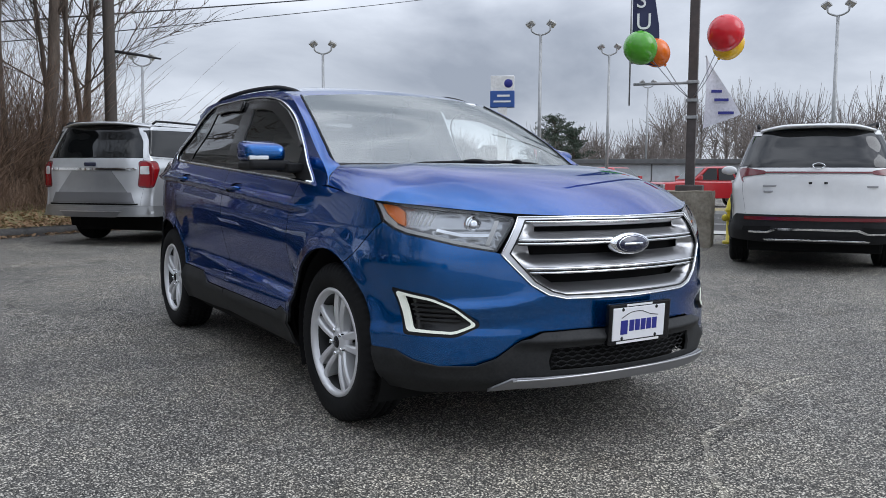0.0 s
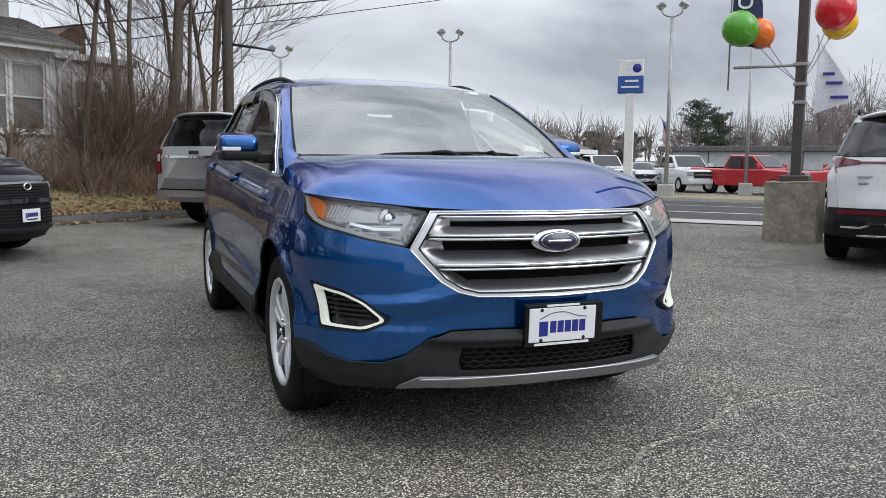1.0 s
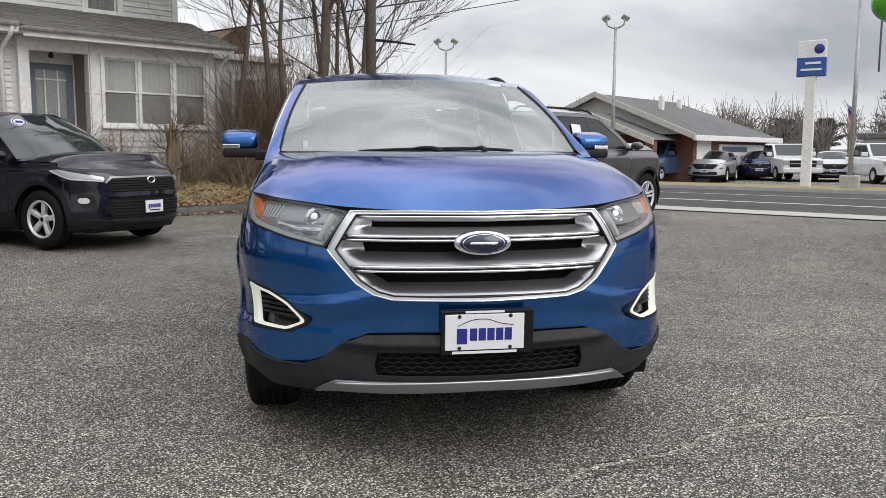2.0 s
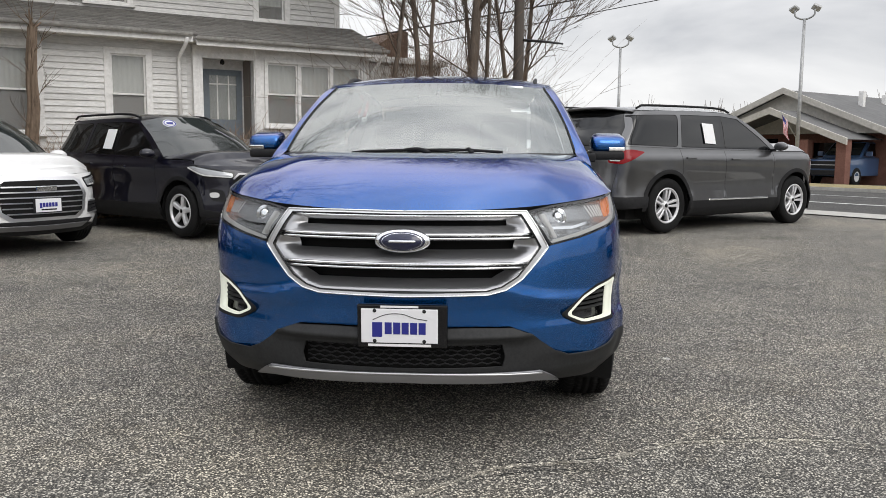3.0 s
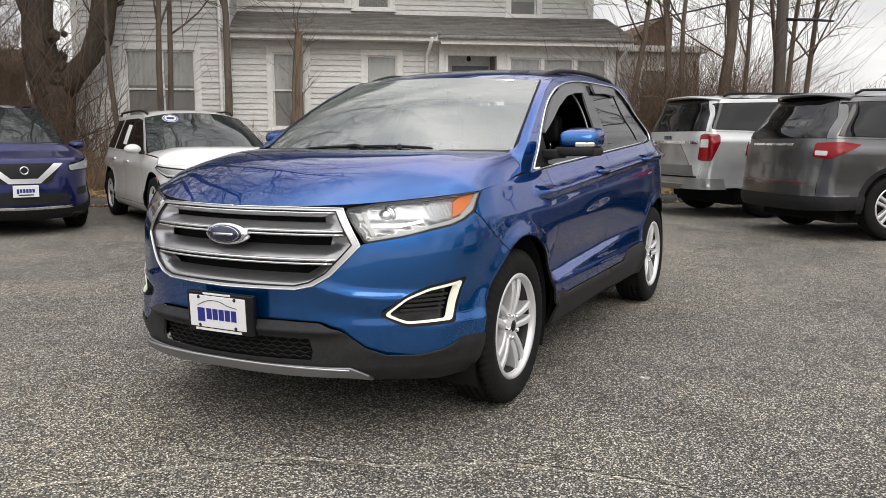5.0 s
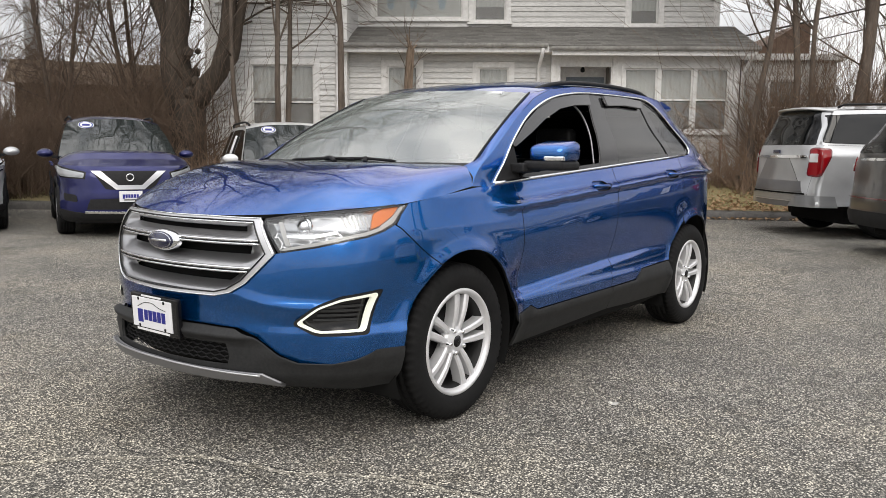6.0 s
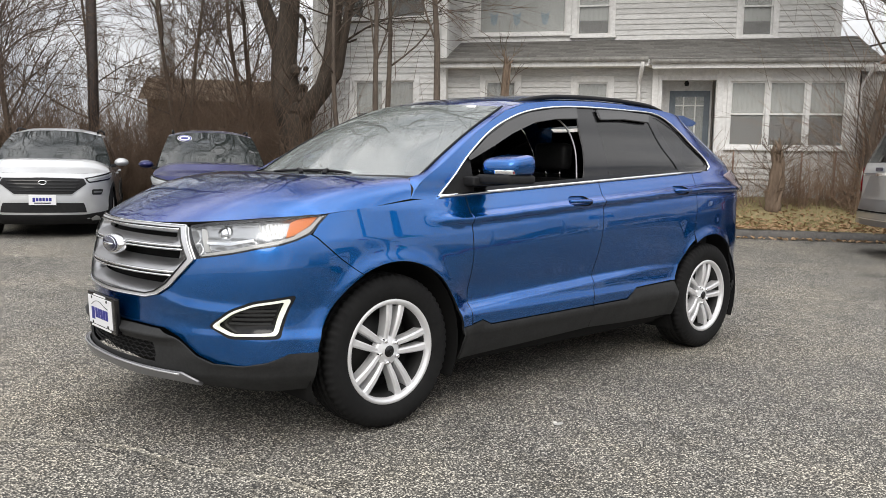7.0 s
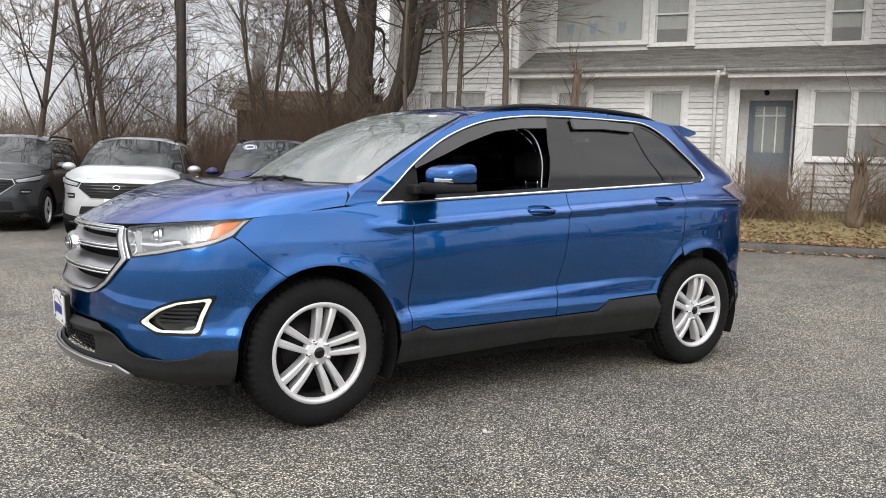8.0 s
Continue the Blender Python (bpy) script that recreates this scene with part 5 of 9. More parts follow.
RIDGE = [(3.35, -0.5), (2.98, -0.11), (2.79, 0.04), (2.69, 0.17), (2.49, 0.37), (2.42, 0.60), (2.35, 0.83), (2.17, 1.10), (2.11, 1.30), (2.06, 1.78), (2.13, 2.06)]
crack(RIDGE, 0.045, 1, M_WORN, 0.010, 0.0025, "worn_edge", "pale worn edge of an old patch")
crack([(x - 0.03, y + 0.02) for x, y in RIDGE[4:]], 0.008, 2)
crack([(2.58, -0.35), (2.55, -0.12), (2.64, 0.04), (2.58, 0.3), (2.48, 0.62), (2.49, 0.93)], 0.007, 3)
crack([(2.06, 1.78), (2.15, 1.9), (2.22, 2.2), (2.5, 2.9)], 0.006, 4)
crack([(2.46, 0.18), (2.42, 0.45), (2.45, 0.70)], 0.005, 5)


def pale_spot(x, y, r, seed):
    """A dab of old mortar, thin and ragged at its edge."""
    rng = random.Random(seed)
    bm = bmesh.new()
    mid = bm.verts.new((x, y, ground_z(x, y) + 0.006))
    ring = []
    for k in range(14):
        a = 2 * math.pi * k / 14
        q = r * rng.uniform(0.6, 1.15)
        ring.append(bm.verts.new((x + q * math.cos(a), y + q * 0.7 * math.sin(a), ground_z(x, y) + 0.002)))
    for k in range(14):
        bm.faces.new((mid, ring[k], ring[(k + 1) % 14]))
    part("pale_spot", flip_to(bm, (0, 0, 1)), M_CONCRETE, LOT, "pale dab of mortar on the asphalt")


pale_spot(0.7, 1.41, 0.035, 4)


# ---- the other parked cars ----
def parked_suv(label, colour, m, xf, xr, w, wb, R, zroof, zhood=0.98, zbelt=(1.08, 1.16), xcowl=None, xa=None, xat=None, xrt=None, tail_in=0.5, clad=True,
               boxy=0.0, spokes=5, paired=False, front=None, rear=None, rails=True, wheel_mat=None, roof_mat=None, mirrors=True, paper=None, dark_corner=False, rear_low=0.26, group="cars parked on the lot"):
    """A parked SUV. Nose towards +x, origin on the ground midway between the axles."""
    car = thing("suv", label, "car", m, group)
    xcowl = wb * 0.86 if xcowl is None else xcowl
    xa = wb * 0.66 if xa is None else xa
    xat = wb * 0.12 if xat is None else xat
    xrt = xr + tail_in + 0.12 if xrt is None else xrt
    rc = 0.5 - 0.18 * boxy
    plan = [(xf, 0.0), (xf - 0.012, 0.22 * w), (xf - 0.06, 0.45 * w), (xf - 0.14, 0.64 * w), (xf - 0.25, 0.79 * w), (xf - 0.40, 0.91 * w), (xf - 0.60, 0.975 * w), (wb * 0.75, w),
            (0.0, w), (-wb * 0.8, w), (xr + rc, 0.972 * w), (xr + rc * 0.48, 0.885 * w), (xr + rc * 0.16, 0.66 * w), (xr + 0.02, 0.35 * w), (xr, 0.0)]
    nose = [(0.16, 0.2), (0.26, 0.06), (0.36, 0.0), (0.55, 0.0), (0.7, 0.015), (zhood - 0.12, 0.04), (zhood - 0.03, 0.085), (zhood + 0.02, 0.13), (zhood + 0.2, 0.32)]
    top = zroof - 0.075
    tum = 0.235 - 0.07 * boxy
    zb = zbelt[0]
    side = [(0.16, 0.16), (0.24, 0.06), (0.34, 0.012), (0.46, 0.0), (0.56, 0.02), (0.7, 0.024), (0.86, 0.006), (zb - 0.12, 0.002), (zb - 0.07, 0.022), (zb - 0.01, 0.055), (zb + 0.06, 0.07),
            (zb + 0.25, 0.07 + (tum - 0.07) * 0.38), (top - 0.04, tum), (top + 0.04, tum + 0.04)]
    tail = [(0.16, 0.22), (0.3, 0.06), (0.45, 0.0), (0.62, 0.0), (0.85, 0.035), (zb - 0.02, 0.05), (zb + 0.1, 0.09), (zb + 0.3, 0.09 + (tail_in - 0.09) * 0.45), (top, tail_in), (top + 0.05, tail_in + 0.1)]
    arch = R + 0.065

    def extra(x, z):
        e = 0.0
        for cx in (wb, -wb):
            r = np.hypot(x - cx, z - R)
            e = e - 0.016 * np.exp(-((r - arch) / 0.05) ** 2) * (z < 0.95)
        return e
    S = Shell(plan, nose, side, tail, xf - 0.85, xr + 1.2, extra)
    fx, fy, fr = S.fx, S.fy, S.fr
    belt = lambda x: zbelt[0] + (zbelt[1] - zbelt[0]) * (xa - x) / (xa - xr)

    def both(name, poly, material, h=0.09, out=0.0, rim=0.012, soft=0.0, label="", holes=()):
        if soft:
            poly = soften(poly, soft)
        return [part(name, S.sheet(poly, holes, h, out, rim, mir), material, car, label) for mir in (False, True)]

    def mid(name, half, material, h=0.09, out=0.0, rim=0.012, soft=0.0, label=""):
        """A piece across the middle of the nose, from its left half (s upwards from 0)."""
        poly = list(half) + [(-s, z) for s, z in half[::-1] if s > 1e-4]
        if soft:
            poly = soften(poly, soft)
        return part(name, S.sheet(poly, (), h, out, rim), material, car, label)

    def aft(name, half, material, h=0.09, out=0.0, rim=0.012, soft=0.0, label=""):
        """A piece across the middle of the tail: left and right halves."""
        return both(name, half, material, h, out, rim, soft, label)
    ar = lambda cx, a0, a1, n=16, r=arch: [fx(x, z) for x, z in arc(cx, R, r, a0, a1, n)]
    g = 0.003
    # body sides
    xd0, xd1, xd2 = wb * 0.60, -wb * 0.16, -wb * 0.80
    lowz = 0.33
    fender = [fx(xf - 0.62, zhood + 0.02), fx(xf - 0.66, 0.62)] + ar(wb, 62, 180) + [fx(wb - arch, lowz), fx(xd0 + 0.02, lowz), fx(xd0, 0.7), fx(xd0, belt(xd0)), fx(xa, belt(xa)), fx((xa + xf) / 2, (belt(xa) + zhood) / 2 + 0.03)]
    both("fender", shrink(fender, g), colour)
    both("front_door", shrink([fx(xd0, belt(xd0)), fx(xd0, 0.7), fx(xd0 + 0.02, lowz), fx(xd1, lowz), fx(xd1 - 0.02, 0.8), fx(xd1 - 0.03, belt(xd1))], g), colour)
    both("rear_door", shrink([fx(xd1 - 0.03, belt(xd1)), fx(xd1 - 0.02, 0.8), fx(xd1, lowz), fx(-wb + arch + 0.04, lowz)] + ar(-wb, 20, 58, 8, arch + 0.03) + [fx(xd2, 0.85), fx(xd2 - 0.04, belt(xd2))], g), colour)
    ztl = zbelt[1]
    quarter = [fx(xd2 - 0.04, belt(xd2)), fx(xd2, 0.85)] + ar(-wb, 58, 176) + [fx(xr + 0.42, 0.50), fr(w * 0.8, 0.50), fr(w * 0.8, ztl), fx(xr + rc, ztl)]
    both("quarter_panel", shrink(quarter, g), colour)
    sill_mat = M_BLACK if clad else colour
    both("sill", [fx(wb - arch + 0.02, lowz + (0.11 if clad else 0.0)), fx(-wb + arch - 0.02, lowz + (0.11 if clad else 0.0)), fx(-wb + arch, 0.22), fx(wb - arch, 0.22)], sill_mat, out=0.008)
    if clad:
        for cx in (wb, -wb):
            both("arch_trim", ar(cx, -8, 188, 20, arch + 0.055) + ar(cx, 188, -8, 20, arch - 0.004), M_BLACK, h=0.12, out=0.01)
    # nose, tail, hood, glass, roof
    zlip = zhood
    mid("front_bumper", [(0.0, 0.24), fy(0.5 * w, 0.24), fx(xf - 0.48, 0.26), fx(wb + arch * 0.94, 0.32)] + ar(wb, 5, 62, 8) + [fx(xf - 0.66, 0.62), fx(xf - 0.62, zhood + 0.02), fy(0.80 * w, zlip + 0.01), fy(0.5 * w, zlip), (0.0, zlip)], colour)
    mid("front_skirt", [(0.0, 0.20), fy(0.5 * w, 0.20), fx(xf - 0.50, 0.22), fx(wb + arch * 0.96, 0.26), fx(wb + arch * 0.97, 0.40 if clad else 0.28), fx(xf - 0.45, 0.40 if clad else 0.27), fy(0.6 * w, 0.34 if clad else 0.30), (0.0, 0.34 if clad else 0.32)], M_BLACK, out=0.008)
    aft("rear_bumper", [fx(-wb - arch * 0.96, rear_low + 0.03), fx(-wb - arch * 0.9, 0.52), fr(0.8 * w, 0.52), (S.end, 0.52), (S.end, rear_low), fr(0.6 * w, rear_low), fx(xr + 0.4, rear_low + 0.02)], M_BLACK if clad else colour, out=0.012)
    aft("tailgate", [fr(w * 0.8, 0.50), (S.end, 0.50), (S.end, ztl), fr(w * 0.8, ztl)], colour)
    lipL = spline([tuple(S.at(*fy(y * w, zlip + dz))) for y, dz in ((0.0, 0), (0.3, 0), (0.55, 0.004), (0.80, 0.01))], 12)
    edge = spline([tuple(lipL[-1]), tuple(S.at(*fx(xf - 0.62, zhood + 0.025))), tuple(S.at(*fx((xa + xf) / 2, (belt(xa) + zhood) / 2 + 0.035))), tuple(S.at(*fx(xa, belt(xa) + 0.01)))], 16)
    zc = belt(xa) + 0.07
    cowl = spline([tuple(edge[-1]), (xcowl - 0.14, 0.72 * w, zc), (xcowl - 0.03, 0.4 * w, zc + 0.01), (xcowl, 0.0, zc + 0.01)], 12)

    def lift(u, v):
        a = np.abs(u)
        z = (1 - (1 - v) ** 2.6 - v) * 0.16 * (1 - a ** 5) + 0.04 * np.sin(np.pi * v) * (1 - a ** 4)
        return np.concatenate([0 * z, 0 * z, z], -1)
    hood = coons(np.vstack([mirrored(lipL)[::-1], lipL[1:]]), np.vstack([mirrored(cowl), cowl[::-1][1:]]), mirrored(edge), edge, lift)
    part("hood", flip_to(hood, (0, 0, 1)), colour, car)
    ztop = top + 0.0
    yt = S.at(*fx(xat, ztop - 0.05))[1]
    yb = S.at(*fx(xa, belt(xa) + 0.02))[1]
    a_low, a_top = np.array([xa + 0.03, yb - 0.02, belt(xa) + 0.03]), np.array([xat, yt - 0.01, ztop - 0.03])
    ws_side = spline([tuple(a_low), tuple(a_low * 0.5 + a_top * 0.5 + np.array([0.03, 0.01, 0.02])), tuple(a_top)], 12)
    base = spline([tuple(a_low), (xcowl - 0.10, 0.6 * w, zc), (xcowl - 0.03, 0.0, zc)], 12)
    head = spline([tuple(a_top), (xat + 0.08, 0.4 * w, zroof - 0.045), (xat + 0.10, 0.0, zroof - 0.03)], 12)
    hall = np.vstack([mirrored(head), head[::-1][1:]])
    part("windscreen", flip_to(coons(np.vstack([mirrored(base), base[::-1][1:]]), hall, mirrored(ws_side), ws_side), (1, 0, 1)), M_GLASSCAR, car)
    rl = spline([tuple(a_top)] + [tuple(S.at(*fx(x, ztop + dz))) for x, dz in ((xat * 0.5 - 0.15, 0.012), (-wb * 0.5, 0.022), (xrt + 0.1, 0.0))], 16)
    back = spline([tuple(rl[-1]), (xr + tail_in + 0.02, 0.4 * w, zroof - 0.03), (xr + tail_in - 0.02, 0.0, zroof - 0.02)], 12)

    def rb(u, v):
        z = 0.02 * np.sin(np.pi * v) * (1 - u ** 4)
        return np.concatenate([0 * z, 0 * z, z], -1)
    part("roof", flip_to(coons(hall, np.vstack([mirrored(back), back[::-1][1:]]), mirrored(rl), rl, rb), (0, 0, 1)), roof_mat or colour, car)
    # side above the belt, its windows and pillars
    aline = [(p[0], p[2]) for p in ws_side[::3]] + [(a_top[0], a_top[2])]
    tails = [fx(xrt, ztop - 0.02), fr(0.62 * w, ztop - 0.03), fr(0.74 * w, (ztop + ztl) / 2), fr(0.80 * w, ztl)]
    upper = [fx(xa + 0.03, belt(xa))] + [fx(x, z) for x, z in aline] + [fx(xat * 0.5 - 0.15, ztop + 0.01), fx(-wb * 0.5, ztop + 0.02)] + tails + [fx(xr + rc, ztl)] + [fx(x, belt(x)) for x in np.linspace(xd2, xa * 0.8, 6)]
    xq = xrt - 0.10
    pane = lambda pts: [fx(x, z) for x, z in pts]
    up = lambda x: ztop - 0.05 - 0.02 * max(0, -x - wb * 0.6)
    low = lambda x: belt(x) + 0.030
    slope = lambda t: (xa - 0.10 + (xat - 0.05 - xa + 0.10) * t, low(xa) + 0.01 + (up(0) - low(xa) - 0.02) * t)
    front_run = [(xa - 0.12, low(xa)), slope(0.35), slope(0.7), slope(0.95)]
    xq_low = xq - 0.02 - 0.16 * (1 - boxy)
    w1 = pane(front_run + [(xd1 + 0.055, up(0)), (xd1 + 0.02, low(xd1))])
    w2 = pane([(xd1 - 0.075, low(xd1)), (xd1 - 0.04, up(0)), (xd2 + 0.12, up(xd2)), (xd2 + 0.02, low(xd2))])
    w3 = pane([(xd2 - 0.08, low(xd2)), (xd2 + 0.03, up(xd2)), (xq + 0.02, up(xq) - 0.01)])
    if dark_corner:
        w3 += [fr(0.74 * w, ztop - 0.085), fr(0.82 * w, (ztop + ztl) / 2), fr(0.875 * w, ztl + 0.045)]
    w3 += pane([(xq_low, low(xq) + 0.01)])
    doors = pane(front_run + [(xd1 + 0.055, up(0)), (xd1 - 0.04, up(0)), (xd2 + 0.12, up(xd2)), (xd2 + 0.02, low(xd2)), (xd1, low(xd1))])
    panes, openings = [("side_window", w1), ("side_window", w2)], [soften(shrink(doors, -0.014), 0.01, 1)]
    if xd2 - xq > 0.2:
        w3 = soften(w3, 0.03)
        panes.append(("quarter_window", w3))
        openings.append(shrink(w3, -0.012))
    both("roof_side", upper, colour, h=0.045, holes=openings)
    for hole in openings:
        both("window_surround", shrink(hole, -0.006), M_GLOSSBLACK, out=-0.007, rim=0, h=0.045)
    for nm, poly in panes:
        both(nm, poly, M_GLASSCARDARK, out=-0.001, rim=0.004, h=0.045)
    aft("rear_window", [fr(0.795 * w, ztl + 0.008), (S.end, ztl + 0.008), (S.end, ztop - 0.01), fr(0.61 * w, ztop - 0.025), fr(0.735 * w, (ztop + ztl) / 2)], M_GLASSCARDARK, out=0.004, rim=0.02, h=0.045)
    # spoiler lip that carries the roof on over the tail window
    bm = bmesh.new()
    lip = np.vstack([mirrored(back), back[::-1][1:]]) * np.array([1, 0.985, 1])
    rows = [[bm.verts.new(p + np.array([dx, 0, dz])) for p in lip] for dx, dz in ((0.10, 0.004), (0.0, 0.006), (-0.10, -0.012), (-0.105, -0.026), (-0.02, -0.045), (0.08, -0.05))]
    for a, b in zip(rows, rows[1:]):
        for k in range(len(lip) - 1):
            bm.faces.new((a[k], a[k + 1], b[k + 1], b[k])).smooth = True
    for k in (0, -1):
        bm.faces.new([r[k] for r in rows])
    bmesh.ops.recalc_face_normals(bm, faces=bm.faces[:])
    part("roof_spoiler", bm, colour, car)
    if rails:
        for sg in (1, -1):
            bm = bmesh.new()
            y = rl[8][1] - 0.03
            tube(bm, spline([(xat - 0.1, sg * (y - 0.01), zroof - 0.05), (xat - 0.28, sg * y, zroof - 0.005), (-wb * 0.4, sg * y, zroof + 0.01), (xrt + 0.2, sg * y, zroof - 0.005), (xrt + 0.08, sg * (y - 0.01), zroof - 0.05)], 16), 0.017, 6)
            part("roof_rail", bm, M_BLACK, car)
    # underside, wheel houses, wheels
    bm = rbox(xr + 0.25 + 2.5 * (rear_low - 0.26), xf - 0.3, -w + 0.22, w - 0.22, 0.19, 0.45, 0.04)
    part("underbody", bm, M_DEEP, car)
    for cx in (wb, -wb):
        for sg in (1, -1):
            bm = bmesh.new()
            ring = arc(cx, R, arch + 0.01, -20, 200, 16)
            a = [bm.verts.new((x, sg * (w - 0.04), z)) for x, z in ring]
            b = [bm.verts.new((x, sg * (w - 0.36), z)) for x, z in ring]
            for i in range(len(ring) - 1):
                bm.faces.new((a[i], a[i + 1], b[i + 1], b[i]))
            bm.faces.new(b)
            part("wheel_house", bm, M_DEEP, car)
            wheel(car, cx, sg * (w - 0.125), R, R, R * 0.63, 0.225, spokes, paired, sg, False, wheel_mat)
    if mirrors:
        for sg in (1, -1):
            bm = bmesh.new()
            bmesh.ops.create_uvsphere(bm, u_segments=14, v_segments=10, radius=1.0)
            for v in bm.verts:
                v.co = Vector((xa - 0.10 + v.co.x * 0.085 * (1.3 if v.co.x > 0 else 0.5), sg * (yb + 0.155 + v.co.y * 0.115), belt(xa) + 0.07 + v.co.z * (0.075 if v.co.z > 0 else 0.06)))
            part("mirror", bm, colour, car, smooth=True)
            part("mirror_arm", rbox(xa - 0.13, xa - 0.07, min(sg * (yb - 0.01), sg * (yb + 0.07)), max(sg * (yb - 0.01), sg * (yb + 0.07)), belt(xa) + 0.0, belt(xa) + 0.04, 0.008), M_BLACK, car)
            part("door_handle", rbox(xd1 + 0.10, xd1 + 0.30, min(sg * (w - 0.03), sg * (w + 0.012)), max(sg * (w - 0.03), sg * (w + 0.012)), belt(0) - 0.15, belt(0) - 0.12, 0.008), colour, car)
            part("door_handle", rbox(xd2 + 0.06, xd2 + 0.26, min(sg * (w - 0.03), sg * (w + 0.012)), max(sg * (w - 0.03), sg * (w + 0.012)), belt(xd2) - 0.15, belt(xd2) - 0.12, 0.008), colour, car)
    # seats seen as dark shapes through the glass
    for sg in (1, -1):
        part("seat", rbox(-0.45, -0.25, sg * 0.38 - 0.24, sg * 0.38 + 0.24, 0.5, zb + 0.28, 0.06), M_SEAT, car)
    part("dashboard", rbox(xcowl - 0.55, xcowl - 0.22, -w + 0.2, w - 0.2, 0.75, zc - 0.03, 0.05), M_DASH, car)
    if paper:
        # a sheet of paper inside a rear side window
        x0, z0 = paper
        part("price_sheet", S.sheet([fx(x0, z0), fx(x0 - 0.24, z0 + 0.01), fx(x0 - 0.23, z0 + 0.30), fx(x0 + 0.01, z0 + 0.29)], [], 0.1, 0.020, 0.003, True), M_WHITE, car, "white printed price sheet")
    if front:
        front(car, S, mid, both, w, xf)
    if rear:
        rear(car, S, aft, both, w, xr)
    return car


def bars_plate(car, x, y, z, face, width=0.30, height=0.15, tilt=0, bars=True):
    """A small white sign plate with a bar of dark blue in place of its writing; face: 1 forwards, -1 backwards."""
    m = pose(x, y, z, 0, 0, 0 if face > 0 else 180)
    p = part("plate", rbox(-0.006, 0.006, -width / 2, width / 2, -height / 2, height / 2, 0.004), M_PLATE, car, "white dealer plate", m=m)
    if bars:
        for k in range(6):
            a = -width * 0.36 + width * 0.12 * k
            part("plate_bar", rbox(0.005, 0.010, a, a + width * 0.095, -height * (0.20 if k == 0 else 0.12), height * 0.20, 0.002), M_INK, p)
        part("plate_bar", rbox(0.005, 0.010, -width * 0.30, width * 0.30, -height * 0.36, -height * 0.26, 0.002), M_BLACK, p)
    return p


M_GLASSCAR = mat("parked_windscreen", (0.022, 0.027, 0.027), 0.03, spec=0.7)
M_GLASSCARDARK = mat("parked_dark_glass", (0.004, 0.0045, 0.005), 0.03, spec=0.55)
M_LAMPGREY = mat("grey_lamp_lens", (0.34, 0.36, 0.37), 0.12, 0.3, 0.8)
P_BLACKNAVY = paint("black_navy_paint", (0.004, 0.004, 0.012), 0.3, 0.3, 0.0, 1.5)
P_WHITE = paint("white_paint", (0.74, 0.74, 0.735))
P_NAVY = paint("deep_blue_paint", (0.006, 0.009, 0.085), 0.6, 0.3, 0.0, 1.4)
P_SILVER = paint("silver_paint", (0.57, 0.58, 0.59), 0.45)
# darker copy of the silver: shade of the tail's lower panels in the colour
P_SILVERSHADE = paint("shaded_silver_paint", (0.34, 0.345, 0.35), 0.55)
P_GREY = paint("dark_grey_paint", (0.062, 0.066, 0.070), 0.7, 0.36)
P_GUN = paint("gunmetal_paint", (0.115, 0.115, 0.118), 0.85, 0.34, 0.0, 1.55)
P_BLACKNAVY.node_tree.nodes["Principled BSDF"].inputs["Specular IOR Level"].default_value = 0.15


def sticker(car, x, y, z, tilt):
    m = pose(x + 0.035, y, z + 0.03, 0, -tilt, 0)
    bm = bmesh.new()
    lathe(bm, [(0.001, 0.004), (0.11, 0.004), (0.115, 0.0)], 28, "X")
    for v in bm.verts:
        v.co.z *= 0.55
    s = part("sticker", bm, M_WHITE, car, "white oval windscreen sticker with a dark blue rim", m=m)
    bm = bmesh.new()
    lathe(bm, [(0.085, 0.006), (0.104, 0.006)], 28, "X")
    for v in bm.verts:
        v.co.z *= 0.55
    part("sticker_rim", bm, M_INK, s)
    part("sticker_bar", rbox(0.004, 0.007, -0.055, 0.055, -0.018, 0.018, 0.001), M_INK, s)


def lamp_pair(both, poly):
    both("head_lamp", shrink(poly, -0.006), M_GLOSSBLACK, out=0.006, soft=0.01)
    both("lens", shrink(poly, 0.014), M_LAMPGREY, out=0.012, soft=0.01, h=0.05)
    both("light_bar", shrink(poly, 0.032), M_LAMPIN, out=0.016, soft=0.01, h=0.05)


def slats(mid, S, w, z0, z1, n, half0, half1, material, out=0.012, depth=0.008):
    for k in range(n):
        z = z0 + (z1 - z0) * (k + 0.5) / n
        hw = half0 + (half1 - half0) * (k + 0.5) / n
        mid("grille_bar", [(0.0, z - depth), S.fy(hw * w, z - depth), S.fy(hw * w, z + depth), (0.0, z + depth)], material, out=out, rim=0.012)


def badge(car, S, z, w=0.06, h=0.04, out=0.03):
    p = S.at(0, z, out)
    bm = bmesh.new()
    lathe(bm, [(0.7, 0.0), (0.75, 0.25), (0.95, 0.25), (1.0, 0.0)], 24, "X")
    for v in bm.verts:
        v.co = Vector((v.co.x * 0.03, v.co.y * w, v.co.z * h))
    part("badge", bm, M_CHROME, car, m=Matrix.Translation(p))


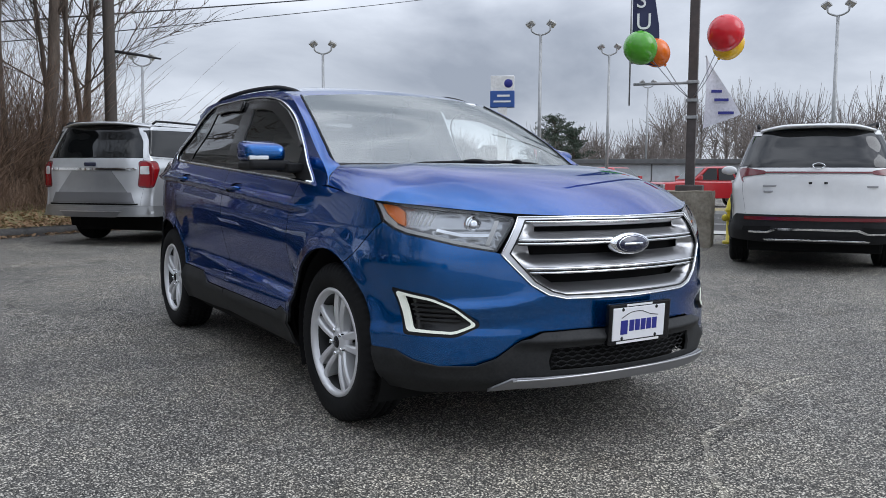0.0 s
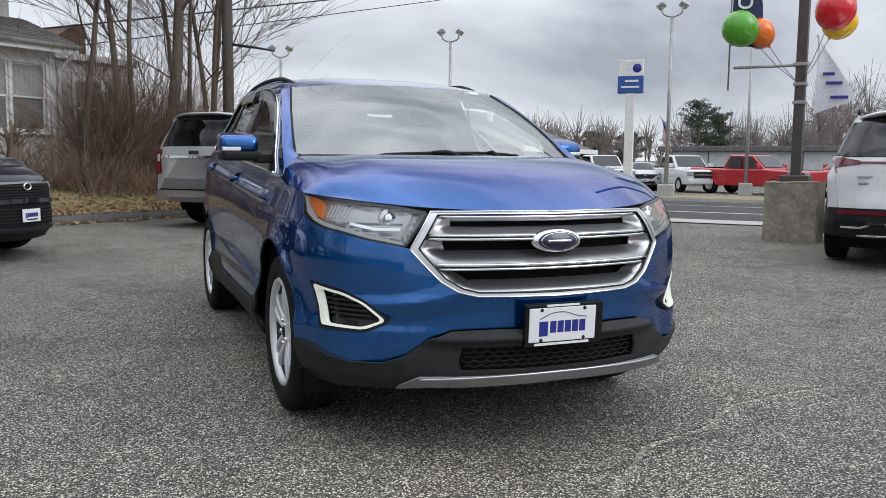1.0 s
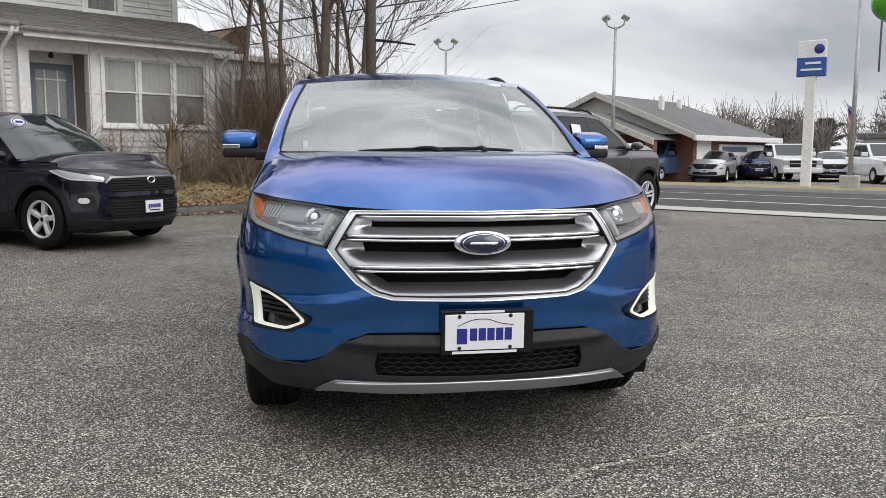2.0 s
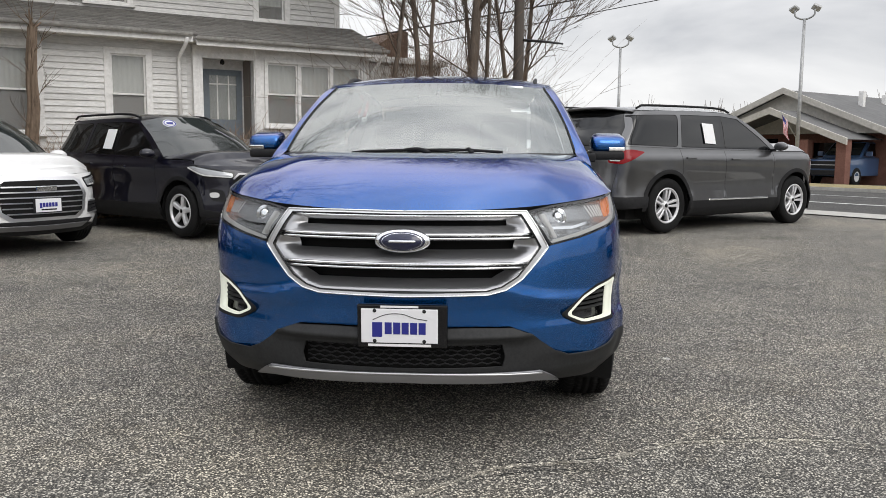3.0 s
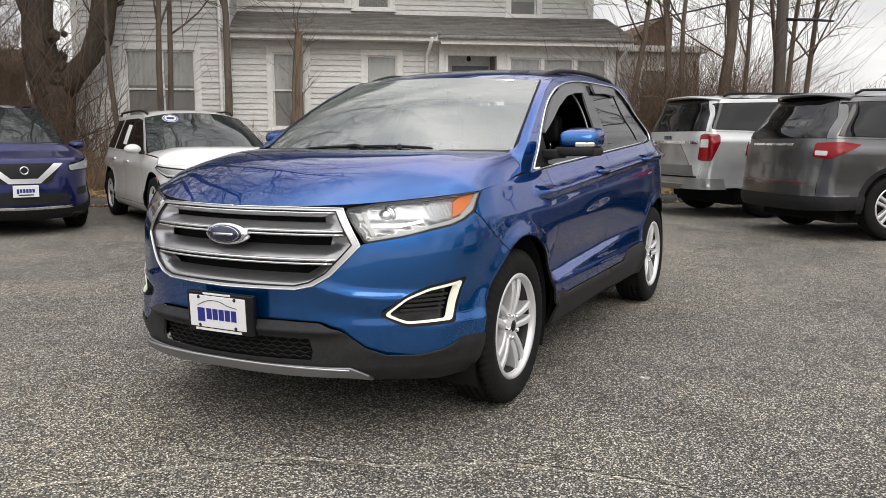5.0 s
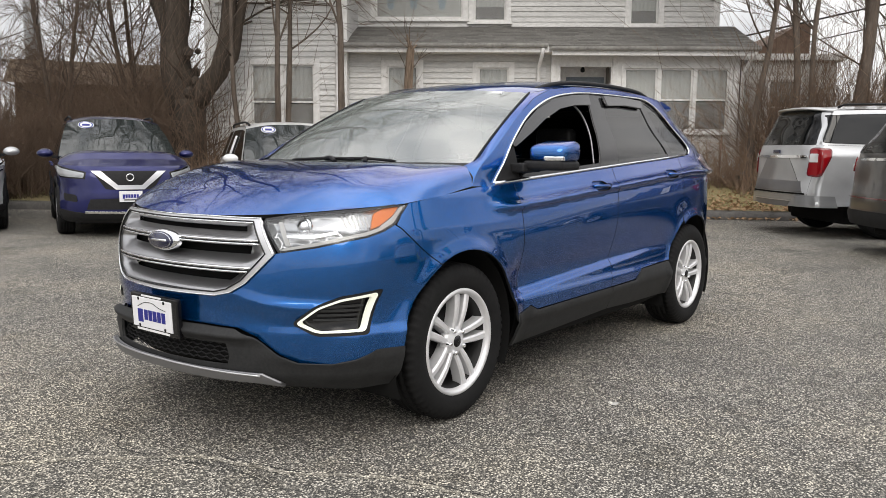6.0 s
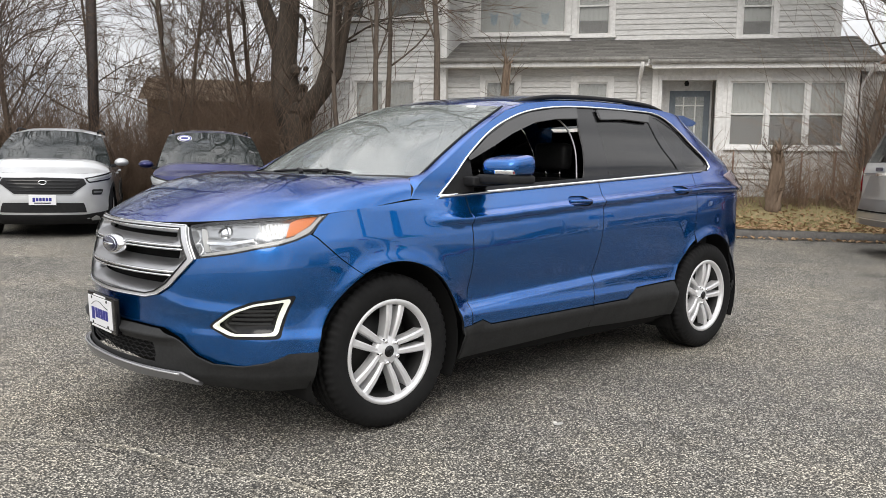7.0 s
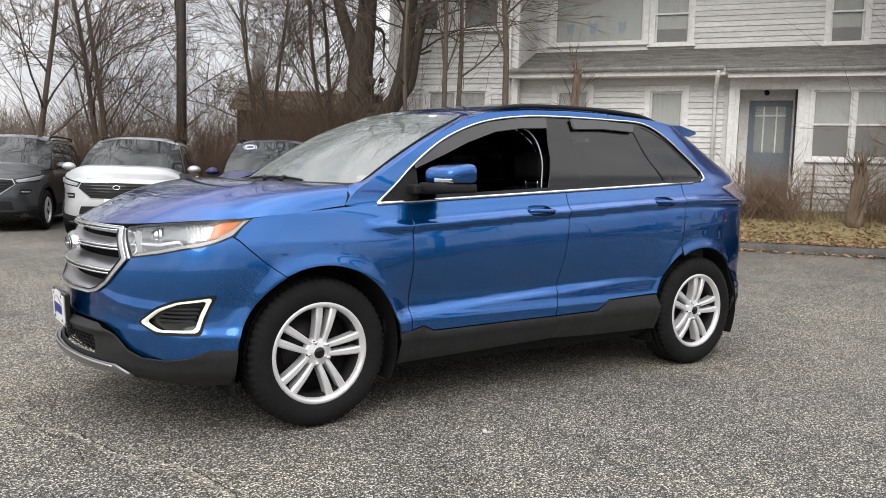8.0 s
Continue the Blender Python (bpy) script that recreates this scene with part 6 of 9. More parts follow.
def dark_suv_front(car, S, mid, both, w, xf):
    fy, fx = S.fy, S.fx
    mid("grille", [(0.0, 0.70), fy(0.58 * w, 0.68), fy(0.66 * w, 0.78), fy(0.56 * w, 0.865), (0.0, 0.875)], M_DEEP, out=0.004)
    mid("grille_lip", [(0.0, 0.872), fy(0.56 * w, 0.862), fy(0.63 * w, 0.80), fy(0.65 * w, 0.81), fy(0.57 * w, 0.885), (0.0, 0.895)], M_SATINDARK, out=0.014, h=0.04)
    slats(mid, S, w, 0.70, 0.86, 5, 0.60, 0.55, M_BLACK, 0.016, 0.009)
    mid("bumper_band", [(0.0, 0.645), fy(0.60 * w, 0.635), fy(0.66 * w, 0.665), fy(0.60 * w, 0.690), (0.0, 0.70)], P_BLACKNAVY, out=0.026, h=0.05)
    mid("lower_intake", [(0.0, 0.38), fy(0.58 * w, 0.38), fy(0.68 * w, 0.50), fy(0.56 * w, 0.63), (0.0, 0.64)], M_DEEP, out=0.006)
    slats(mid, S, w, 0.41, 0.60, 5, 0.55, 0.60, M_BLACK, 0.012, 0.008)
    mid("skid_strip", [(0.0, 0.30), fy(0.56 * w, 0.31), fy(0.62 * w, 0.36), (0.0, 0.35)], M_CLAD, out=0.022)
    lamp_pair(both, [fy(0.62 * w, 0.89), fy(0.64 * w, 0.81), fx(xf - 0.45, 0.83), fx(xf - 0.76, 0.965), fx(xf - 0.6, 0.985)])
    both("light_guide", [fy(0.66 * w, 0.835), fy(0.66 * w, 0.822), fx(xf - 0.45, 0.845), fx(xf - 0.70, 0.945), fx(xf - 0.70, 0.96), fx(xf - 0.45, 0.862)], M_LAMPWHITE, out=0.022, h=0.05)
    both("fog_bezel", soften([fy(0.74 * w, 0.50), fx(xf - 0.36, 0.52), fx(xf - 0.40, 0.68), fy(0.76 * w, 0.66)], 0.02), M_BLACK, out=0.008)
    both("fog_lamp", soften([fy(0.80 * w, 0.56), fy(0.88 * w, 0.56), fy(0.88 * w, 0.63), fy(0.80 * w, 0.63)], 0.03), M_LAMPWHITE, out=0.016)
    badge(car, S, 0.835, 0.07, 0.045)
    p = S.at(0, 0.50, 0.03)
    bars_plate(car, p[0], 0, p[2], 1)


def white_suv_front(car, S, mid, both, w, xf):
    fy, fx = S.fy, S.fx
    mid("grille_frame", [(0.0, 0.372), fy(0.42 * w, 0.372), fy(0.555 * w, 0.462), fy(0.60 * w, 0.66), fy(0.535 * w, 0.815), fy(0.455 * w, 0.858), (0.0, 0.862)], M_SATINBRIGHT, out=0.006)
    mid("grille", [(0.0, 0.408), fy(0.385 * w, 0.408), fy(0.495 * w, 0.48), fy(0.535 * w, 0.66), fy(0.475 * w, 0.79), fy(0.43 * w, 0.818), (0.0, 0.825)], M_DEEP, out=0.012)
    for z, k in ((0.455, 0.45), (0.515, 0.49), (0.575, 0.515), (0.635, 0.53), (0.695, 0.515), (0.755, 0.48)):
        mid("grille_bar", [(0.0, z - 0.007), fy(k * w, z - 0.007), fy(k * w, z + 0.007), (0.0, z + 0.007)], M_SATIN, out=0.024, rim=0.014, h=0.06)
    lamp_pair(both, [fy(0.60 * w, 0.835), fy(0.66 * w, 0.73), fx(xf - 0.42, 0.735), fx(xf - 0.70, 0.855), fx(xf - 0.62, 0.885)])
    both("light_guide", [fy(0.69 * w, 0.765), fy(0.69 * w, 0.750), fx(xf - 0.42, 0.755), fx(xf - 0.60, 0.835), fx(xf - 0.60, 0.85), fx(xf - 0.42, 0.775)], M_LAMPWHITE, out=0.02, h=0.05)
    both("side_intake", [fy(0.64 * w, 0.57), fy(0.60 * w, 0.42), fy(0.86 * w, 0.43), fx(xf - 0.42, 0.56)], M_BLACK, out=0.006, soft=0.02)
    both("intake_trim", [fy(0.60 * w, 0.425), fy(0.60 * w, 0.410), fy(0.86 * w, 0.42), fy(0.86 * w, 0.435)], M_SATINBRIGHT, out=0.014)
    both("intake_trim", [fy(0.635 * w, 0.575), fy(0.635 * w, 0.560), fx(xf - 0.42, 0.55), fx(xf - 0.42, 0.565)], M_SATINBRIGHT, out=0.014)
    for z in (0.47, 0.51):
        both("intake_bar", [fy(0.62 * w, z), fy(0.62 * w, z + 0.008), fy(0.86 * w, z + 0.014), fy(0.86 * w, z + 0.006)], M_GLOSSBLACK, out=0.014)
    mid("lower_lip", [(0.0, 0.26), fy(0.56 * w, 0.26), fy(0.70 * w, 0.36), (0.0, 0.365)], M_BLACK, out=0.010)
    mid("skirt_strip", [(0.0, 0.255), fy(0.52 * w, 0.26), fy(0.60 * w, 0.315), (0.0, 0.310)], M_SATINDARK, out=0.018)
    both("marker_lamp", [fx(xf - 0.66, 0.70), fx(xf - 0.76, 0.70), fx(xf - 0.76, 0.73), fx(xf - 0.66, 0.73)], M_AMBER, out=0.004)
    part("badge", rbox(-0.008, 0.008, -0.125, 0.125, -0.028, 0.028, 0.007), M_CHROME, car, m=Matrix.Translation(S.at(0, 0.735, 0.04)))
    p = S.at(0, 0.545, 0.04)
    part("plate_backing", rbox(-0.012, 0.002, -0.17, 0.17, -0.085, 0.085, 0.006), M_BLACK, car, m=Matrix.Translation((p[0] - 0.012, 0, p[2])))
    bars_plate(car, p[0], 0, p[2], 1)


def deep_blue_suv_front(car, S, mid, both, w, xf):
    fy, fx = S.fy, S.fx
    mid("grille", [(0.0, 0.66), fy(0.34 * w, 0.68), fy(0.52 * w, 0.93), (0.0, 0.93)], M_BLACK, out=0.006)
    mid("grille_vee", [(0.0, 0.675), fy(0.20 * w, 0.675), fy(0.53 * w, 0.93), fy(0.40 * w, 0.93), fy(0.17 * w, 0.735), (0.0, 0.735)], M_SATINBRIGHT, out=0.014, h=0.03)
    lamp_pair(both, [fy(0.60 * w, 0.91), fy(0.62 * w, 0.82), fx(xf - 0.45, 0.84), fx(xf - 0.75, 1.0), fx(xf - 0.62, 1.01)])
    mid("lower_intake", [(0.0, 0.40), fy(0.60 * w, 0.40), fy(0.55 * w, 0.54), (0.0, 0.56)], M_BLACK, out=0.008)
    mid("skirt_strip", [(0.0, 0.335), fy(0.62 * w, 0.345), fy(0.62 * w, 0.375), (0.0, 0.365)], M_CHROME, out=0.016)
    both("fog_bezel", [fy(0.72 * w, 0.50), fx(xf - 0.38, 0.52), fx(xf - 0.42, 0.62), fy(0.74 * w, 0.60)], M_BLACK, out=0.008, soft=0.02)
    badge(car, S, 0.84, 0.055, 0.055)
    p = S.at(0, 0.58, 0.03)
    bars_plate(car, p[0], 0, p[2], 1)


def mesh_grille_front(car, S, mid, both, w, xf):
    fy, fx = S.fy, S.fx
    mid("grille_frame", [(0.0, 0.625), fy(0.42 * w, 0.63), fy(0.64 * w, 0.80), fy(0.60 * w, 0.89), (0.0, 0.905)], M_SATIN, out=0.005, soft=0.01)
    mid("grille", [(0.0, 0.645), fy(0.41 * w, 0.65), fy(0.62 * w, 0.80), fy(0.58 * w, 0.88), (0.0, 0.893)], M_BLACK, out=0.012, soft=0.01)
    slats(mid, S, w, 0.68, 0.87, 4, 0.45, 0.53, M_GLOSSBLACK, 0.02)
    lamp_pair(both, [fy(0.60 * w, 0.885), fy(0.66 * w, 0.82), fx(xf - 0.5, 0.87), fx(xf - 0.72, 0.98), fx(xf - 0.55, 0.97)])
    both("day_lamp", [fy(0.70 * w, 0.64), fx(xf - 0.32, 0.64), fx(xf - 0.36, 0.72), fy(0.70 * w, 0.72)], M_BLACK, out=0.008, soft=0.015)
    both("day_strip", [fy(0.72 * w, 0.67), fx(xf - 0.32, 0.67), fx(xf - 0.33, 0.69), fy(0.72 * w, 0.69)], M_LAMPIN, out=0.014)
    mid("lower_intake", [(0.0, 0.38), fy(0.62 * w, 0.38), fy(0.58 * w, 0.52), (0.0, 0.53)], M_BLACK, out=0.008)
    badge(car, S, 0.82, 0.06, 0.035)
    p = S.at(0, 0.57, 0.03)
    bars_plate(car, p[0], 0, p[2], 1, 0.36, 0.15)


def gunmetal_suv_rear(car, S, aft, both, w, xr):
    fr, fx = S.fr, S.fx
    both("tail_lamp", soften([fx(xr + 0.62, 1.13), fx(xr + 0.40, 1.16), fr(0.72 * w, 1.15), fr(0.72 * w, 0.98), fx(xr + 0.24, 0.96), fx(xr + 0.40, 1.04)], 0.02), M_REDLENS, out=0.012, label="red tail lamp")
    both("reverse_lamp", soften([fr(0.86 * w, 1.055), fr(0.745 * w, 1.06), fr(0.75 * w, 1.005), fr(0.86 * w, 1.0)], 0.008), M_LAMPWHITE, out=0.02)
    aft("tail_strip", [fr(0.42 * w, 1.115), (S.end, 1.115), (S.end, 1.145), fr(0.42 * w, 1.145)], M_CHROME, out=0.02)
    aft("plate_recess", [fr(0.42 * w, 0.80), (S.end, 0.80), (S.end, 1.09), fr(0.36 * w, 1.09)], P_GUN, out=-0.02)
    aft("reflector_strip", [fr(0.70 * w, 0.668), (S.end, 0.668), (S.end, 0.678), fr(0.70 * w, 0.678)], M_REDDARK, out=0.014)
    both("sill_chrome", [fx(0.75, 0.435), fx(-0.65, 0.435), fx(-0.65, 0.46), fx(0.75, 0.46)], M_CHROME, out=0.02)


def boxy_suv_rear(car, S, aft, both, w, xr):
    fr, fx = S.fr, S.fx
    lamp = soften([fx(xr + 0.36, 1.25), fr(0.80 * w, 1.265), fr(0.76 * w, 1.24), fr(0.76 * w, 0.89), fr(0.90 * w, 0.87), fx(xr + 0.22, 0.90), fx(xr + 0.33, 1.14)], 0.02)
    both("tail_lamp", shrink(lamp, -0.012), M_REDDARK, out=0.010, label="red tail lamp with a dark edge")
    both("lamp_lens", shrink(lamp, 0.012), M_REDLENS, out=0.018, h=0.05)
    both("reverse_lamp", soften([fr(0.90 * w, 1.19), fr(0.785 * w, 1.19), fr(0.785 * w, 1.07), fr(0.90 * w, 1.07)], 0.01), M_LAMPWHITE, out=0.026)
    aft("tail_strip", [fr(0.74 * w, 1.125), (S.end, 1.125), (S.end, 1.165), fr(0.74 * w, 1.165)], M_CHROME, out=0.02)
    # the recess's shade is put into its paint
    aft("plate_recess", [fr(0.60 * w, 0.80), (S.end, 0.80), (S.end, 1.12), fr(0.34 * w, 1.12)], P_SILVERSHADE, out=0.006, h=0.05)
    aft("lower_gate", [fr(0.72 * w, 0.64), (S.end, 0.64), (S.end, 0.80), fr(0.66 * w, 0.80)], M_SATINDARK, out=0.006, h=0.05)
    aft("gate_seam", [fr(0.76 * w, 0.612), (S.end, 0.612), (S.end, 0.636), fr(0.76 * w, 0.636)], M_DEEP, out=0.010)
    aft("bumper_cover", [fx(xr + 0.46, 0.44), fx(xr + 0.42, 0.60), fr(0.80 * w, 0.605), (S.end, 0.605), (S.end, 0.44), fr(0.7 * w, 0.44)], P_SILVERSHADE, out=0.022)
    aft("skid_strip", [fr(0.44 * w, 0.43), (S.end, 0.43), (S.end, 0.51), fr(0.52 * w, 0.51)], M_SATINDARK, out=0.030)
    aft("skid_edge", [fr(0.52 * w, 0.51), (S.end, 0.51), (S.end, 0.522), fr(0.54 * w, 0.522)], M_SATINBRIGHT, out=0.032)
    part("badge", rbox(-0.01, 0.01, -0.10, 0.10, -0.028, 0.028, 0.012), M_BADGE, car, m=Matrix.Translation(S.at(S.end, 1.215, 0.012)))


def white_suv_rear(car, S, aft, both, w, xr):
    fr, fx = S.fr, S.fx
    both("tail_lamp", soften([fx(xr + 0.42, 1.16), fr(0.80 * w, 1.185), fr(0.58 * w, 1.145), fr(0.58 * w, 1.11), fr(0.85 * w, 1.075), fx(xr + 0.22, 1.0), fx(xr + 0.30, 1.06)], 0.02), M_REDDARK, out=0.012, label="red tail lamp")
    aft("tail_strip", [fr(0.58 * w, 1.118), (S.end, 1.118), (S.end, 1.136), fr(0.58 * w, 1.136)], M_REDDARK, out=0.014)
    aft("reflector_strip", [fr(0.80 * w, 0.575), (S.end, 0.575), (S.end, 0.615), fr(0.80 * w, 0.615)], M_REDDARK, out=0.02)
    aft("bumper_upper", [fx(-1.79, 0.46), fr(0.90 * w, 0.64), (S.end, 0.64), (S.end, 0.40), fr(0.6 * w, 0.40)], M_BLACK, out=0.012)
    aft("skid_strip", [fr(0.74 * w, 0.425), fr(0.54 * w, 0.425), fr(0.44 * w, 0.462), (S.end, 0.466), (S.end, 0.488), fr(0.46 * w, 0.486), fr(0.55 * w, 0.445), fr(0.74 * w, 0.445)], M_CHROME, out=0.028, h=0.05)
    aft("skid_lower", [fr(0.56 * w, 0.338), (S.end, 0.345), (S.end, 0.358), fr(0.58 * w, 0.353)], M_CHROME, out=0.028)
    both("exhaust_trim", [fr(0.52 * w, 0.45), fr(0.50 * w, 0.51), fr(0.80 * w, 0.50), fr(0.82 * w, 0.45)], M_DEEP, out=0.024)
    p = S.at(S.end, 1.20, 0.02)
    bm = bmesh.new()
    lathe(bm, [(0.75, 0.0), (0.8, -0.3), (0.95, -0.3), (1.0, 0.0)], 24, "X")
    for v in bm.verts:
        v.co = Vector((v.co.x * 0.03, v.co.y * 0.07, v.co.z * 0.036))
    part("badge", bm, M_CHROME, car, m=Matrix.Translation(p))
    for y in (0.08, -0.08):
        q = S.at(S.end, 1.0, 0.02)
        part("plate_screw", rbox(-0.005, 0.005, y - 0.018, y + 0.018, -0.012, 0.012, 0.003), M_BLACK, car, m=Matrix.Translation((q[0], 0, 1.005)))
    for y, ww, z in ((0.52, 0.10, 0.905), (0.50, 0.16, 0.97), (-0.55, 0.13, 0.965)):
        q = S.at(*fr(abs(y), z), out=0.006)
        part("letter_bar", rbox(-0.004, 0.004, y - ww / 2, y + ww / 2, z - 0.012, z + 0.012, 0.003), M_SATIN, car, m=Matrix.Translation((q[0], 0, 0)))


def on_lot(x, y, heading, nose=0.0, size=1.0):
    """A place on the lot; a car of another size keeps its nose, which lies that far ahead, where it is."""
    a, k = radians(heading), nose * (1 - size)
    x, y = x + k * math.cos(a), y + k * math.sin(a)
    return pose(x, y, ground_z(x, y), 0, 0, heading) @ Matrix.Diagonal((size, size, size, 1))


DARK_SUV = parked_suv("black-navy compact SUV with black cladding, parked nose outwards", P_BLACKNAVY, on_lot(-6.04, -4.38, 57, 2.27, 0.94), 2.27, -2.33, 0.925, 1.345, 0.36, 1.70, 0.97, (1.06, 1.14), tail_in=0.42, front=dark_suv_front, paper=(-0.34, 1.19))
sticker(DARK_SUV, 0.44, -0.42, 1.535, 30)
WHITE_SUV = parked_suv("white compact SUV with chrome-framed grille, parked nose outwards", P_WHITE, on_lot(-4.03, -6.45, 60, 2.29, 0.95), 2.29, -2.37, 0.945, 1.41, 0.365, 1.65, 0.885, (1.02, 1.10), tail_in=0.46, clad=False, front=white_suv_front, paper=(-0.32, 1.15))
sticker(WHITE_SUV, 0.46, -0.42, 1.50, 30)
DEEP_BLUE_SUV = parked_suv("deep blue compact SUV with chrome vee grille, parked nose outwards", P_NAVY, on_lot(-2.37, -8.6, 65, 2.31, 0.94), 2.31, -2.37, 0.92, 1.353, 0.36, 1.73, 0.99, (1.08, 1.17), tail_in=0.42, front=deep_blue_suv_front)
sticker(DEEP_BLUE_SUV, 0.44, -0.42, 1.56, 30)
SILVER_SUV = parked_suv("silver compact SUV with dark mesh grille, parked nose outwards", P_SILVER, on_lot(-0.6, -10.5, 67, 2.22, 0.98), 2.22, -2.26, 0.925, 1.335, 0.35, 1.66, 0.95, (1.05, 1.14), tail_in=0.44, front=mesh_grille_front)
GREY_SUV = parked_suv("dark grey compact SUV with dark mesh grille, parked nose outwards", P_GREY, on_lot(1.15, -12.4, 67, 2.22, 0.98), 2.22, -2.26, 0.925, 1.335, 0.35, 1.66, 0.95, (1.05, 1.14), tail_in=0.44, front=mesh_grille_front)
GUNMETAL_SUV = parked_suv("gunmetal three-row SUV with red tail lamps, parked nose to the road", P_GUN, on_lot(-7.69, 3.35, 128), 2.46, -2.58, 0.985, 1.512, 0.385, 1.775, 1.10, (1.15, 1.20), tail_in=0.45, boxy=0.4, clad=True, paired=True, rear=gunmetal_suv_rear, dark_corner=True, rear_low=0.34, paper=(-0.46, 1.25))
BOXY_SUV = parked_suv("large boxy silver SUV with red tail lamps", P_SILVER, on_lot(-10.1, 1.65, 132), 2.55, -2.78, 1.005, 1.556, 0.41, 1.88, 1.15, (1.26, 1.31), tail_in=0.30, boxy=1.0, clad=False, paired=True, rear=boxy_suv_rear, dark_corner=True, rear_low=0.44, wheel_mat=M_ALLOYDARK)
PEARL_SUV = parked_suv("white mid-size SUV with slim dark red tail lamps", P_WHITE, on_lot(-2.04, 7.94, 126.3), 2.33, -2.45, 0.95, 1.383, 0.37, 1.71, 1.0, (1.10, 1.18), tail_in=0.42, rear=white_suv_rear, rear_low=0.32)


# ---- the white clapboard house behind the lot ----
HM = pose(0, 0, 0, 0, 0, 124.5)


def minus(spans, lo, hi):
    out = []
    for a, b in spans:
        if hi <= a or lo >= b:
            out.append((a, b))
        else:
            if lo - a > 0.02:
                out.append((a, lo))
            if b - hi > 0.02:
                out.append((hi, b))
    return out


BOARD_MESHES = {}


def clapboards(wall, u0, u1, z0, z1, y, openings, material, step=0.115, name="clapboard", seed=1):
    """Lapped boards on a wall that looks to -y, broken round its openings (u0, u1, z0, z1)."""
    rng = random.Random(seed)
    n = int((z1 - z0) / step)
    for k in range(n):
        za, zb = z0 + k * step, z0 + (k + 1) * step + 0.012
        spans = [(u0, u1)]
        for a, b, c, d in openings:
            if c < zb - 0.02 and d > za + 0.02:
                spans = minus(spans, a, b)
        for a, b in spans:
            tilt = rng.uniform(-0.003, 0.003)
            bm = bmesh.new()
            sec = [(y - 0.034 + tilt, za), (y - 0.004, zb), (y + 0.004, zb), (y + 0.004, za)]
            l, r = [bm.verts.new((a, q, z)) for q, z in sec], [bm.verts.new((b, q, z)) for q, z in sec]
            for i in range(4):
                bm.faces.new((l[i], l[(i + 1) % 4], r[(i + 1) % 4], r[i]))
            bm.faces.new(l[::-1])
            bm.faces.new(r)
            bmesh.ops.recalc_face_normals(bm, faces=bm.faces[:])
            part(name, bm, material, wall)


def wall_with_openings(u0, u1, z0, z1, y, thick, openings):
    """A wall slab looking to -y with holes through it."""
    bm = bmesh.new()
    us = sorted({u0, u1, *[v for o in openings for v in o[:2]]})
    zs = sorted({z0, z1, *[v for o in openings for v in o[2:]]})
    for a, b in zip(us, us[1:]):
        for c, d in zip(zs, zs[1:]):
            mu, mz = (a + b) / 2, (c + d) / 2
            if not any(o[0] < mu < o[1] and o[2] < mz < o[3] for o in openings):
                box(bm, a, b, y, y + thick, c, d)
    bmesh.ops.remove_doubles(bm, verts=bm.verts[:], dist=1e-5)
    return bm


def sash_window(house, u0, u1, z0, z1, y, casing=0.10, panes=1, curtain=0.55, fixed=False):
    """A wooden sash window in an opening: casing, sill, two sashes, panes, a curtain and a dim room."""
    win = part("window", wall_with_openings(u0 - casing, u1 + casing, z0 - 0.04, z1 + casing, y - 0.045, 0.05, [(u0, u1, z0, z1)]), M_TRIM, house)
    part("sill", rbox(u0 - casing - 0.03, u1 + casing + 0.03, y - 0.10, y + 0.01, z0 - 0.085, z0 - 0.035, 0.008), M_TRIM, win)
    zm = (z0 + z1) / 2
    f = 0.035
    wd = (u1 - u0 - 0.06 * (panes - 1)) / panes
    for k in range(panes):
        a = u0 + k * (wd + 0.06)
        b = a + wd
        if k:
            part("mullion", rbox(a - 0.06, a, y - 0.03, y + 0.05, z0, z1, 0.006), M_TRIM, win)
        for c, d, yy in ((z0, z1, y + 0.03),) if fixed else ((z0, zm + 0.02, y + 0.045), (zm - 0.02, z1, y + 0.010)):
            part("sash", wall_with_openings(a, b, c, d, yy, 0.03, [(a + f, b - f, c + f, d - f)]), M_TRIM, win)
            bm = bmesh.new()
            box(bm, a + f, b - f, yy + 0.012, yy + 0.017, c + f, d - f)
            pane = part("pane", bm, M_HOUSEGLASS, win)
            pane.visible_shadow = False
        # the curtain hangs in folds behind the upper part
        n = 26
        bm = bmesh.new()
        zc = z1 - (z1 - z0) * curtain
        rows = [[bm.verts.new((a + (b - a) * i / n, y + 0.092 + 0.010 * math.sin(i * 1.7 + k), z)) for i in range(n + 1)] for z in (zc, z1)]
        for i in range(n):
            bm.faces.new((rows[0][i], rows[0][i + 1], rows[1][i + 1], rows[1][i])).smooth = True
        part("curtain", bm, M_CURTAIN, win)
    bm = bmesh.new()
    box(bm, u0 - 0.3, u1 + 0.3, y + 0.20, y + 1.4, z0 - 0.3, z1 + 0.2)
    bmesh.ops.delete(bm, geom=[q for q in bm.faces if abs(q.calc_center_median().y - (y + 0.20)) < 0.01], context="FACES")
    part("room", bm, M_ROOMDARK, win)
    return win


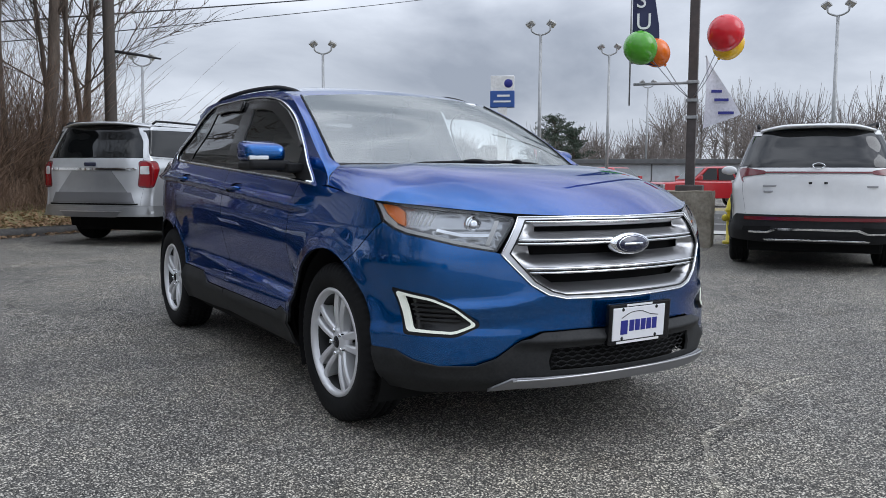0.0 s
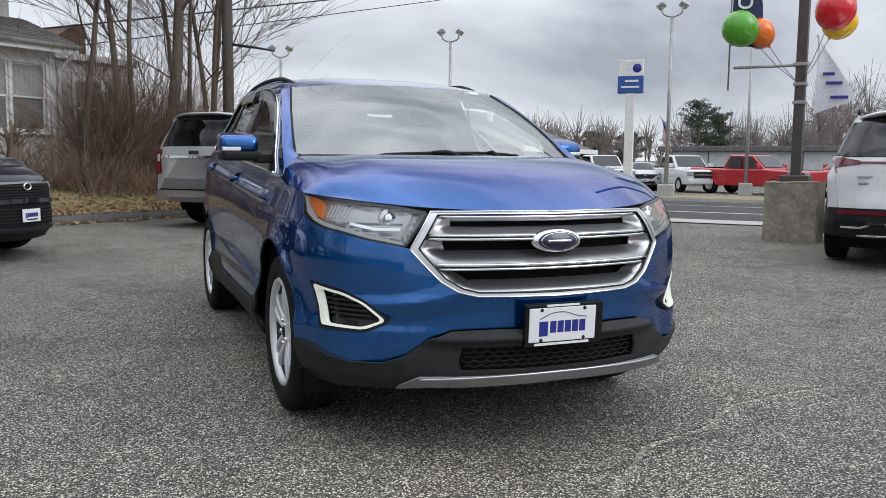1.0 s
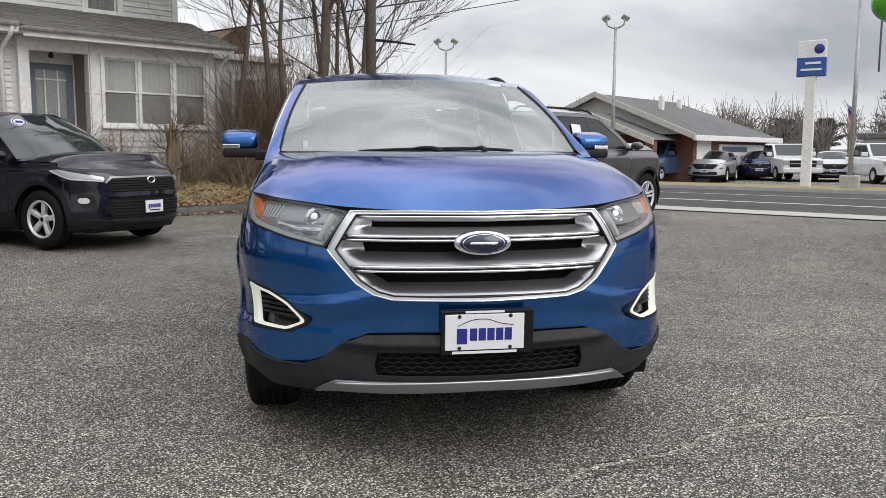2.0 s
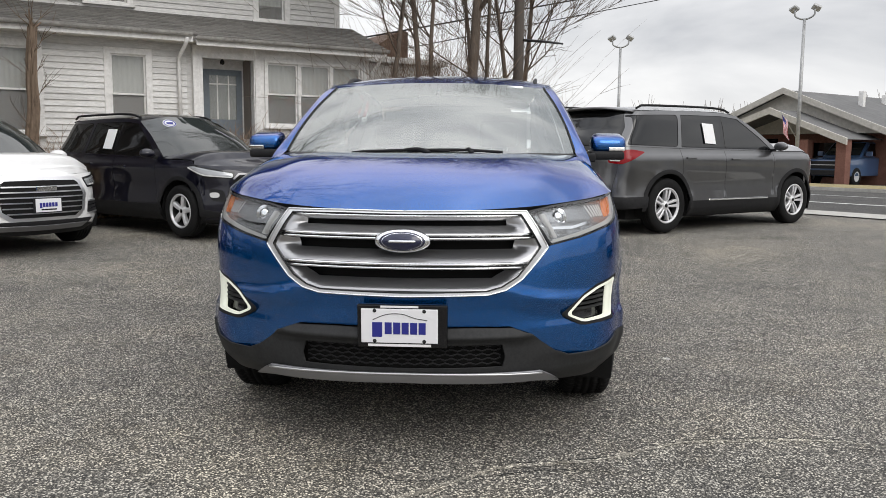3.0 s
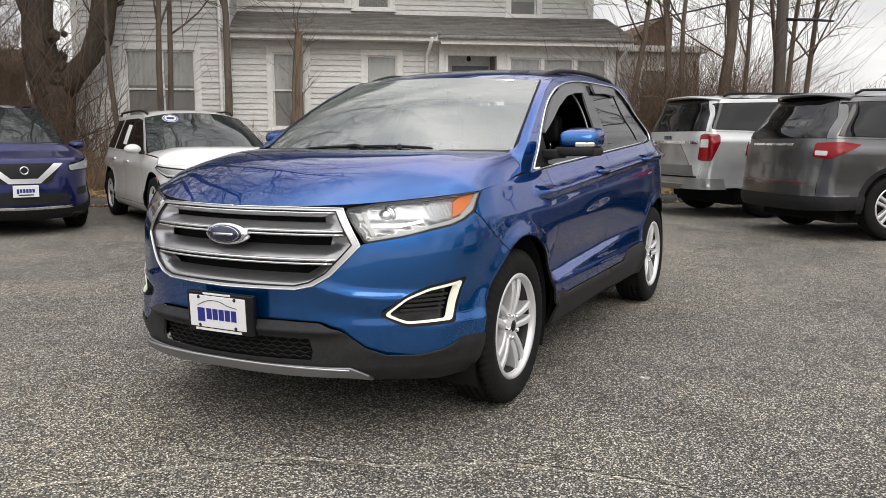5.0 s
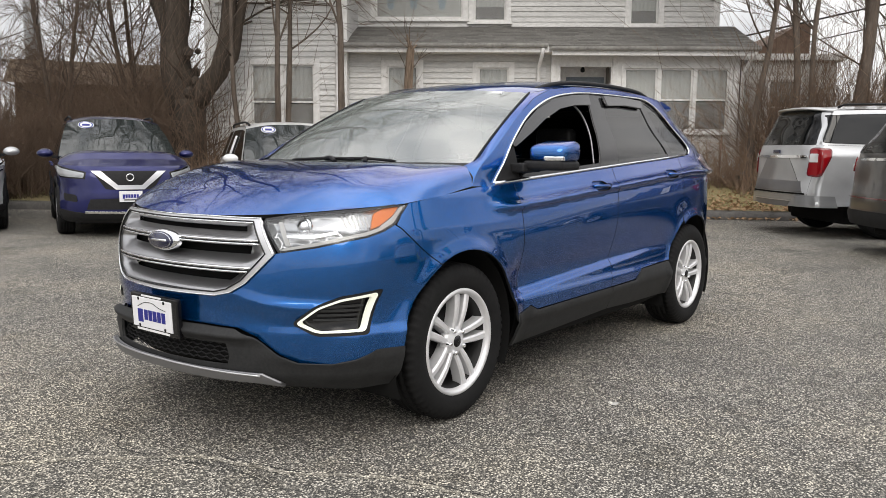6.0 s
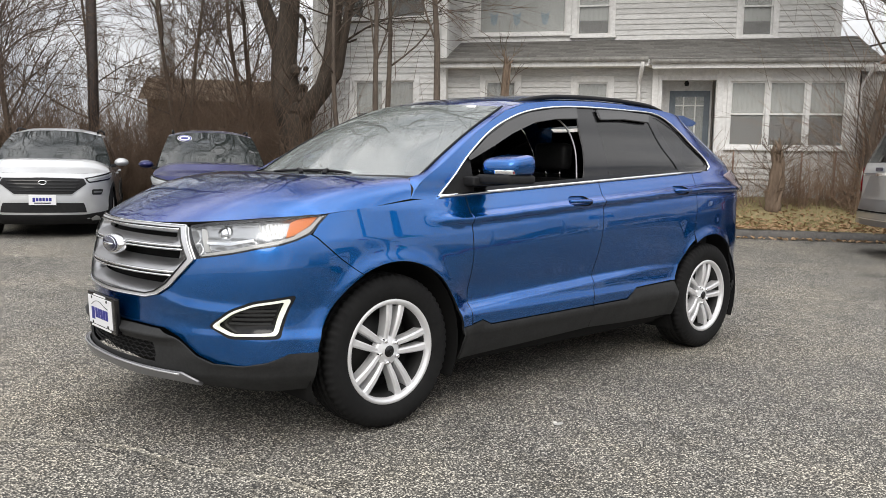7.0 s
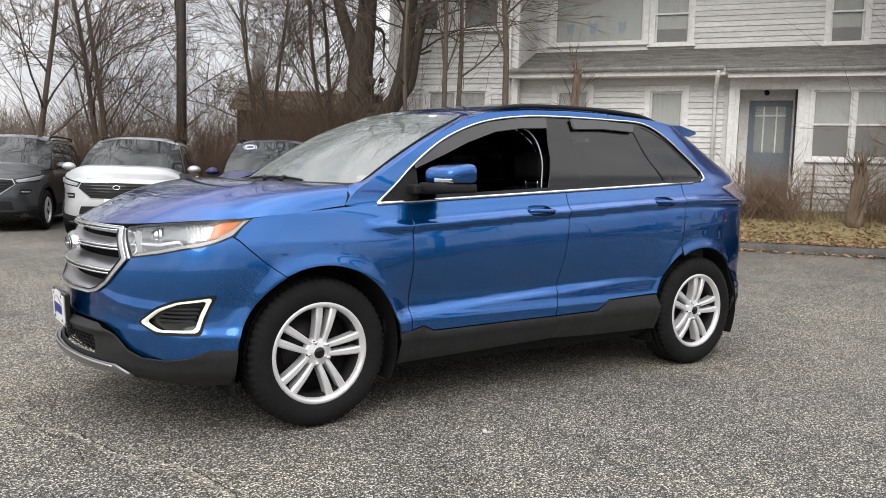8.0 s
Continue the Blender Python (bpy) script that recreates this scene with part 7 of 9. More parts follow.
def house():
    h = thing("house", "two-storey white clapboard house with an enclosed porch and shingle roof", "house", HM)
    yA, yP, yU, yW = 12.24, 12.13, 13.56, 12.0
    # lower front wall with two sash windows
    oA = [(-0.22, 0.43, 1.52, 3.04), (-2.18, -1.52, 1.52, 3.07)]
    wA = part("wall", wall_with_openings(-3.02, 1.32, 0.5, 3.42, yA, 0.15, oA), M_SIDING, h)
    cas = lambda o, c=0.12: (o[0] - c, o[1] + c, o[2] - 0.09, o[3] + c)
    clapboards(wA, -3.02, 1.22, 0.75, 3.36, yA, [cas(o) for o in oA], M_SIDING, seed=2)
    for o in oA:
        sash_window(h, *o, yA, 0.12, 1, 0.5)
    # enclosed porch: recess with the door, and a bank of three windows
    oP = [(1.52, 2.58, 0.9, 3.06), (2.86, 5.02, 1.74, 3.03)]
    wP = part("wall", wall_with_openings(1.32, 5.24, 0.5, 3.36, yP, 0.12, oP), M_TRIM, h)
    clapboards(wP, 2.66, 5.20, 0.62, 1.62, yP, [], M_PEELED, seed=3)
    sash_window(h, 2.86, 5.02, 1.74, 3.03, yP, 0.06, 3, 0.55)
    for u in (1.38, 2.66, 5.16):
        part("post", rbox(u - 0.06, u + 0.06, yP - 0.03, yP + 0.02, 0.55, 3.30, 0.01), M_TRIM, h)
    bm = bmesh.new()
    box(bm, 1.46, 1.52, yP + 0.10, yP + 0.75, 0.7, 3.25)
    box(bm, 2.58, 2.64, yP + 0.10, yP + 0.75, 0.7, 3.25)
    box(bm, 1.46, 2.64, yP + 0.70, yP + 0.78, 0.7, 3.25)
    part("recess", bm, M_TRIM, h)
    part("recess_ceiling", rbox(1.52, 2.58, yP + 0.12, yP + 0.70, 3.10, 3.14, 0.004), M_TRIM, h)
    part("porch_floor", rbox(1.40, 2.70, yP - 0.2, yP + 0.70, 0.78, 0.88, 0.01), M_CONCRETE, h)
    # door with a glazed upper half of small panes
    yd = yP + 0.66
    dr = part("door", wall_with_openings(1.70, 2.52, 0.88, 2.90, yd, 0.045, [(1.82, 2.40, 1.85, 2.78)]), M_DOORBLUE, h, "grey-blue wooden door with small panes")
    part("door_trim", wall_with_openings(1.62, 2.60, 0.88, 2.98, yd + 0.02, 0.03, [(1.70, 2.52, 0.88, 2.90)]), M_TRIM, dr)
    for u in (1.99, 2.23):
        part("glazing_bar", rbox(u - 0.014, u + 0.014, yd + 0.004, yd + 0.04, 1.85, 2.78, 0.003), M_TRIM, dr)
    part("glazing_bar", rbox(1.82, 2.40, yd + 0.004, yd + 0.04, 2.58, 2.61, 0.003), M_TRIM, dr)
    bm = bmesh.new()
    box(bm, 1.82, 2.40, yd + 0.018, yd + 0.024, 1.85, 2.78)
    part("pane", bm, M_HOUSEGLASS, dr)
    bm = bmesh.new()
    box(bm, 1.80, 2.42, yd + 0.035, yd + 0.04, 1.83, 2.80)
    part("blind", bm, M_CURTAIN, dr)
    bm = bmesh.new()
    lathe(bm, [(0.001, 2.97), (0.04, 2.98), (0.05, 3.03), (0.025, 3.08), (0.012, 3.11)], 14, "Z")
    part("porch_light", bm, M_BLACK, h, m=Matrix.Translation((2.02, yP + 0.35, 0)))
    # upper wall
    oU = [(-0.36, 0.36, 4.22, 5.5), (3.16, 3.78, 4.14, 5.40), (-2.62, -0.62, 4.28, 5.5)]
    wU = part("wall", wall_with_openings(-3.05, 5.12, 3.3, 6.6, yU, 0.15, oU), M_SIDING, h)
    clapboards(wU, -3.05, 5.02, 3.85, 6.5, yU, [cas(o) for o in oU], M_SIDING, seed=4)
    for o in oU[:2]:
        sash_window(h, *o, yU, 0.12, 1, 0.75)
    big = sash_window(h, *oU[2], yU, 0.12, 1, 0.98, True)
    for u in (-2.28, -1.75, -1.10):
        bm = bmesh.new()
        bm.faces.new([bm.verts.new((u + a, yU + 0.075, 4.62 + b)) for a, b in ((-0.10, 0.16), (-0.07, -0.10), (0.0, -0.16), (0.07, -0.10), (0.10, 0.16), (0.03, 0.10), (-0.03, 0.10))])
        part("paper_shape", bm, M_PALEBLUE, big, "pale blue paper cut-out behind the glass")
    part("corner_board", rbox(5.00, 5.14, yU - 0.04, yU + 0.12, 3.85, 6.5, 0.008), M_TRIM, h)
    # wing
    oW = [(-5.08, -3.72, 1.50, 3.06), (-4.32, -3.50, 4.42, 5.7), (-5.7, -4.9, 4.42, 5.7)]
    wW = part("wall", wall_with_openings(-6.05, -3.02, 0.4, 6.6, yW, 0.15, oW), M_SIDING, h)
    clapboards(wW, -5.98, -3.10, 0.7, 6.5, yW, [cas(o) for o in oW], M_SIDING, seed=5)
    sash_window(h, *oW[0], yW, 0.12, 2, 0.45)
    for o in oW[1:]:
        sash_window(h, *o, yW, 0.12, 1, 0.45)
    for u in (-6.02, -3.06):
        part("corner_board", rbox(u - 0.06, u + 0.06, yW - 0.04, yW + 0.16, 0.6, 6.5, 0.008), M_TRIM, h)
    # closing walls
    bm = bmesh.new()
    box(bm, -6.05, -5.9, yW + 0.15, 19.0, 0.4, 6.6)
    box(bm, 4.97, 5.12, yU + 0.15, 19.0, 0.4, 6.6)
    box(bm, -6.05, 5.12, 18.85, 19.0, 0.4, 6.6)
    box(bm, -3.17, -3.02, yW + 0.15, yU, 0.4, 6.6)
    part("wall", bm, M_SIDING, h)
    bm = bmesh.new()
    box(bm, 5.12, 5.24, yP + 0.12, yU + 0.1, 0.4, 3.35)
    part("wall", bm, M_PEELED, h)
    # porch roof with courses of shingles, fascia and gutter
    bm = bmesh.new()
    prof = [(11.72, 3.36), (11.72, 3.44), (13.60, 4.10), (13.60, 4.02)]
    l, r = [bm.verts.new((-3.12, y, z)) for y, z in prof], [bm.verts.new((5.48, y, z)) for y, z in prof]
    for i in range(4):
        bm.faces.new((l[i], l[(i + 1) % 4], r[(i + 1) % 4], r[i]))
    bm.faces.new(l[::-1])
    bm.faces.new(r)
    bmesh.ops.recalc_face_normals(bm, faces=bm.faces[:])
    roof = part("porch_roof", bm, M_SHINGLE, h, "grey shingle porch roof")
    rng = random.Random(8)
    slope = (4.10 - 3.44) / (13.60 - 11.72)
    shingle_me = {}
    for k in range(13):
        y = 11.70 + k * 0.145
        u = -3.12 + rng.uniform(-0.25, 0)
        while u < 5.45:
            wd = rng.choice((0.30, 0.33, 0.36, 0.40))
            a, b = max(u, -3.12), min(u + wd - 0.006, 5.48)
            if b - a > 0.05:
                key = round(b - a, 3)
                if key not in shingle_me:
                    bm = bmesh.new()
                    vs = box(bm, 0, b - a, 0, 0.20, 0, 0.012)
                    shingle_me[key] = mesh_of(bm, "shingle", M_SHINGLE)
                ob = new("shingle", shingle_me[key])
                ob.parent = roof
                ob.matrix_local = Matrix.Translation((a, y, 3.44 + (y - 11.72) * slope + 0.004)) @ Matrix.Rotation(math.atan(slope) + rng.uniform(-0.03, 0.01) - 0.05, 4, "X")
            u += wd
    part("soffit", rbox(-3.10, 5.40, 11.76, 12.26, 3.32, 3.36, 0.004), M_TRIM, h)
    part("fascia", rbox(-3.12, 1.24, 11.70, 11.74, 3.30, 3.45, 0.006), M_TRIM, h)
    part("fascia", rbox(1.30, 5.46, 11.66, 11.70, 3.24, 3.40, 0.006), M_TRIM, h)
    for a, b, y, z in ((-3.14, 1.22, 11.64, 3.42), (1.28, 5.48, 11.60, 3.36)):
        bm = bmesh.new()
        prof = [(y + 0.055, z + 0.045), (y + 0.05, z + 0.0), (y + 0.02, z - 0.022), (y - 0.03, z - 0.022), (y - 0.055, z + 0.01), (y - 0.065, z + 0.05), (y - 0.055, z + 0.05), (y - 0.045, z + 0.014), (y + 0.03, z - 0.010), (y + 0.045, z + 0.045)]
        l, r = [bm.verts.new((a, q, w)) for q, w in prof], [bm.verts.new((b, q, w)) for q, w in prof]
        for i in range(len(prof)):
            bm.faces.new((l[i], l[(i + 1) % 10], r[(i + 1) % 10], r[i]))
        bmesh.ops.recalc_face_normals(bm, faces=bm.faces[:])
        part("gutter", bm, M_GUTTER, h)
    for pts in ([(1.12, 11.64, 3.38), (1.10, 11.72, 3.25), (1.06, 12.12, 3.05), (1.06, 12.16, 2.9), (1.06, 12.16, 0.9)],
                [(5.40, 11.62, 3.32), (5.36, 11.75, 3.2), (5.28, 12.05, 2.95), (5.28, 12.08, 0.8)],
                [(-3.20, 11.93, 6.5), (-3.20, 11.93, 1.6), (-3.20, 11.93, 0.9)]):
        bm = bmesh.new()
        tube(bm, pts, 0.04, 8)
        part("downspout", bm, M_TRIM, h)
    # main roof
    bm = bmesh.new()
    for y0, y1, z0, z1 in ((11.6, 15.6, 6.5, 8.6), (19.4, 15.6, 6.5, 8.6)):
        v = [bm.verts.new(p) for p in ((-6.4, y0, z0), (5.5, y0, z0), (5.5, y1, z1), (-6.4, y1, z1))]
        bm.faces.new(v)
    bmesh.ops.solidify(bm, geom=bm.faces[:], thickness=0.15)
    part("roof", bm, M_SHINGLE, h)
    # lean-to with peeling paint beside the porch
    oL = [(6.05, 6.65, 1.7, 2.85)]
    wL = part("wall", wall_with_openings(5.26, 7.45, 0.4, 3.28, 12.75, 0.12, oL), M_PEELED, h)
    clapboards(wL, 5.26, 7.40, 0.62, 3.10, 12.75, [(5.95, 6.75, 1.6, 2.95)], M_PEELED, 0.15, seed=6)
    sash_window(h, *oL[0], 12.75, 0.09, 1, 0.4)
    bm = bmesh.new()
    box(bm, 7.33, 7.45, 12.87, 16.0, 0.4, 3.28)
    box(bm, 5.26, 7.45, 15.9, 16.0, 0.4, 3.28)
    part("wall", bm, M_PEELED, h)
    part("lean_to_roof", rbox(5.20, 7.60, 12.6, 16.1, 3.26, 3.40, 0.02), M_TRIM, h)
    bm = bmesh.new()
    prof = [(5.9, 3.45), (7.3, 4.35), (7.5, 4.30), (7.5, 3.45)]
    l, r = [bm.verts.new((u, 14.5, z)) for u, z in prof], [bm.verts.new((u, 18.5, z)) for u, z in prof]
    for i in range(4):
        bm.faces.new((l[i], l[(i + 1) % 4], r[(i + 1) % 4], r[i]))
    bm.faces.new(l[::-1])
    bm.faces.new(r)
    bmesh.ops.recalc_face_normals(bm, faces=bm.faces[:])
    part("rusty_roof", bm, M_RUST, h, "rust-brown sloped tin roof")


M_PALEBLUE = mat("pale_blue_paper", (0.42, 0.58, 0.72), 0.8)
M_RUST = varied("rust_brown_tin", (0.13, 0.075, 0.05), (0.25, 0.17, 0.13), 2.0, 0.85, 0.3)
house()


# ---- yard, kerb and fence ----
KERB_Y = 9.25


def yard_z(u, y):
    """Height of the bank in front of the house (house axes)."""
    t = min(1, max(0, (y - KERB_Y - 0.2) / 2.7))
    return 0.25 + 0.46 * t * t * (3 - 2 * t)


def yard():
    rng = random.Random(3)
    bm = bmesh.new()
    us = [-60, -40, -30, -24, -20] + [v * 0.5 for v in range(-36, 22)]
    ys = [KERB_Y + 0.2, 9.6, 9.8, 10.1, 10.4, 10.7, 11.0, 11.4, 11.8, 12.2, 12.8, 14, 17, 22, 30, 45]
    vs = [[bm.verts.new((u, y, yard_z(u, y) + rng.uniform(-0.025, 0.025) * (y > KERB_Y + 0.25))) for y in ys] for u in us]
    for i in range(len(us) - 1):
        for j in range(len(ys) - 1):
            bm.faces.new((vs[i][j], vs[i + 1][j], vs[i + 1][j + 1], vs[i][j + 1])).smooth = True
    solo("yard", bm, M_GRASS, "winter lawn with dead leaves on a low bank", "grass", kind="structure", m=HM)
    bm = bmesh.new()
    prof = [(KERB_Y, -0.05), (KERB_Y + 0.02, 0.15), (KERB_Y + 0.06, 0.22), (KERB_Y + 0.14, 0.25), (KERB_Y + 0.22, 0.245), (KERB_Y + 0.22, -0.05)]
    us = [v * 0.6 for v in range(-60, 18)]
    rows = [[bm.verts.new((u, y + rng.uniform(-0.012, 0.012), z + rng.uniform(-0.01, 0.01))) for y, z in prof] for u in us]
    for a, b in zip(rows, rows[1:]):
        for i in range(len(prof) - 1):
            bm.faces.new((a[i], a[i + 1], b[i + 1], b[i])).smooth = True
    bmesh.ops.recalc_face_normals(bm, faces=bm.faces[:])
    solo("kerb", bm, M_KERB, "low worn asphalt kerb along the lawn", "kerb", kind="structure", m=HM)


yard()


# ---- trees, brush and leaf litter ----
def house_to_world(u, y, z=0.0):
    return HM @ Vector((u, y, z))


def grow(bm, p, d, length, r, depth, rng, droop=0.0, sides=6, spread=0.6, kids=(2, 4), twig=None, gnarl=0.16, shrinkage=0.68):
    """A limb that bends and throws smaller limbs; the last ones go to twig, which is thinner."""
    r = max(r, 0.0055)
    n = 4 if depth > 0 else 3
    pts, rad = [p.copy()], [r]
    dd = d.copy()
    for k in range(n):
        dd = (dd + Vector((rng.uniform(-gnarl, gnarl), rng.uniform(-gnarl, gnarl), rng.uniform(-gnarl, gnarl) - droop))).normalized()
        pts.append(pts[-1] + dd * length / n)
        rad.append(r * (1 - 0.42 * (k + 1) / n) if depth > 0 else r * (1 - 0.8 * (k + 1) / n))
    tgt = bm if depth > 1 or twig is None else twig
    tube(tgt, pts, rad, sides if depth > 1 else (5 if depth == 1 else 3), cap=depth > 1)
    if depth <= 0:
        return
    for k in range(rng.randint(*kids)):
        i = rng.randint(1, n)
        side = Vector((rng.uniform(-1, 1), rng.uniform(-1, 1), rng.uniform(-0.4, 0.8)))
        nd = (dd + side * spread).normalized()
        grow(bm, pts[i], nd, length * rng.uniform(0.5, 0.85) * (shrinkage / 0.68), rad[i] * rng.uniform(0.36, 0.6), depth - 1, rng, droop, sides, spread, kids, twig, gnarl, shrinkage)
    grow(bm, pts[-1], dd, length * 0.78, rad[-1], depth - 1, rng, droop, sides, spread, kids, twig, gnarl, shrinkage)


def tree(u, y, h, r, seed, lean=(0, 0), depth=5, label="bare grey-brown tree in winter", bare_to=0.35, group="bare trees round the house", world=False, kids=(2, 3), droop=0.0, stems=1, spread=0.6):
    rng = random.Random(seed)
    base = Vector((u, y, 0)) if world else house_to_world(u, y)
    base.z = (yard_z(0, y) if not world else ground_z(u, y)) - 0.08
    t = thing("tree", label, "tree", Matrix.Translation(base), group)
    bm, tw = bmesh.new(), bmesh.new()
    for sidx in range(stems):
        ang = rng.uniform(0, 6.28)
        off = Vector((math.cos(ang), math.sin(ang), 0)) * r * (1.4 if stems > 1 else 0)
        d = Vector((lean[0] + off.x * 0.9, lean[1] + off.y * 0.9, 1)).normalized()
        pts, rad = [off.copy()], [r * 1.35]
        n = 7
        for k in range(n):
            d = (d + Vector((rng.uniform(-0.07, 0.07), rng.uniform(-0.07, 0.07), 0.05))).normalized()
            pts.append(pts[-1] + d * h * 0.62 / n)
            rad.append(r * (1.0 - 0.5 * (k + 1) / n))
        tube(bm, pts, rad, 10)
        for k in range(2, n + 1):
            if k / n >= bare_to:
                for _ in range(rng.randint(1, 2)):
                    side = Vector((rng.uniform(-1, 1), rng.uniform(-1, 1), rng.uniform(0.1, 0.9))).normalized()
                    grow(bm, pts[k], (d * 0.5 + side).normalized(), h * rng.uniform(0.12, 0.22), rad[k] * 0.42, depth - 2, rng, droop, 6, spread, kids, tw)
        grow(bm, pts[-1], d, h * 0.25, rad[-1], depth - 2, rng, droop, 6, spread, kids, tw)
    part("trunk", bm, M_BARK, t)
    tagged(part("twig_tangle", tw, M_TWIG, t), kind="stuff")
    return t


# slim trunks in front of the house
tree(-2.97, 10.95, 9.0, 0.085, 11, (0.02, 0.0), bare_to=0.5)
tree(-4.18, 10.9, 8.0, 0.070, 12, (0.03, 0.02), stems=2, bare_to=0.5)
tree(-4.98, 10.95, 7.5, 0.06, 13, (0.12, 0.10), bare_to=0.45)
tree(5.24, 11.2, 8.0, 0.075, 15, (0.03, -0.05), depth=6, kids=(2, 4), bare_to=0.45)
tree(6.14, 11.5, 8.5, 0.085, 16, (-0.02, 0.05), depth=6, kids=(2, 4), bare_to=0.45)
tree(6.55, 11.3, 9.0, 0.065, 22, (0.02, 0.02), depth=6, kids=(2, 4), bare_to=0.45)
tree(7.16, 11.2, 10.5, 0.145, 17, (0.0, 0.0), depth=6, kids=(2, 4), bare_to=0.5)
tree(7.75, 11.5, 9.0, 0.06, 18, (0.03, 0.02), depth=6, kids=(2, 4), stems=2)
tree(9.2, 12.0, 9.0, 0.07, 19, (-0.03, 0.02), depth=6, stems=2)
tree(10.8, 14.0, 10.0, 0.08, 20, (0.0, 0.02))


def old_tree():
    """The thick old tree at the corner of the house: a swollen fork and heavy limbs."""
    rng = random.Random(5)
    base = house_to_world(-6.35, 11.5)
    base.z = yard_z(0, 11.5) - 0.1
    t = thing("tree", "thick gnarled old tree with a low fork, bare in winter", "tree", Matrix.Translation(base), "bare trees round the house")
    t.scale = (1.08, 1.08, 1.08)
    bm, tw = bmesh.new(), bmesh.new()
    D, B = (HM.to_3x3() @ Vector((1, 0, 0))), (HM.to_3x3() @ Vector((0, 1, 0)))
    P = lambda a, z, b=0.0: D * a + B * b + Vector((0, 0, z))
    tube(bm, [P(0, 0), P(0.02, 0.35), P(0.03, 0.8), P(0.05, 1.25), P(0.06, 1.6)], [0.46, 0.34, 0.31, 0.33, 0.34], 16)
    limbs = [([P(0.0, 1.35), P(-0.12, 1.9), P(-0.20, 2.6), P(-0.10, 3.4), P(-0.05, 4.4), P(-0.25, 5.6), P(-0.7, 7.6, -0.5), P(-0.8, 10.0, -1.1), P(-1.5, 12.8, -1.6)], [0.31, 0.31, 0.27, 0.22, 0.18, 0.14, 0.11, 0.08, 0.04]),
             ([P(0.12, 1.45), P(0.45, 1.85, -0.1), P(0.78, 2.2, -0.2), P(0.95, 2.9, -0.25), P(1.05, 3.9, -0.3), P(1.3, 5.4, -0.4), P(1.9, 7.6, -0.6), P(2.5, 10.2, -1.2), P(3.3, 12.6, -1.5)], [0.25, 0.20, 0.18, 0.15, 0.13, 0.11, 0.09, 0.06, 0.03]),
             ([P(-0.15, 2.5), P(-0.5, 3.3, 0.2), P(-0.9, 4.3, 0.3), P(-1.0, 5.5, 0.4), P(-1.8, 7.5, 0.2), P(-2.6, 9.8, -0.4)], [0.18, 0.15, 0.12, 0.10, 0.07, 0.03]),
             ([P(0.7, 2.2, -0.1), P(1.0, 2.35, -0.15), P(1.18, 3.2, -0.2), P(1.5, 4.6, -0.25)], [0.12, 0.10, 0.09, 0.07])]
    for pts, rad in limbs:
        top = pts[-1].z
        n = 14 if top < 6 else 26
        q = spline([(*p, r) for p, r in zip(pts, rad)], n)
        tube(bm, [v[:3] for v in q], [v[3] for v in q], 12)
        for k in range(5, n):
            for _ in range(2):
                side = Vector((rng.uniform(-1, 1), rng.uniform(-1, 1), rng.uniform(0.0, 0.8))).normalized()
                far = 1.0 if q[k][2] < 5.5 else 1.7
                grow(bm, Vector(q[k][:3]), side, far * rng.uniform(0.9, 1.7), max(0.016 * far, q[k][3] * rng.uniform(0.16, 0.3)), 3, rng, 0.02, 6, 0.7, (2, 3), tw)
    for _ in range(26):
        z = rng.uniform(0.3, 2.3)
        side = Vector((rng.uniform(-1, 1), rng.uniform(-1, 1), rng.uniform(0.1, 0.9))).normalized()
        grow(bm, P(0, z) + side * 0.25, side, rng.uniform(0.4, 0.9), 0.014, 1, rng, 0.0, 5, 0.6, (1, 2), tw)
    # burrs on the bark
    for _ in range(16):
        a, z = rng.uniform(0, 6.28), rng.uniform(0.5, 2.6)
        c = P(math.cos(a) * 0.28, z, math.sin(a) * 0.28)
        r = bmesh.ops.create_icosphere(bm, subdivisions=1, radius=rng.uniform(0.06, 0.13), matrix=Matrix.Translation(c))
    part("trunk", bm, M_BARKOLD, t)
    tagged(part("twig_tangle", tw, M_TWIG, t), kind="stuff")


old_tree()


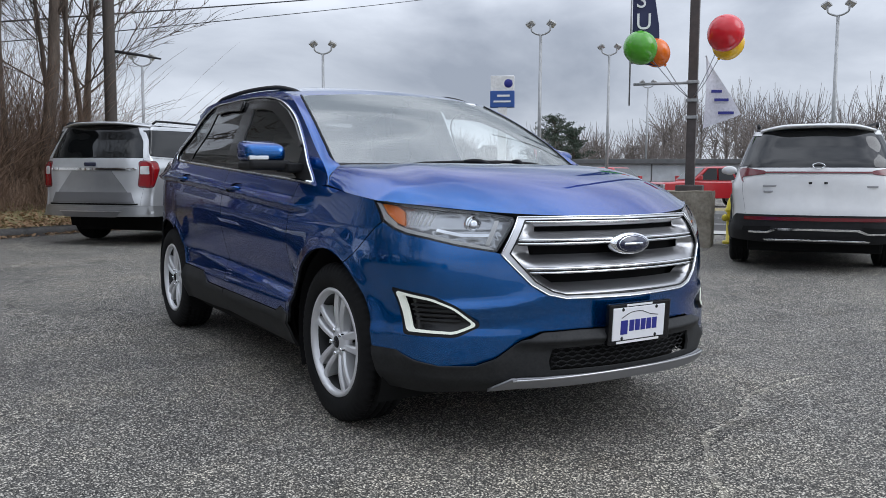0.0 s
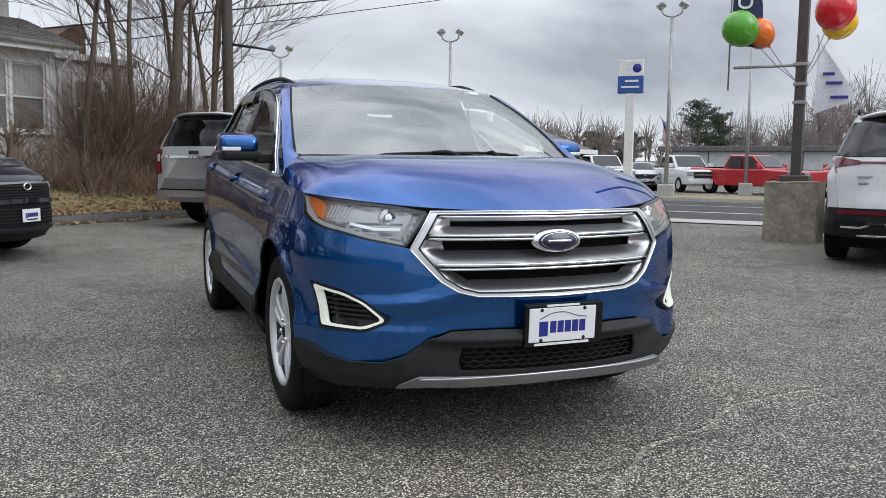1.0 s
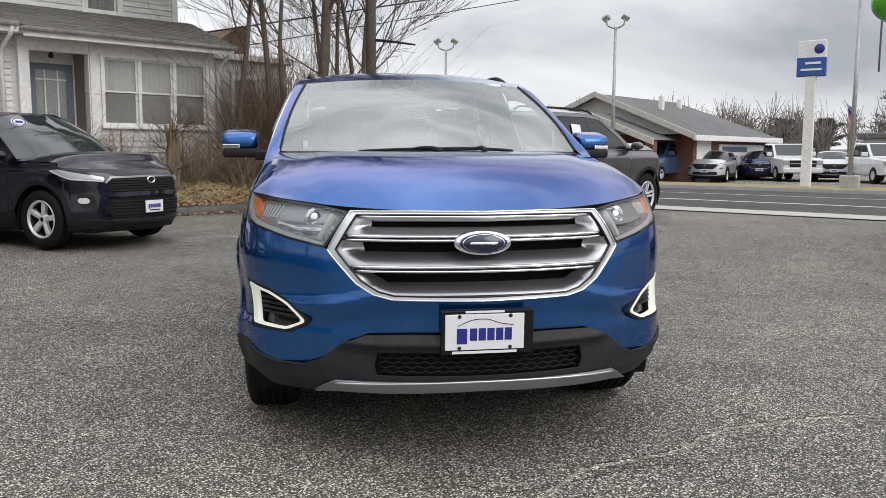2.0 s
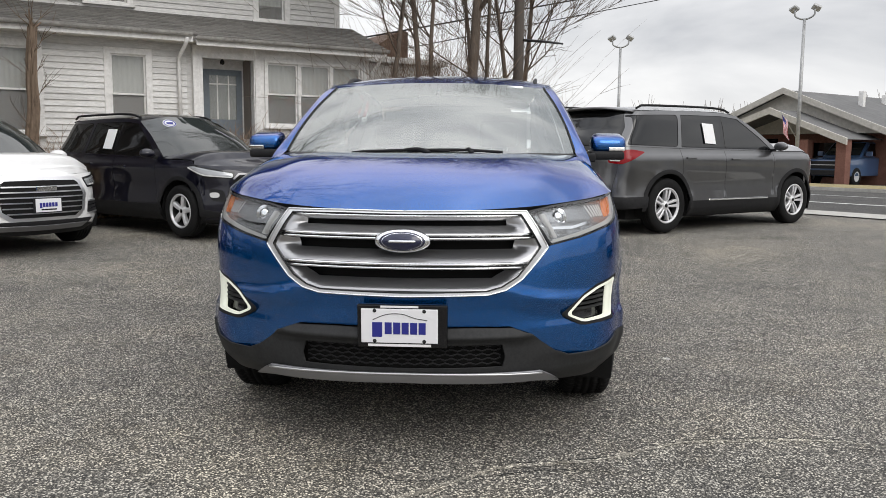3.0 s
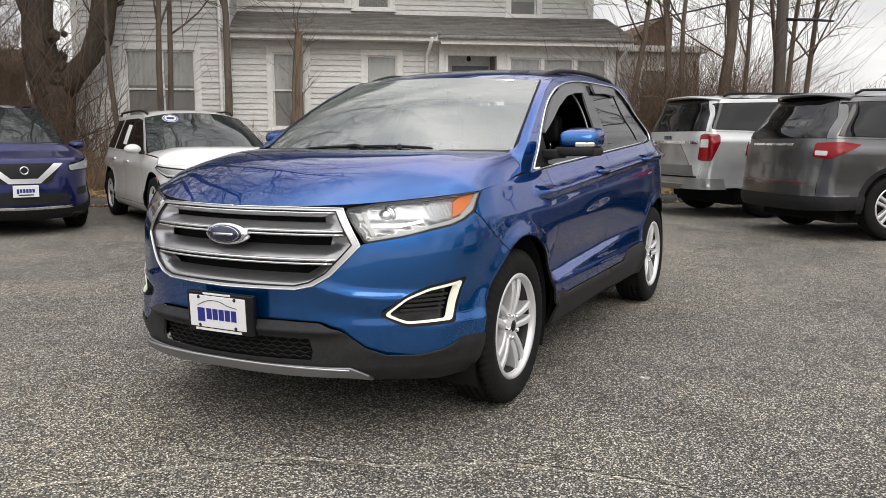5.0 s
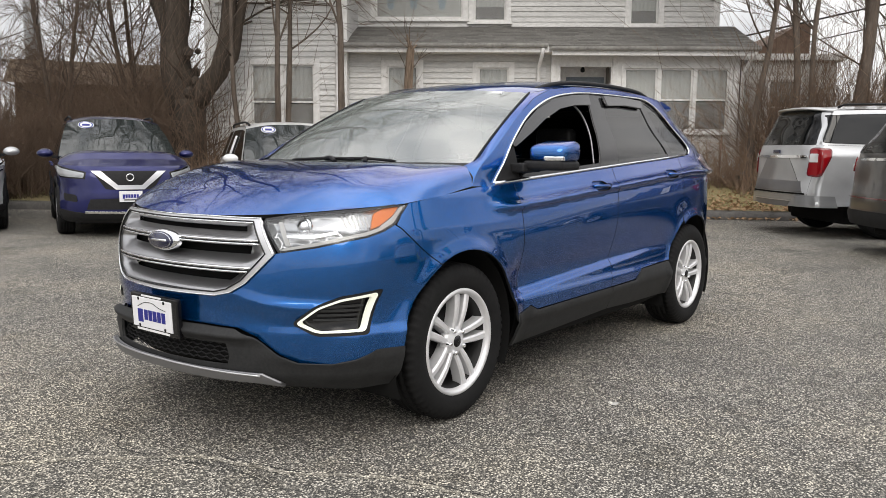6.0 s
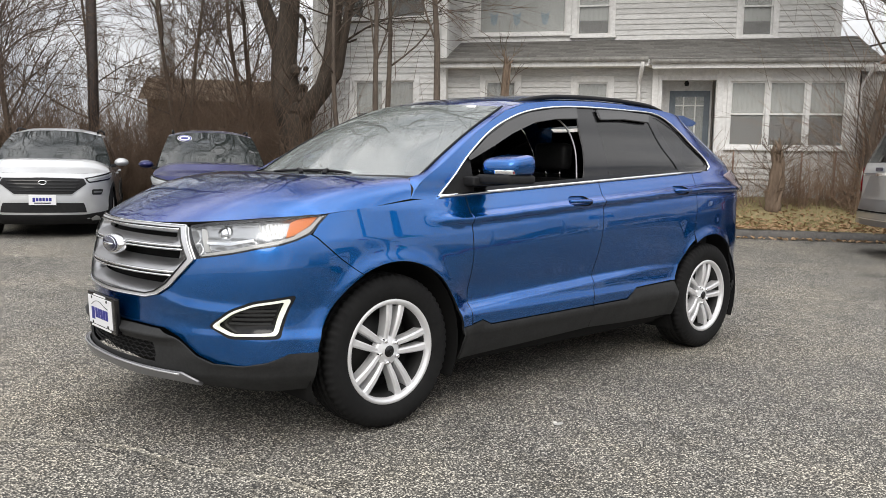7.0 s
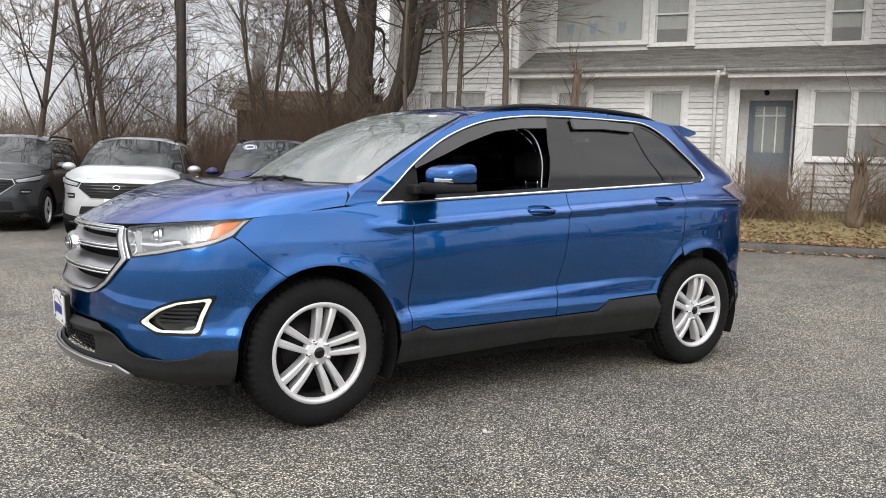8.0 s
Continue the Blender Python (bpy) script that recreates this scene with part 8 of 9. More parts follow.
def snag(u, y, h, r, seed, name="tree_stump", label="broken-off trunk with a few twigs", tuft=10, lean=0.1):
    rng = random.Random(seed)
    base = house_to_world(u, y)
    base.z = yard_z(0, y) - 0.08
    t = thing(name, label, "tree stump", Matrix.Translation(base))
    bm, tw = bmesh.new(), bmesh.new()
    D = HM.to_3x3() @ Vector((1, 0, 0))
    pts = [Vector((0, 0, 0)) + D * (lean * h * k / 6 + rng.uniform(-0.03, 0.03)) + Vector((0, 0, h * k / 6)) for k in range(7)]
    tube(bm, pts, [r * (1.4 - 0.5 * k / 6) * rng.uniform(0.85, 1.15) for k in range(7)], 10)
    for k in range(5):
        # strands that wind up the trunk and end in stubs
        a = k * 1.26 + rng.uniform(-0.3, 0.3)
        strand = [p + Vector((math.cos(a + i * 0.22), math.sin(a + i * 0.22), 0)) * r * (1.15 - 0.35 * i / 6) * rng.uniform(0.8, 1.1) for i, p in enumerate(pts)]
        tube(bm, strand + [strand[-1] + Vector((rng.uniform(-0.12, 0.12), rng.uniform(-0.12, 0.12), rng.uniform(0.05, 0.3)))], [r * 0.62] * 4 + [r * 0.55, r * 0.5, r * 0.42, r * 0.16], 7)
    for _ in range(4):
        c = pts[rng.randint(3, 6)]
        tube(bm, [c, c + Vector((rng.uniform(-0.1, 0.1), rng.uniform(-0.1, 0.1), rng.uniform(0.15, 0.4)))], [r * 0.6, r * 0.12], 6)
    for _ in range(tuft):
        c = pts[rng.randint(2, 6)]
        side = Vector((rng.uniform(-1, 1), rng.uniform(-1, 1), rng.uniform(0.1, 1.2))).normalized()
        grow(bm, c, side, rng.uniform(0.15, 0.5), 0.010, 2, rng, 0.0, 4, 0.6, (1, 2), tw)
    part("trunk", bm, M_STUMP, t)
    tagged(part("twig_tangle", tw, M_TWIG, t), kind="stuff")


snag(-1.72, 11.45, 2.75, 0.072, 31, lean=0.05, tuft=16)
snag(3.62, 10.9, 1.15, 0.10, 32, label="pollarded stump with a head of short twigs", tuft=30, lean=0.02)


def brush(name, label, spots, seed, n, hmin, hmax, material=None):
    """Tangled canes: spots are (x, y, radius x, radius y, z, weight, turn) in world axes."""
    rng = random.Random(seed)
    bm = bmesh.new()
    total = sum(s[5] for s in spots)
    for x, y, rx, ry, z, wt, turn in spots:
        c, s = math.cos(radians(turn)), math.sin(radians(turn))
        for _ in range(int(n * wt / total)):
            a, b = rng.uniform(-rx, rx), rng.uniform(-ry, ry)
            p = Vector((x + a * c - b * s, y + a * s + b * c, z - 0.05))
            h = rng.uniform(hmin, hmax) * rng.uniform(0.5, 1.0)
            d = Vector((rng.uniform(-0.6, 0.6), rng.uniform(-0.6, 0.6), 1)).normalized()
            pts, k = [p], 4
            for i in range(k):
                d = (d + Vector((rng.uniform(-0.35, 0.35), rng.uniform(-0.35, 0.35), rng.uniform(-0.25, 0.12)))).normalized()
                pts.append(pts[-1] + d * h / k)
            r = rng.uniform(0.004, 0.009)
            tube(bm, pts, [r, r * 0.9, r * 0.75, r * 0.55, r * 0.3], 3, cap=False)
            for _ in range(2):
                q = pts[rng.randint(1, 4)]
                e = (d + Vector((rng.uniform(-1, 1), rng.uniform(-1, 1), rng.uniform(-0.3, 0.7)))).normalized()
                tube(bm, [q, q + e * h * 0.18, q + e * h * 0.3 + Vector((0, 0, -0.03))], [r * 0.6, r * 0.45, r * 0.2], 3, cap=False)
    solo(name, bm, material or M_CANE, label, "brush", kind="stuff")


def hs(u, y, ru, ry, wt):
    p = house_to_world(u, y)
    return (p.x, p.y, ru, ry, yard_z(0, y), wt, 124.5)


brush("hedge_brush", "tangle of bare brown canes along the house", [hs(2.1, 11.2, 0.7, 0.3, 3), hs(3.6, 11.2, 0.7, 0.3, 1.5), hs(4.6, 11.3, 0.6, 0.3, 2), hs(6.2, 11.0, 1.3, 0.5, 10), hs(7.6, 11.3, 1.0, 0.6, 5), hs(-1.6, 11.4, 0.9, 0.3, 6), hs(-3.4, 11.4, 0.8, 0.3, 3), hs(-5.7, 10.4, 0.7, 0.4, 5)], 41, 1500, 0.6, 1.35)
brush("porch_hedge", "clipped hedge of bare brown canes before the porch", [hs(2.15, 11.3, 0.5, 0.25, 8), hs(4.4, 11.4, 0.6, 0.2, 3)], 45, 430, 0.9, 1.5)
brush("tall_brush", "tall bare brush beside the lean-to", [hs(6.0, 11.4, 1.2, 0.5, 6), hs(7.4, 12.0, 1.2, 0.8, 8), hs(9.0, 12.5, 1.4, 1.0, 6)], 42, 520, 1.8, 3.4)
brush("vine_tangle", "dark vines and shoots round the trunks by the lean-to", [hs(6.0, 11.5, 0.3, 0.2, 8), hs(7.2, 11.3, 0.3, 0.2, 4), hs(8.0, 12.0, 0.6, 0.5, 7)], 46, 900, 2.6, 4.6, M_CANEDARK)
# thicket along the left end of the lot
brush("thicket", "dense brown winter thicket behind the parked cars", [(-0.8, -14.3, 4.6, 1.0, 0.3, 30, -14), (-4.6, -13.0, 2.2, 1.2, 0.4, 14, -30), (4.5, -16.5, 3.6, 1.2, 0.3, 26, -14), (10.5, -18.6, 3.4, 1.2, 0.3, 16, -20)], 43, 8000, 1.3, 2.6, M_CANEDARK)
brush("thicket", "tall tangled winter brush above the thicket", [(-3.4, -14.8, 3.2, 1.6, 0.4, 14, -24), (-5.8, -12.2, 1.5, 1.0, 0.4, 8, -40)], 44, 1500, 3.0, 5.0, M_CANEDARK)
for k, (x, y, h, r, st) in enumerate(((-1.15, -15.2, 8.5, 0.078, 2), (0.55, -15.4, 9.0, 0.078, 1), (2.4, -16.0, 9.5, 0.084, 1), (4.2, -17.5, 9.0, 0.078, 1), (-2.9, -15.6, 8.0, 0.054, 1), (-4.4, -14.2, 8.5, 0.060, 2), (-6.3, -13.8, 8.5, 0.072, 2), (6.5, -18.5, 9.0, 0.084, 1), (8.6, -18.0, 8.5, 0.07, 2), (5.4, -16.2, 7.5, 0.06, 2))):
    tree(x, y, h, r, 60 + k, (random.Random(k).uniform(-0.2, 0.2), 0.0), 6, "bare many-stemmed tree in a thicket", 0.15, "trees of the thicket", True, (2, 3), 0.02, st, 0.9)


def litter():
    """Dead leaves and grass tufts on the bank."""
    rng = random.Random(9)
    bm = bmesh.new()
    for _ in range(9000):
        u, y = rng.uniform(-7, 10), KERB_Y + abs(rng.gauss(0, 0.9)) + rng.uniform(-0.35, 0.3)
        if y > 12.0:
            continue
        z = (yard_z(u, y) if y > KERB_Y + 0.1 else 0.11) + 0.02
        p = house_to_world(u, y, z)
        s = rng.uniform(0.025, 0.06)
        m = Matrix.Translation(p) @ Euler((rng.uniform(-0.7, 0.7), rng.uniform(-0.7, 0.7), rng.uniform(0, 6.3))).to_matrix().to_4x4()
        v = [bm.verts.new(m @ Vector(q)) for q in ((-s, 0, 0), (0, -s * 0.5, s * 0.2), (s, 0, 0.0), (0, s * 0.5, s * 0.25))]
        bm.faces.new(v)
    solo("leaf_litter", bm, M_LEAF, "dead brown leaves scattered on lawn and kerb", "leaves", kind="stuff")
    bm = bmesh.new()
    for _ in range(15000):
        u, y = rng.uniform(-6.5, 9), rng.uniform(KERB_Y + 0.24, 11.9)
        if rng.random() < 0.35 * (0.5 + 0.5 * math.sin(u * 1.9 + y * 2.3)):
            continue
        p = house_to_world(u, y, yard_z(u, y) - 0.01)
        h, w = rng.uniform(0.03, 0.09), rng.uniform(0.003, 0.007)
        a = rng.uniform(0, 6.28)
        sx, sy = math.cos(a) * w, math.sin(a) * w
        v = [bm.verts.new(p + Vector((sx, sy, 0))), bm.verts.new(p - Vector((sx, sy, 0))), bm.verts.new(p + Vector((rng.uniform(-0.04, 0.04), rng.uniform(-0.04, 0.04), h)))]
        bm.faces.new(v)
    solo("grass", bm, M_BLADE, "short winter grass, green and straw", "grass", kind="stuff")


litter()


def fence():
    """Sagging wire fence with rusty posts in front of the porch."""
    f = thing("wire_fence", "rusty wire fence with thin posts", "fence", HM)
    for k, u in enumerate((1.6, 2.9, 4.15, 4.75, 5.4)):
        bm = bmesh.new()
        tube(bm, [(u, 11.55, 0.45), (u + 0.02, 11.55, 1.62)], 0.018, 6)
        part("post", bm, M_RUST, f)
    bm = bmesh.new()
    for k in range(34):
        for sg in (1, -1):
            u = 1.6 + k * 0.115
            tube(bm, [(u, 11.55, 0.7), (u + sg * 0.42, 11.55, 1.5)], 0.003, 3, False)
    tagged(part("wire_mesh", bm, M_RUST, f), kind="stuff")


fence()


def poles():
    # utility pole behind the large SUV, with a short bracket arm
    p = Vector((-12.9, 0.80, 0))
    base = yard_z(0, 10.2)
    up = thing("utility_pole", "weathered wooden utility pole with a bracket arm", "pole", Matrix.Translation((p.x, p.y, base - 0.1)))
    bm = bmesh.new()
    tube(bm, [(-0.05, 0, 0), (0.0, 0, 2.0), (0.12, 0, 9.0)], [0.13, 0.12, 0.095], 12)
    part("pole", bm, M_POLEWOOD, up)
    bm = bmesh.new()
    tube(bm, [(0.05, 0, 3.42), (0.2, 0.55, 3.36), (0.3, 0.95, 3.30)], [0.035, 0.03, 0.02], 6)
    part("arm", bm, M_WIRE, up)
    # brown steel pole at the thicket
    lp = thing("lamp_pole", "tall brown steel pole by the thicket", "pole", Matrix.Translation((-2.33, -13.85, 0.05)))
    bm = bmesh.new()
    tube(bm, [(0, 0, 0), (0, 0, 9)], [0.115, 0.095], 12)
    part("pole", bm, M_POLEBROWN, lp)
    # cables
    for k, dz in enumerate((0.0, -0.46)):
        bm = bmesh.new()
        pts = []
        for t in np.linspace(0, 1, 24):
            u = 0.5 + 40 * t
            z = 3.97 + 0.238 * (u - 5.62) + dz + 0.35 * ((2 * t - 1) ** 2 - 1) * 0.3
            pts.append(HM @ Vector((u, 14.3 + k * 0.25, z)))
        tube(bm, pts, 0.022 if k == 0 else 0.014, 5)
        solo("power_cable", bm, M_WIRE, "black overhead cable rising past the trees", "cable", group="overhead cables")
    for k in range(2):
        bm = bmesh.new()
        pts = [HM @ Vector((3 + 30 * t, 18.0 + k, 5.9 + k * 0.6 + 6.4 * t)) for t in np.linspace(0, 1, 12)]
        tube(bm, pts, 0.01, 4)
        solo("power_cable", bm, M_WIRE, "thin overhead cable behind the house", "cable", group="overhead cables")


poles()


def shed():
    s = thing("shed", "weathered brown shed behind the thicket with a pipe chimney", "shed", pose(-6.2, -17.6, 0.1, 0, 0, 150))
    bm = wall_with_openings(-0.9, 2.6, 0, 2.7, -1.5, 3.0, [])
    part("wall", bm, M_SHEDWOOD, s)
    bm = bmesh.new()
    for y0, y1, z0, z1 in ((-1.8, 0.0, 2.65, 3.35), (1.8, 0.0, 2.65, 3.35)):
        v = [bm.verts.new(q) for q in ((-1.1, y0, z0), (2.8, y0, z0), (2.8, y1, z1), (-1.1, y1, z1))]
        bm.faces.new(v)
    bmesh.ops.solidify(bm, geom=bm.faces[:], thickness=0.08)
    part("roof", bm, M_SHEDWOOD, s)
    bm = bmesh.new()
    tube(bm, [(-0.6, 0.4, 2.8), (-0.6, 0.4, 5.0)], 0.20, 10)
    part("chimney", bm, M_METALGREY, s)
    part("door", rbox(1.3, 2.2, -1.56, -1.5, 0.05, 2.1, 0.01), M_ROOMDARK, s)


M_SHEDWOOD = varied("weathered_brown_boards", (0.19, 0.14, 0.10), (0.32, 0.245, 0.175), 1.5, 0.9, 0.4, 0.01, 6.0, (6, 6, 0.5))
shed()


# ---- the road and what lies across it (x along the road, y across) ----
RM = pose(0, 0, 0, 0, 0, 40)


def across(r, m, z=0.0):
    return RM @ Vector((r, m, z))


def gz(r, m):
    p = across(r, m)
    return ground_z(p.x, p.y)


def strip(name, m0, m1, lift, material, label, category, r0=-90, r1=70, n=80, rows=4):
    bm = bmesh.new()
    vs = [[bm.verts.new(Vector((r0 + (r1 - r0) * i / n, m0 + (m1 - m0) * j / rows, gz(r0 + (r1 - r0) * i / n, m0 + (m1 - m0) * j / rows) + lift))) for j in range(rows + 1)] for i in range(n + 1)]
    for i in range(n):
        for j in range(rows):
            bm.faces.new((vs[i][j], vs[i + 1][j], vs[i + 1][j + 1], vs[i][j + 1])).smooth = True
    if lift > 0.05:
        foot = [bm.verts.new(v[0].co - Vector((0, 0.01, lift + 0.02))) for v in vs]
        for i in range(n):
            bm.faces.new((foot[i], foot[i + 1], vs[i + 1][0], vs[i][0]))
    return solo(name, bm, material, label, category, kind="structure", m=RM)


strip("pavement", 11.0, 12.1, 0.02, M_CONCRETE, "pale worn concrete apron along the road", "pavement")
strip("road", 12.1, 23.6, 0.012, M_ROAD, "grey asphalt road", "road")
strip("lane_line", 15.0, 15.25, 0.018, M_LINE, "worn white lane line", "road marking")
strip("lane_line", 19.2, 19.35, 0.018, M_LINE, "worn white lane line", "road marking")
strip("verge", 23.75, 28.5, 0.12, M_GRASS, "winter grass verge across the road", "grass")
strip("kerb", 23.6, 23.75, 0.125, M_CONCRETE, "low kerb of the verge", "kerb", rows=1)


def street_lamp(r, m, top, seed=0, world=None, turn=0):
    p = Vector(world) if world else across(r, m)
    z0 = ground_z(p.x, p.y)
    t = thing("lot_lamp", "grey steel lamp post with two floodlights on a bracket", "street lamp", Matrix.Translation((p.x, p.y, z0)) @ Matrix.Rotation(radians(turn), 4, "Z"), "lamps of the far lot")
    h = top - z0
    bm = bmesh.new()
    tube(bm, [(0, 0, 0), (0, 0, h)], [0.085, 0.055], 10)
    part("pole", bm, M_METALGREY, t)
    part("base", rbox(-0.3, 0.3, -0.3, 0.3, -0.1, 0.55, 0.04), M_CONCRETE, t)
    bm = bmesh.new()
    tube(bm, spline([(-0.36, 0, h + 0.34), (-0.34, 0, h + 0.12), (-0.14, 0, h), (0, 0, h - 0.02), (0.14, 0, h), (0.34, 0, h + 0.12), (0.36, 0, h + 0.34)], 20), 0.035, 6)
    part("bracket", bm, M_METALGREY, t)
    for sg in (1, -1):
        bm = rbox(-0.16, 0.16, -0.13, 0.13, -0.06, 0.06, 0.03)
        hd = part("flood_light", bm, M_METALGREY, t, m=pose(sg * 0.40, 0.06, h + 0.40, -35, sg * 25, sg * 25))
        part("light_glass", rbox(-0.13, 0.13, -0.10, 0.10, -0.068, -0.058, 0.003), M_LENSFAR, hd)
    return t


M_LENSFAR = mat("lamp_glass_far", (0.5, 0.5, 0.5), 0.2)
for w, top, turn in (((-27.4, 12.07, 0), 6.35, 60), ((-19.75, 17.64, 0), 6.6, 48), ((-32.7, 5.87, 0), 5.95, 75), ((-12.82, 25.84, 0), 7.1, 30), ((-25.0, 26.3, 0), 7.2, 45), ((-36.1, 40.8, 0), 7.5, 45)):
    street_lamp(0, 0, top, world=w, turn=turn)


def dealer_sign():
    p = Vector((-21.35, 17.05, 0))
    z0 = ground_z(p.x, p.y)
    t = thing("dealer_sign", "white and blue pylon sign on a white column", "sign", Matrix.Translation((p.x, p.y, z0)) @ Matrix.Rotation(radians(48), 4, "Z"))
    part("column", rbox(-0.17, 0.17, -0.12, 0.12, 0, 4.1, 0.03), M_TRIM, t)
    part("upper_panel", rbox(-0.46, 0.46, -0.12, 0.12, 4.62, 5.25, 0.03), M_TRIM, t)
    part("blue_panel", rbox(-0.48, 0.48, -0.14, 0.14, 4.0, 4.66, 0.03), M_SIGNBLUE, t)
    bm = bmesh.new()
    lathe(bm, [(0.001, -0.14), (0.15, -0.14), (0.17, -0.12)], 20)
    part("badge", bm, M_INK, t, m=Matrix.Translation((0.24, 0, 4.94)))
    part("letter_bar", rbox(-0.20, 0.30, -0.155, -0.135, 4.42, 4.50, 0.004), M_WHITE, t)
    part("letter_bar", rbox(-0.34, 0.34, -0.155, -0.135, 4.20, 4.27, 0.004), M_WHITE, t)


M_SIGNBLUE = mat("sign_blue", (0.03, 0.09, 0.32), 0.4)
dealer_sign()


def balloon_pole():
    p = Vector((-3.82, 7.62, ground_z(-3.8, 7.6)))
    blk = thing("concrete_block", "weathered square concrete block with flaking top", "concrete block", Matrix.Translation(p) @ Matrix.Rotation(radians(35), 4, "Z"))
    bm = rbox(-0.36, 0.36, -0.36, 0.36, -0.05, 0.86, 0.025, 2)
    rng = random.Random(2)
    bmesh.ops.subdivide_edges(bm, edges=bm.edges[:], cuts=2, use_grid_fill=True)
    for v in bm.verts:
        v.co += Vector((rng.uniform(-1, 1), rng.uniform(-1, 1), rng.uniform(-1, 1))) * 0.008
    part("block", bm, M_BLOCK, blk)
    pl = thing("light_pole", "dark brown steel pole with a banner arm on a concrete block", "pole", Matrix.Translation(p + Vector((0, 0, 0.85))))
    part("pole", rbox(-0.07, 0.07, -0.07, 0.07, 0, 7.2, 0.012), M_POLEBROWN, pl, m=pose(0, 0, 0, 0, 0, 35))
    part("base_plate", rbox(-0.2, 0.2, -0.2, 0.2, -0.01, 0.10, 0.02), M_POLEBROWN, pl, m=pose(0, 0, 0, 0, 0, 35))
    for z in (1.12, 1.38, 1.66):
        part("clamp", rbox(-0.09, 0.09, -0.09, 0.09, z, z + 0.05, 0.008), M_METALGREY, pl, m=pose(0, 0, 0, 0, 0, 35))
    bm = bmesh.new()
    tube(bm, [(0, 0, 1.68), (-0.32, -0.95, 1.62)], 0.022, 8)
    part("arm", bm, M_METALGREY, pl)
    # navy feather banner on the arm's end
    e = p + Vector((-0.34, -1.02, 2.50))
    bn = thing("navy_banner", "navy blue feather banner with white lettering", "banner", Matrix.Translation(e))
    bm = bmesh.new()
    tube(bm, [(0, 0, -0.35), (0, 0, 2.4)], 0.012, 6)
    part("staff", bm, M_METALGREY, bn)
    side = Vector((0.42, 0.50, 0)).normalized()
    bm = bmesh.new()
    rows = []
    for k in range(14):
        t = k / 13
        wdt = 0.10 + 0.32 * min(1, (1 - t) * 1.1 + 0.12)
        rows.append([bm.verts.new(side * (wdt * j / 5) + Vector((0.02 * math.sin(3 * t + j), 0.02 * math.cos(2.5 * t + j * 1.1), 0.28 + 2.0 * t - (0.16 * (j / 5) if k == 0 else 0) + 0.12 * (j / 5) * (1 - t)))) for j in range(6)])
    for a, b in zip(rows, rows[1:]):
        for j in range(5):
            bm.faces.new((a[j], a[j + 1], b[j + 1], b[j])).smooth = True
    part("cloth", bm, M_NAVYCLOTH, bn)
    for z, ch in ((0.78, "U"), (1.10, "S")):
        cu = bpy.data.curves.new("letter", "FONT")
        cu.body, cu.size, cu.extrude = ch, 0.34, 0.004
        ob = new("letter", cu)
        cu.materials.append(M_WHITE)
        ob.parent = bn
        ob.matrix_local = Matrix.Translation(side * 0.07 + Vector((0.025, -0.03, z))) @ Matrix.Rotation(math.atan2(side.y, side.x), 4, "Z") @ Matrix.Rotation(radians(90), 4, "X")
    # white pennant on the pole's far side
    wf = thing("white_pennant", "white hanging pennant with faded blue print", "banner", Matrix.Translation(p + Vector((0.05, 0.18, 2.95))))
    bm = bmesh.new()
    rows = []
    for k in range(10):
        t = k / 9
        rows.append([bm.verts.new(Vector((0.02 + 0.32 * j / 5 * t + 0.02 * math.sin(4 * t + j), 0.02 + 0.46 * j / 5 * t, -1.12 * t + 0.22 * t * (j / 5)))) for j in range(6)])
    for a, b in zip(rows, rows[1:]):
        for j in range(5):
            if (a[j].co - a[j + 1].co).length > 1e-6:
                bm.faces.new((a[j], a[j + 1], b[j + 1], b[j])).smooth = True
            else:
                bm.faces.new((a[j], b[j + 1], b[j])).smooth = True
    part("cloth", bm, M_WHITECLOTH, wf)
    for z, o, w in ((-0.55, 0.07, 0.16), (-0.68, 0.10, 0.22), (-0.88, 0.14, 0.24)):
        part("print_bar", rbox(0, w, -0.006, 0.006, -0.022, 0.022, 0.004), M_INK, wf, m=Matrix.Translation((o + 0.03, o * 1.3 - 0.02, z)) @ Matrix.Rotation(math.atan2(0.46, 0.32), 4, "Z"))
    # balloons with their ribbons
    tie = p + Vector((0.0, -0.02, 2.25))
    for name, c, r, colour in (("green", (-3.92, 6.55, 3.08), 0.245, M_BGREEN), ("orange", (-3.98, 6.95, 3.05), 0.21, M_BORANGE), ("red", (-2.98, 7.30, 3.24), 0.255, M_BRED), ("yellow", (-3.10, 7.52, 3.12), 0.225, M_BYELLOW)):
        b = thing("balloon", f"glossy {name} balloon on a ribbon", "balloon", Matrix.Translation(c), "balloons on the pole")
        bm = bmesh.new()
        prof = [(0.001, r)] + [(r * math.sin(radians(a)), r * math.cos(radians(a)) * (1.0 if a < 90 else 1.12)) for a in range(12, 172, 10)] + [(0.022, -r * 1.15), (0.016, -r * 1.19), (0.026, -r * 1.24)]
        lathe(bm, prof, 32, "Z")
        body = part("skin", bm, colour, b)
        to = Vector(tie) - Vector(c)
        body.matrix_local = (-to).to_track_quat("Z", "Y").to_matrix().to_4x4()
        bm = bmesh.new()
        s = to.normalized() * r * 1.2
        tube(bm, [s, s.lerp(to, 0.5) + Vector((0, 0, -0.04)), to], 0.006, 5)
        part("ribbon", bm, M_RIBBON, b)


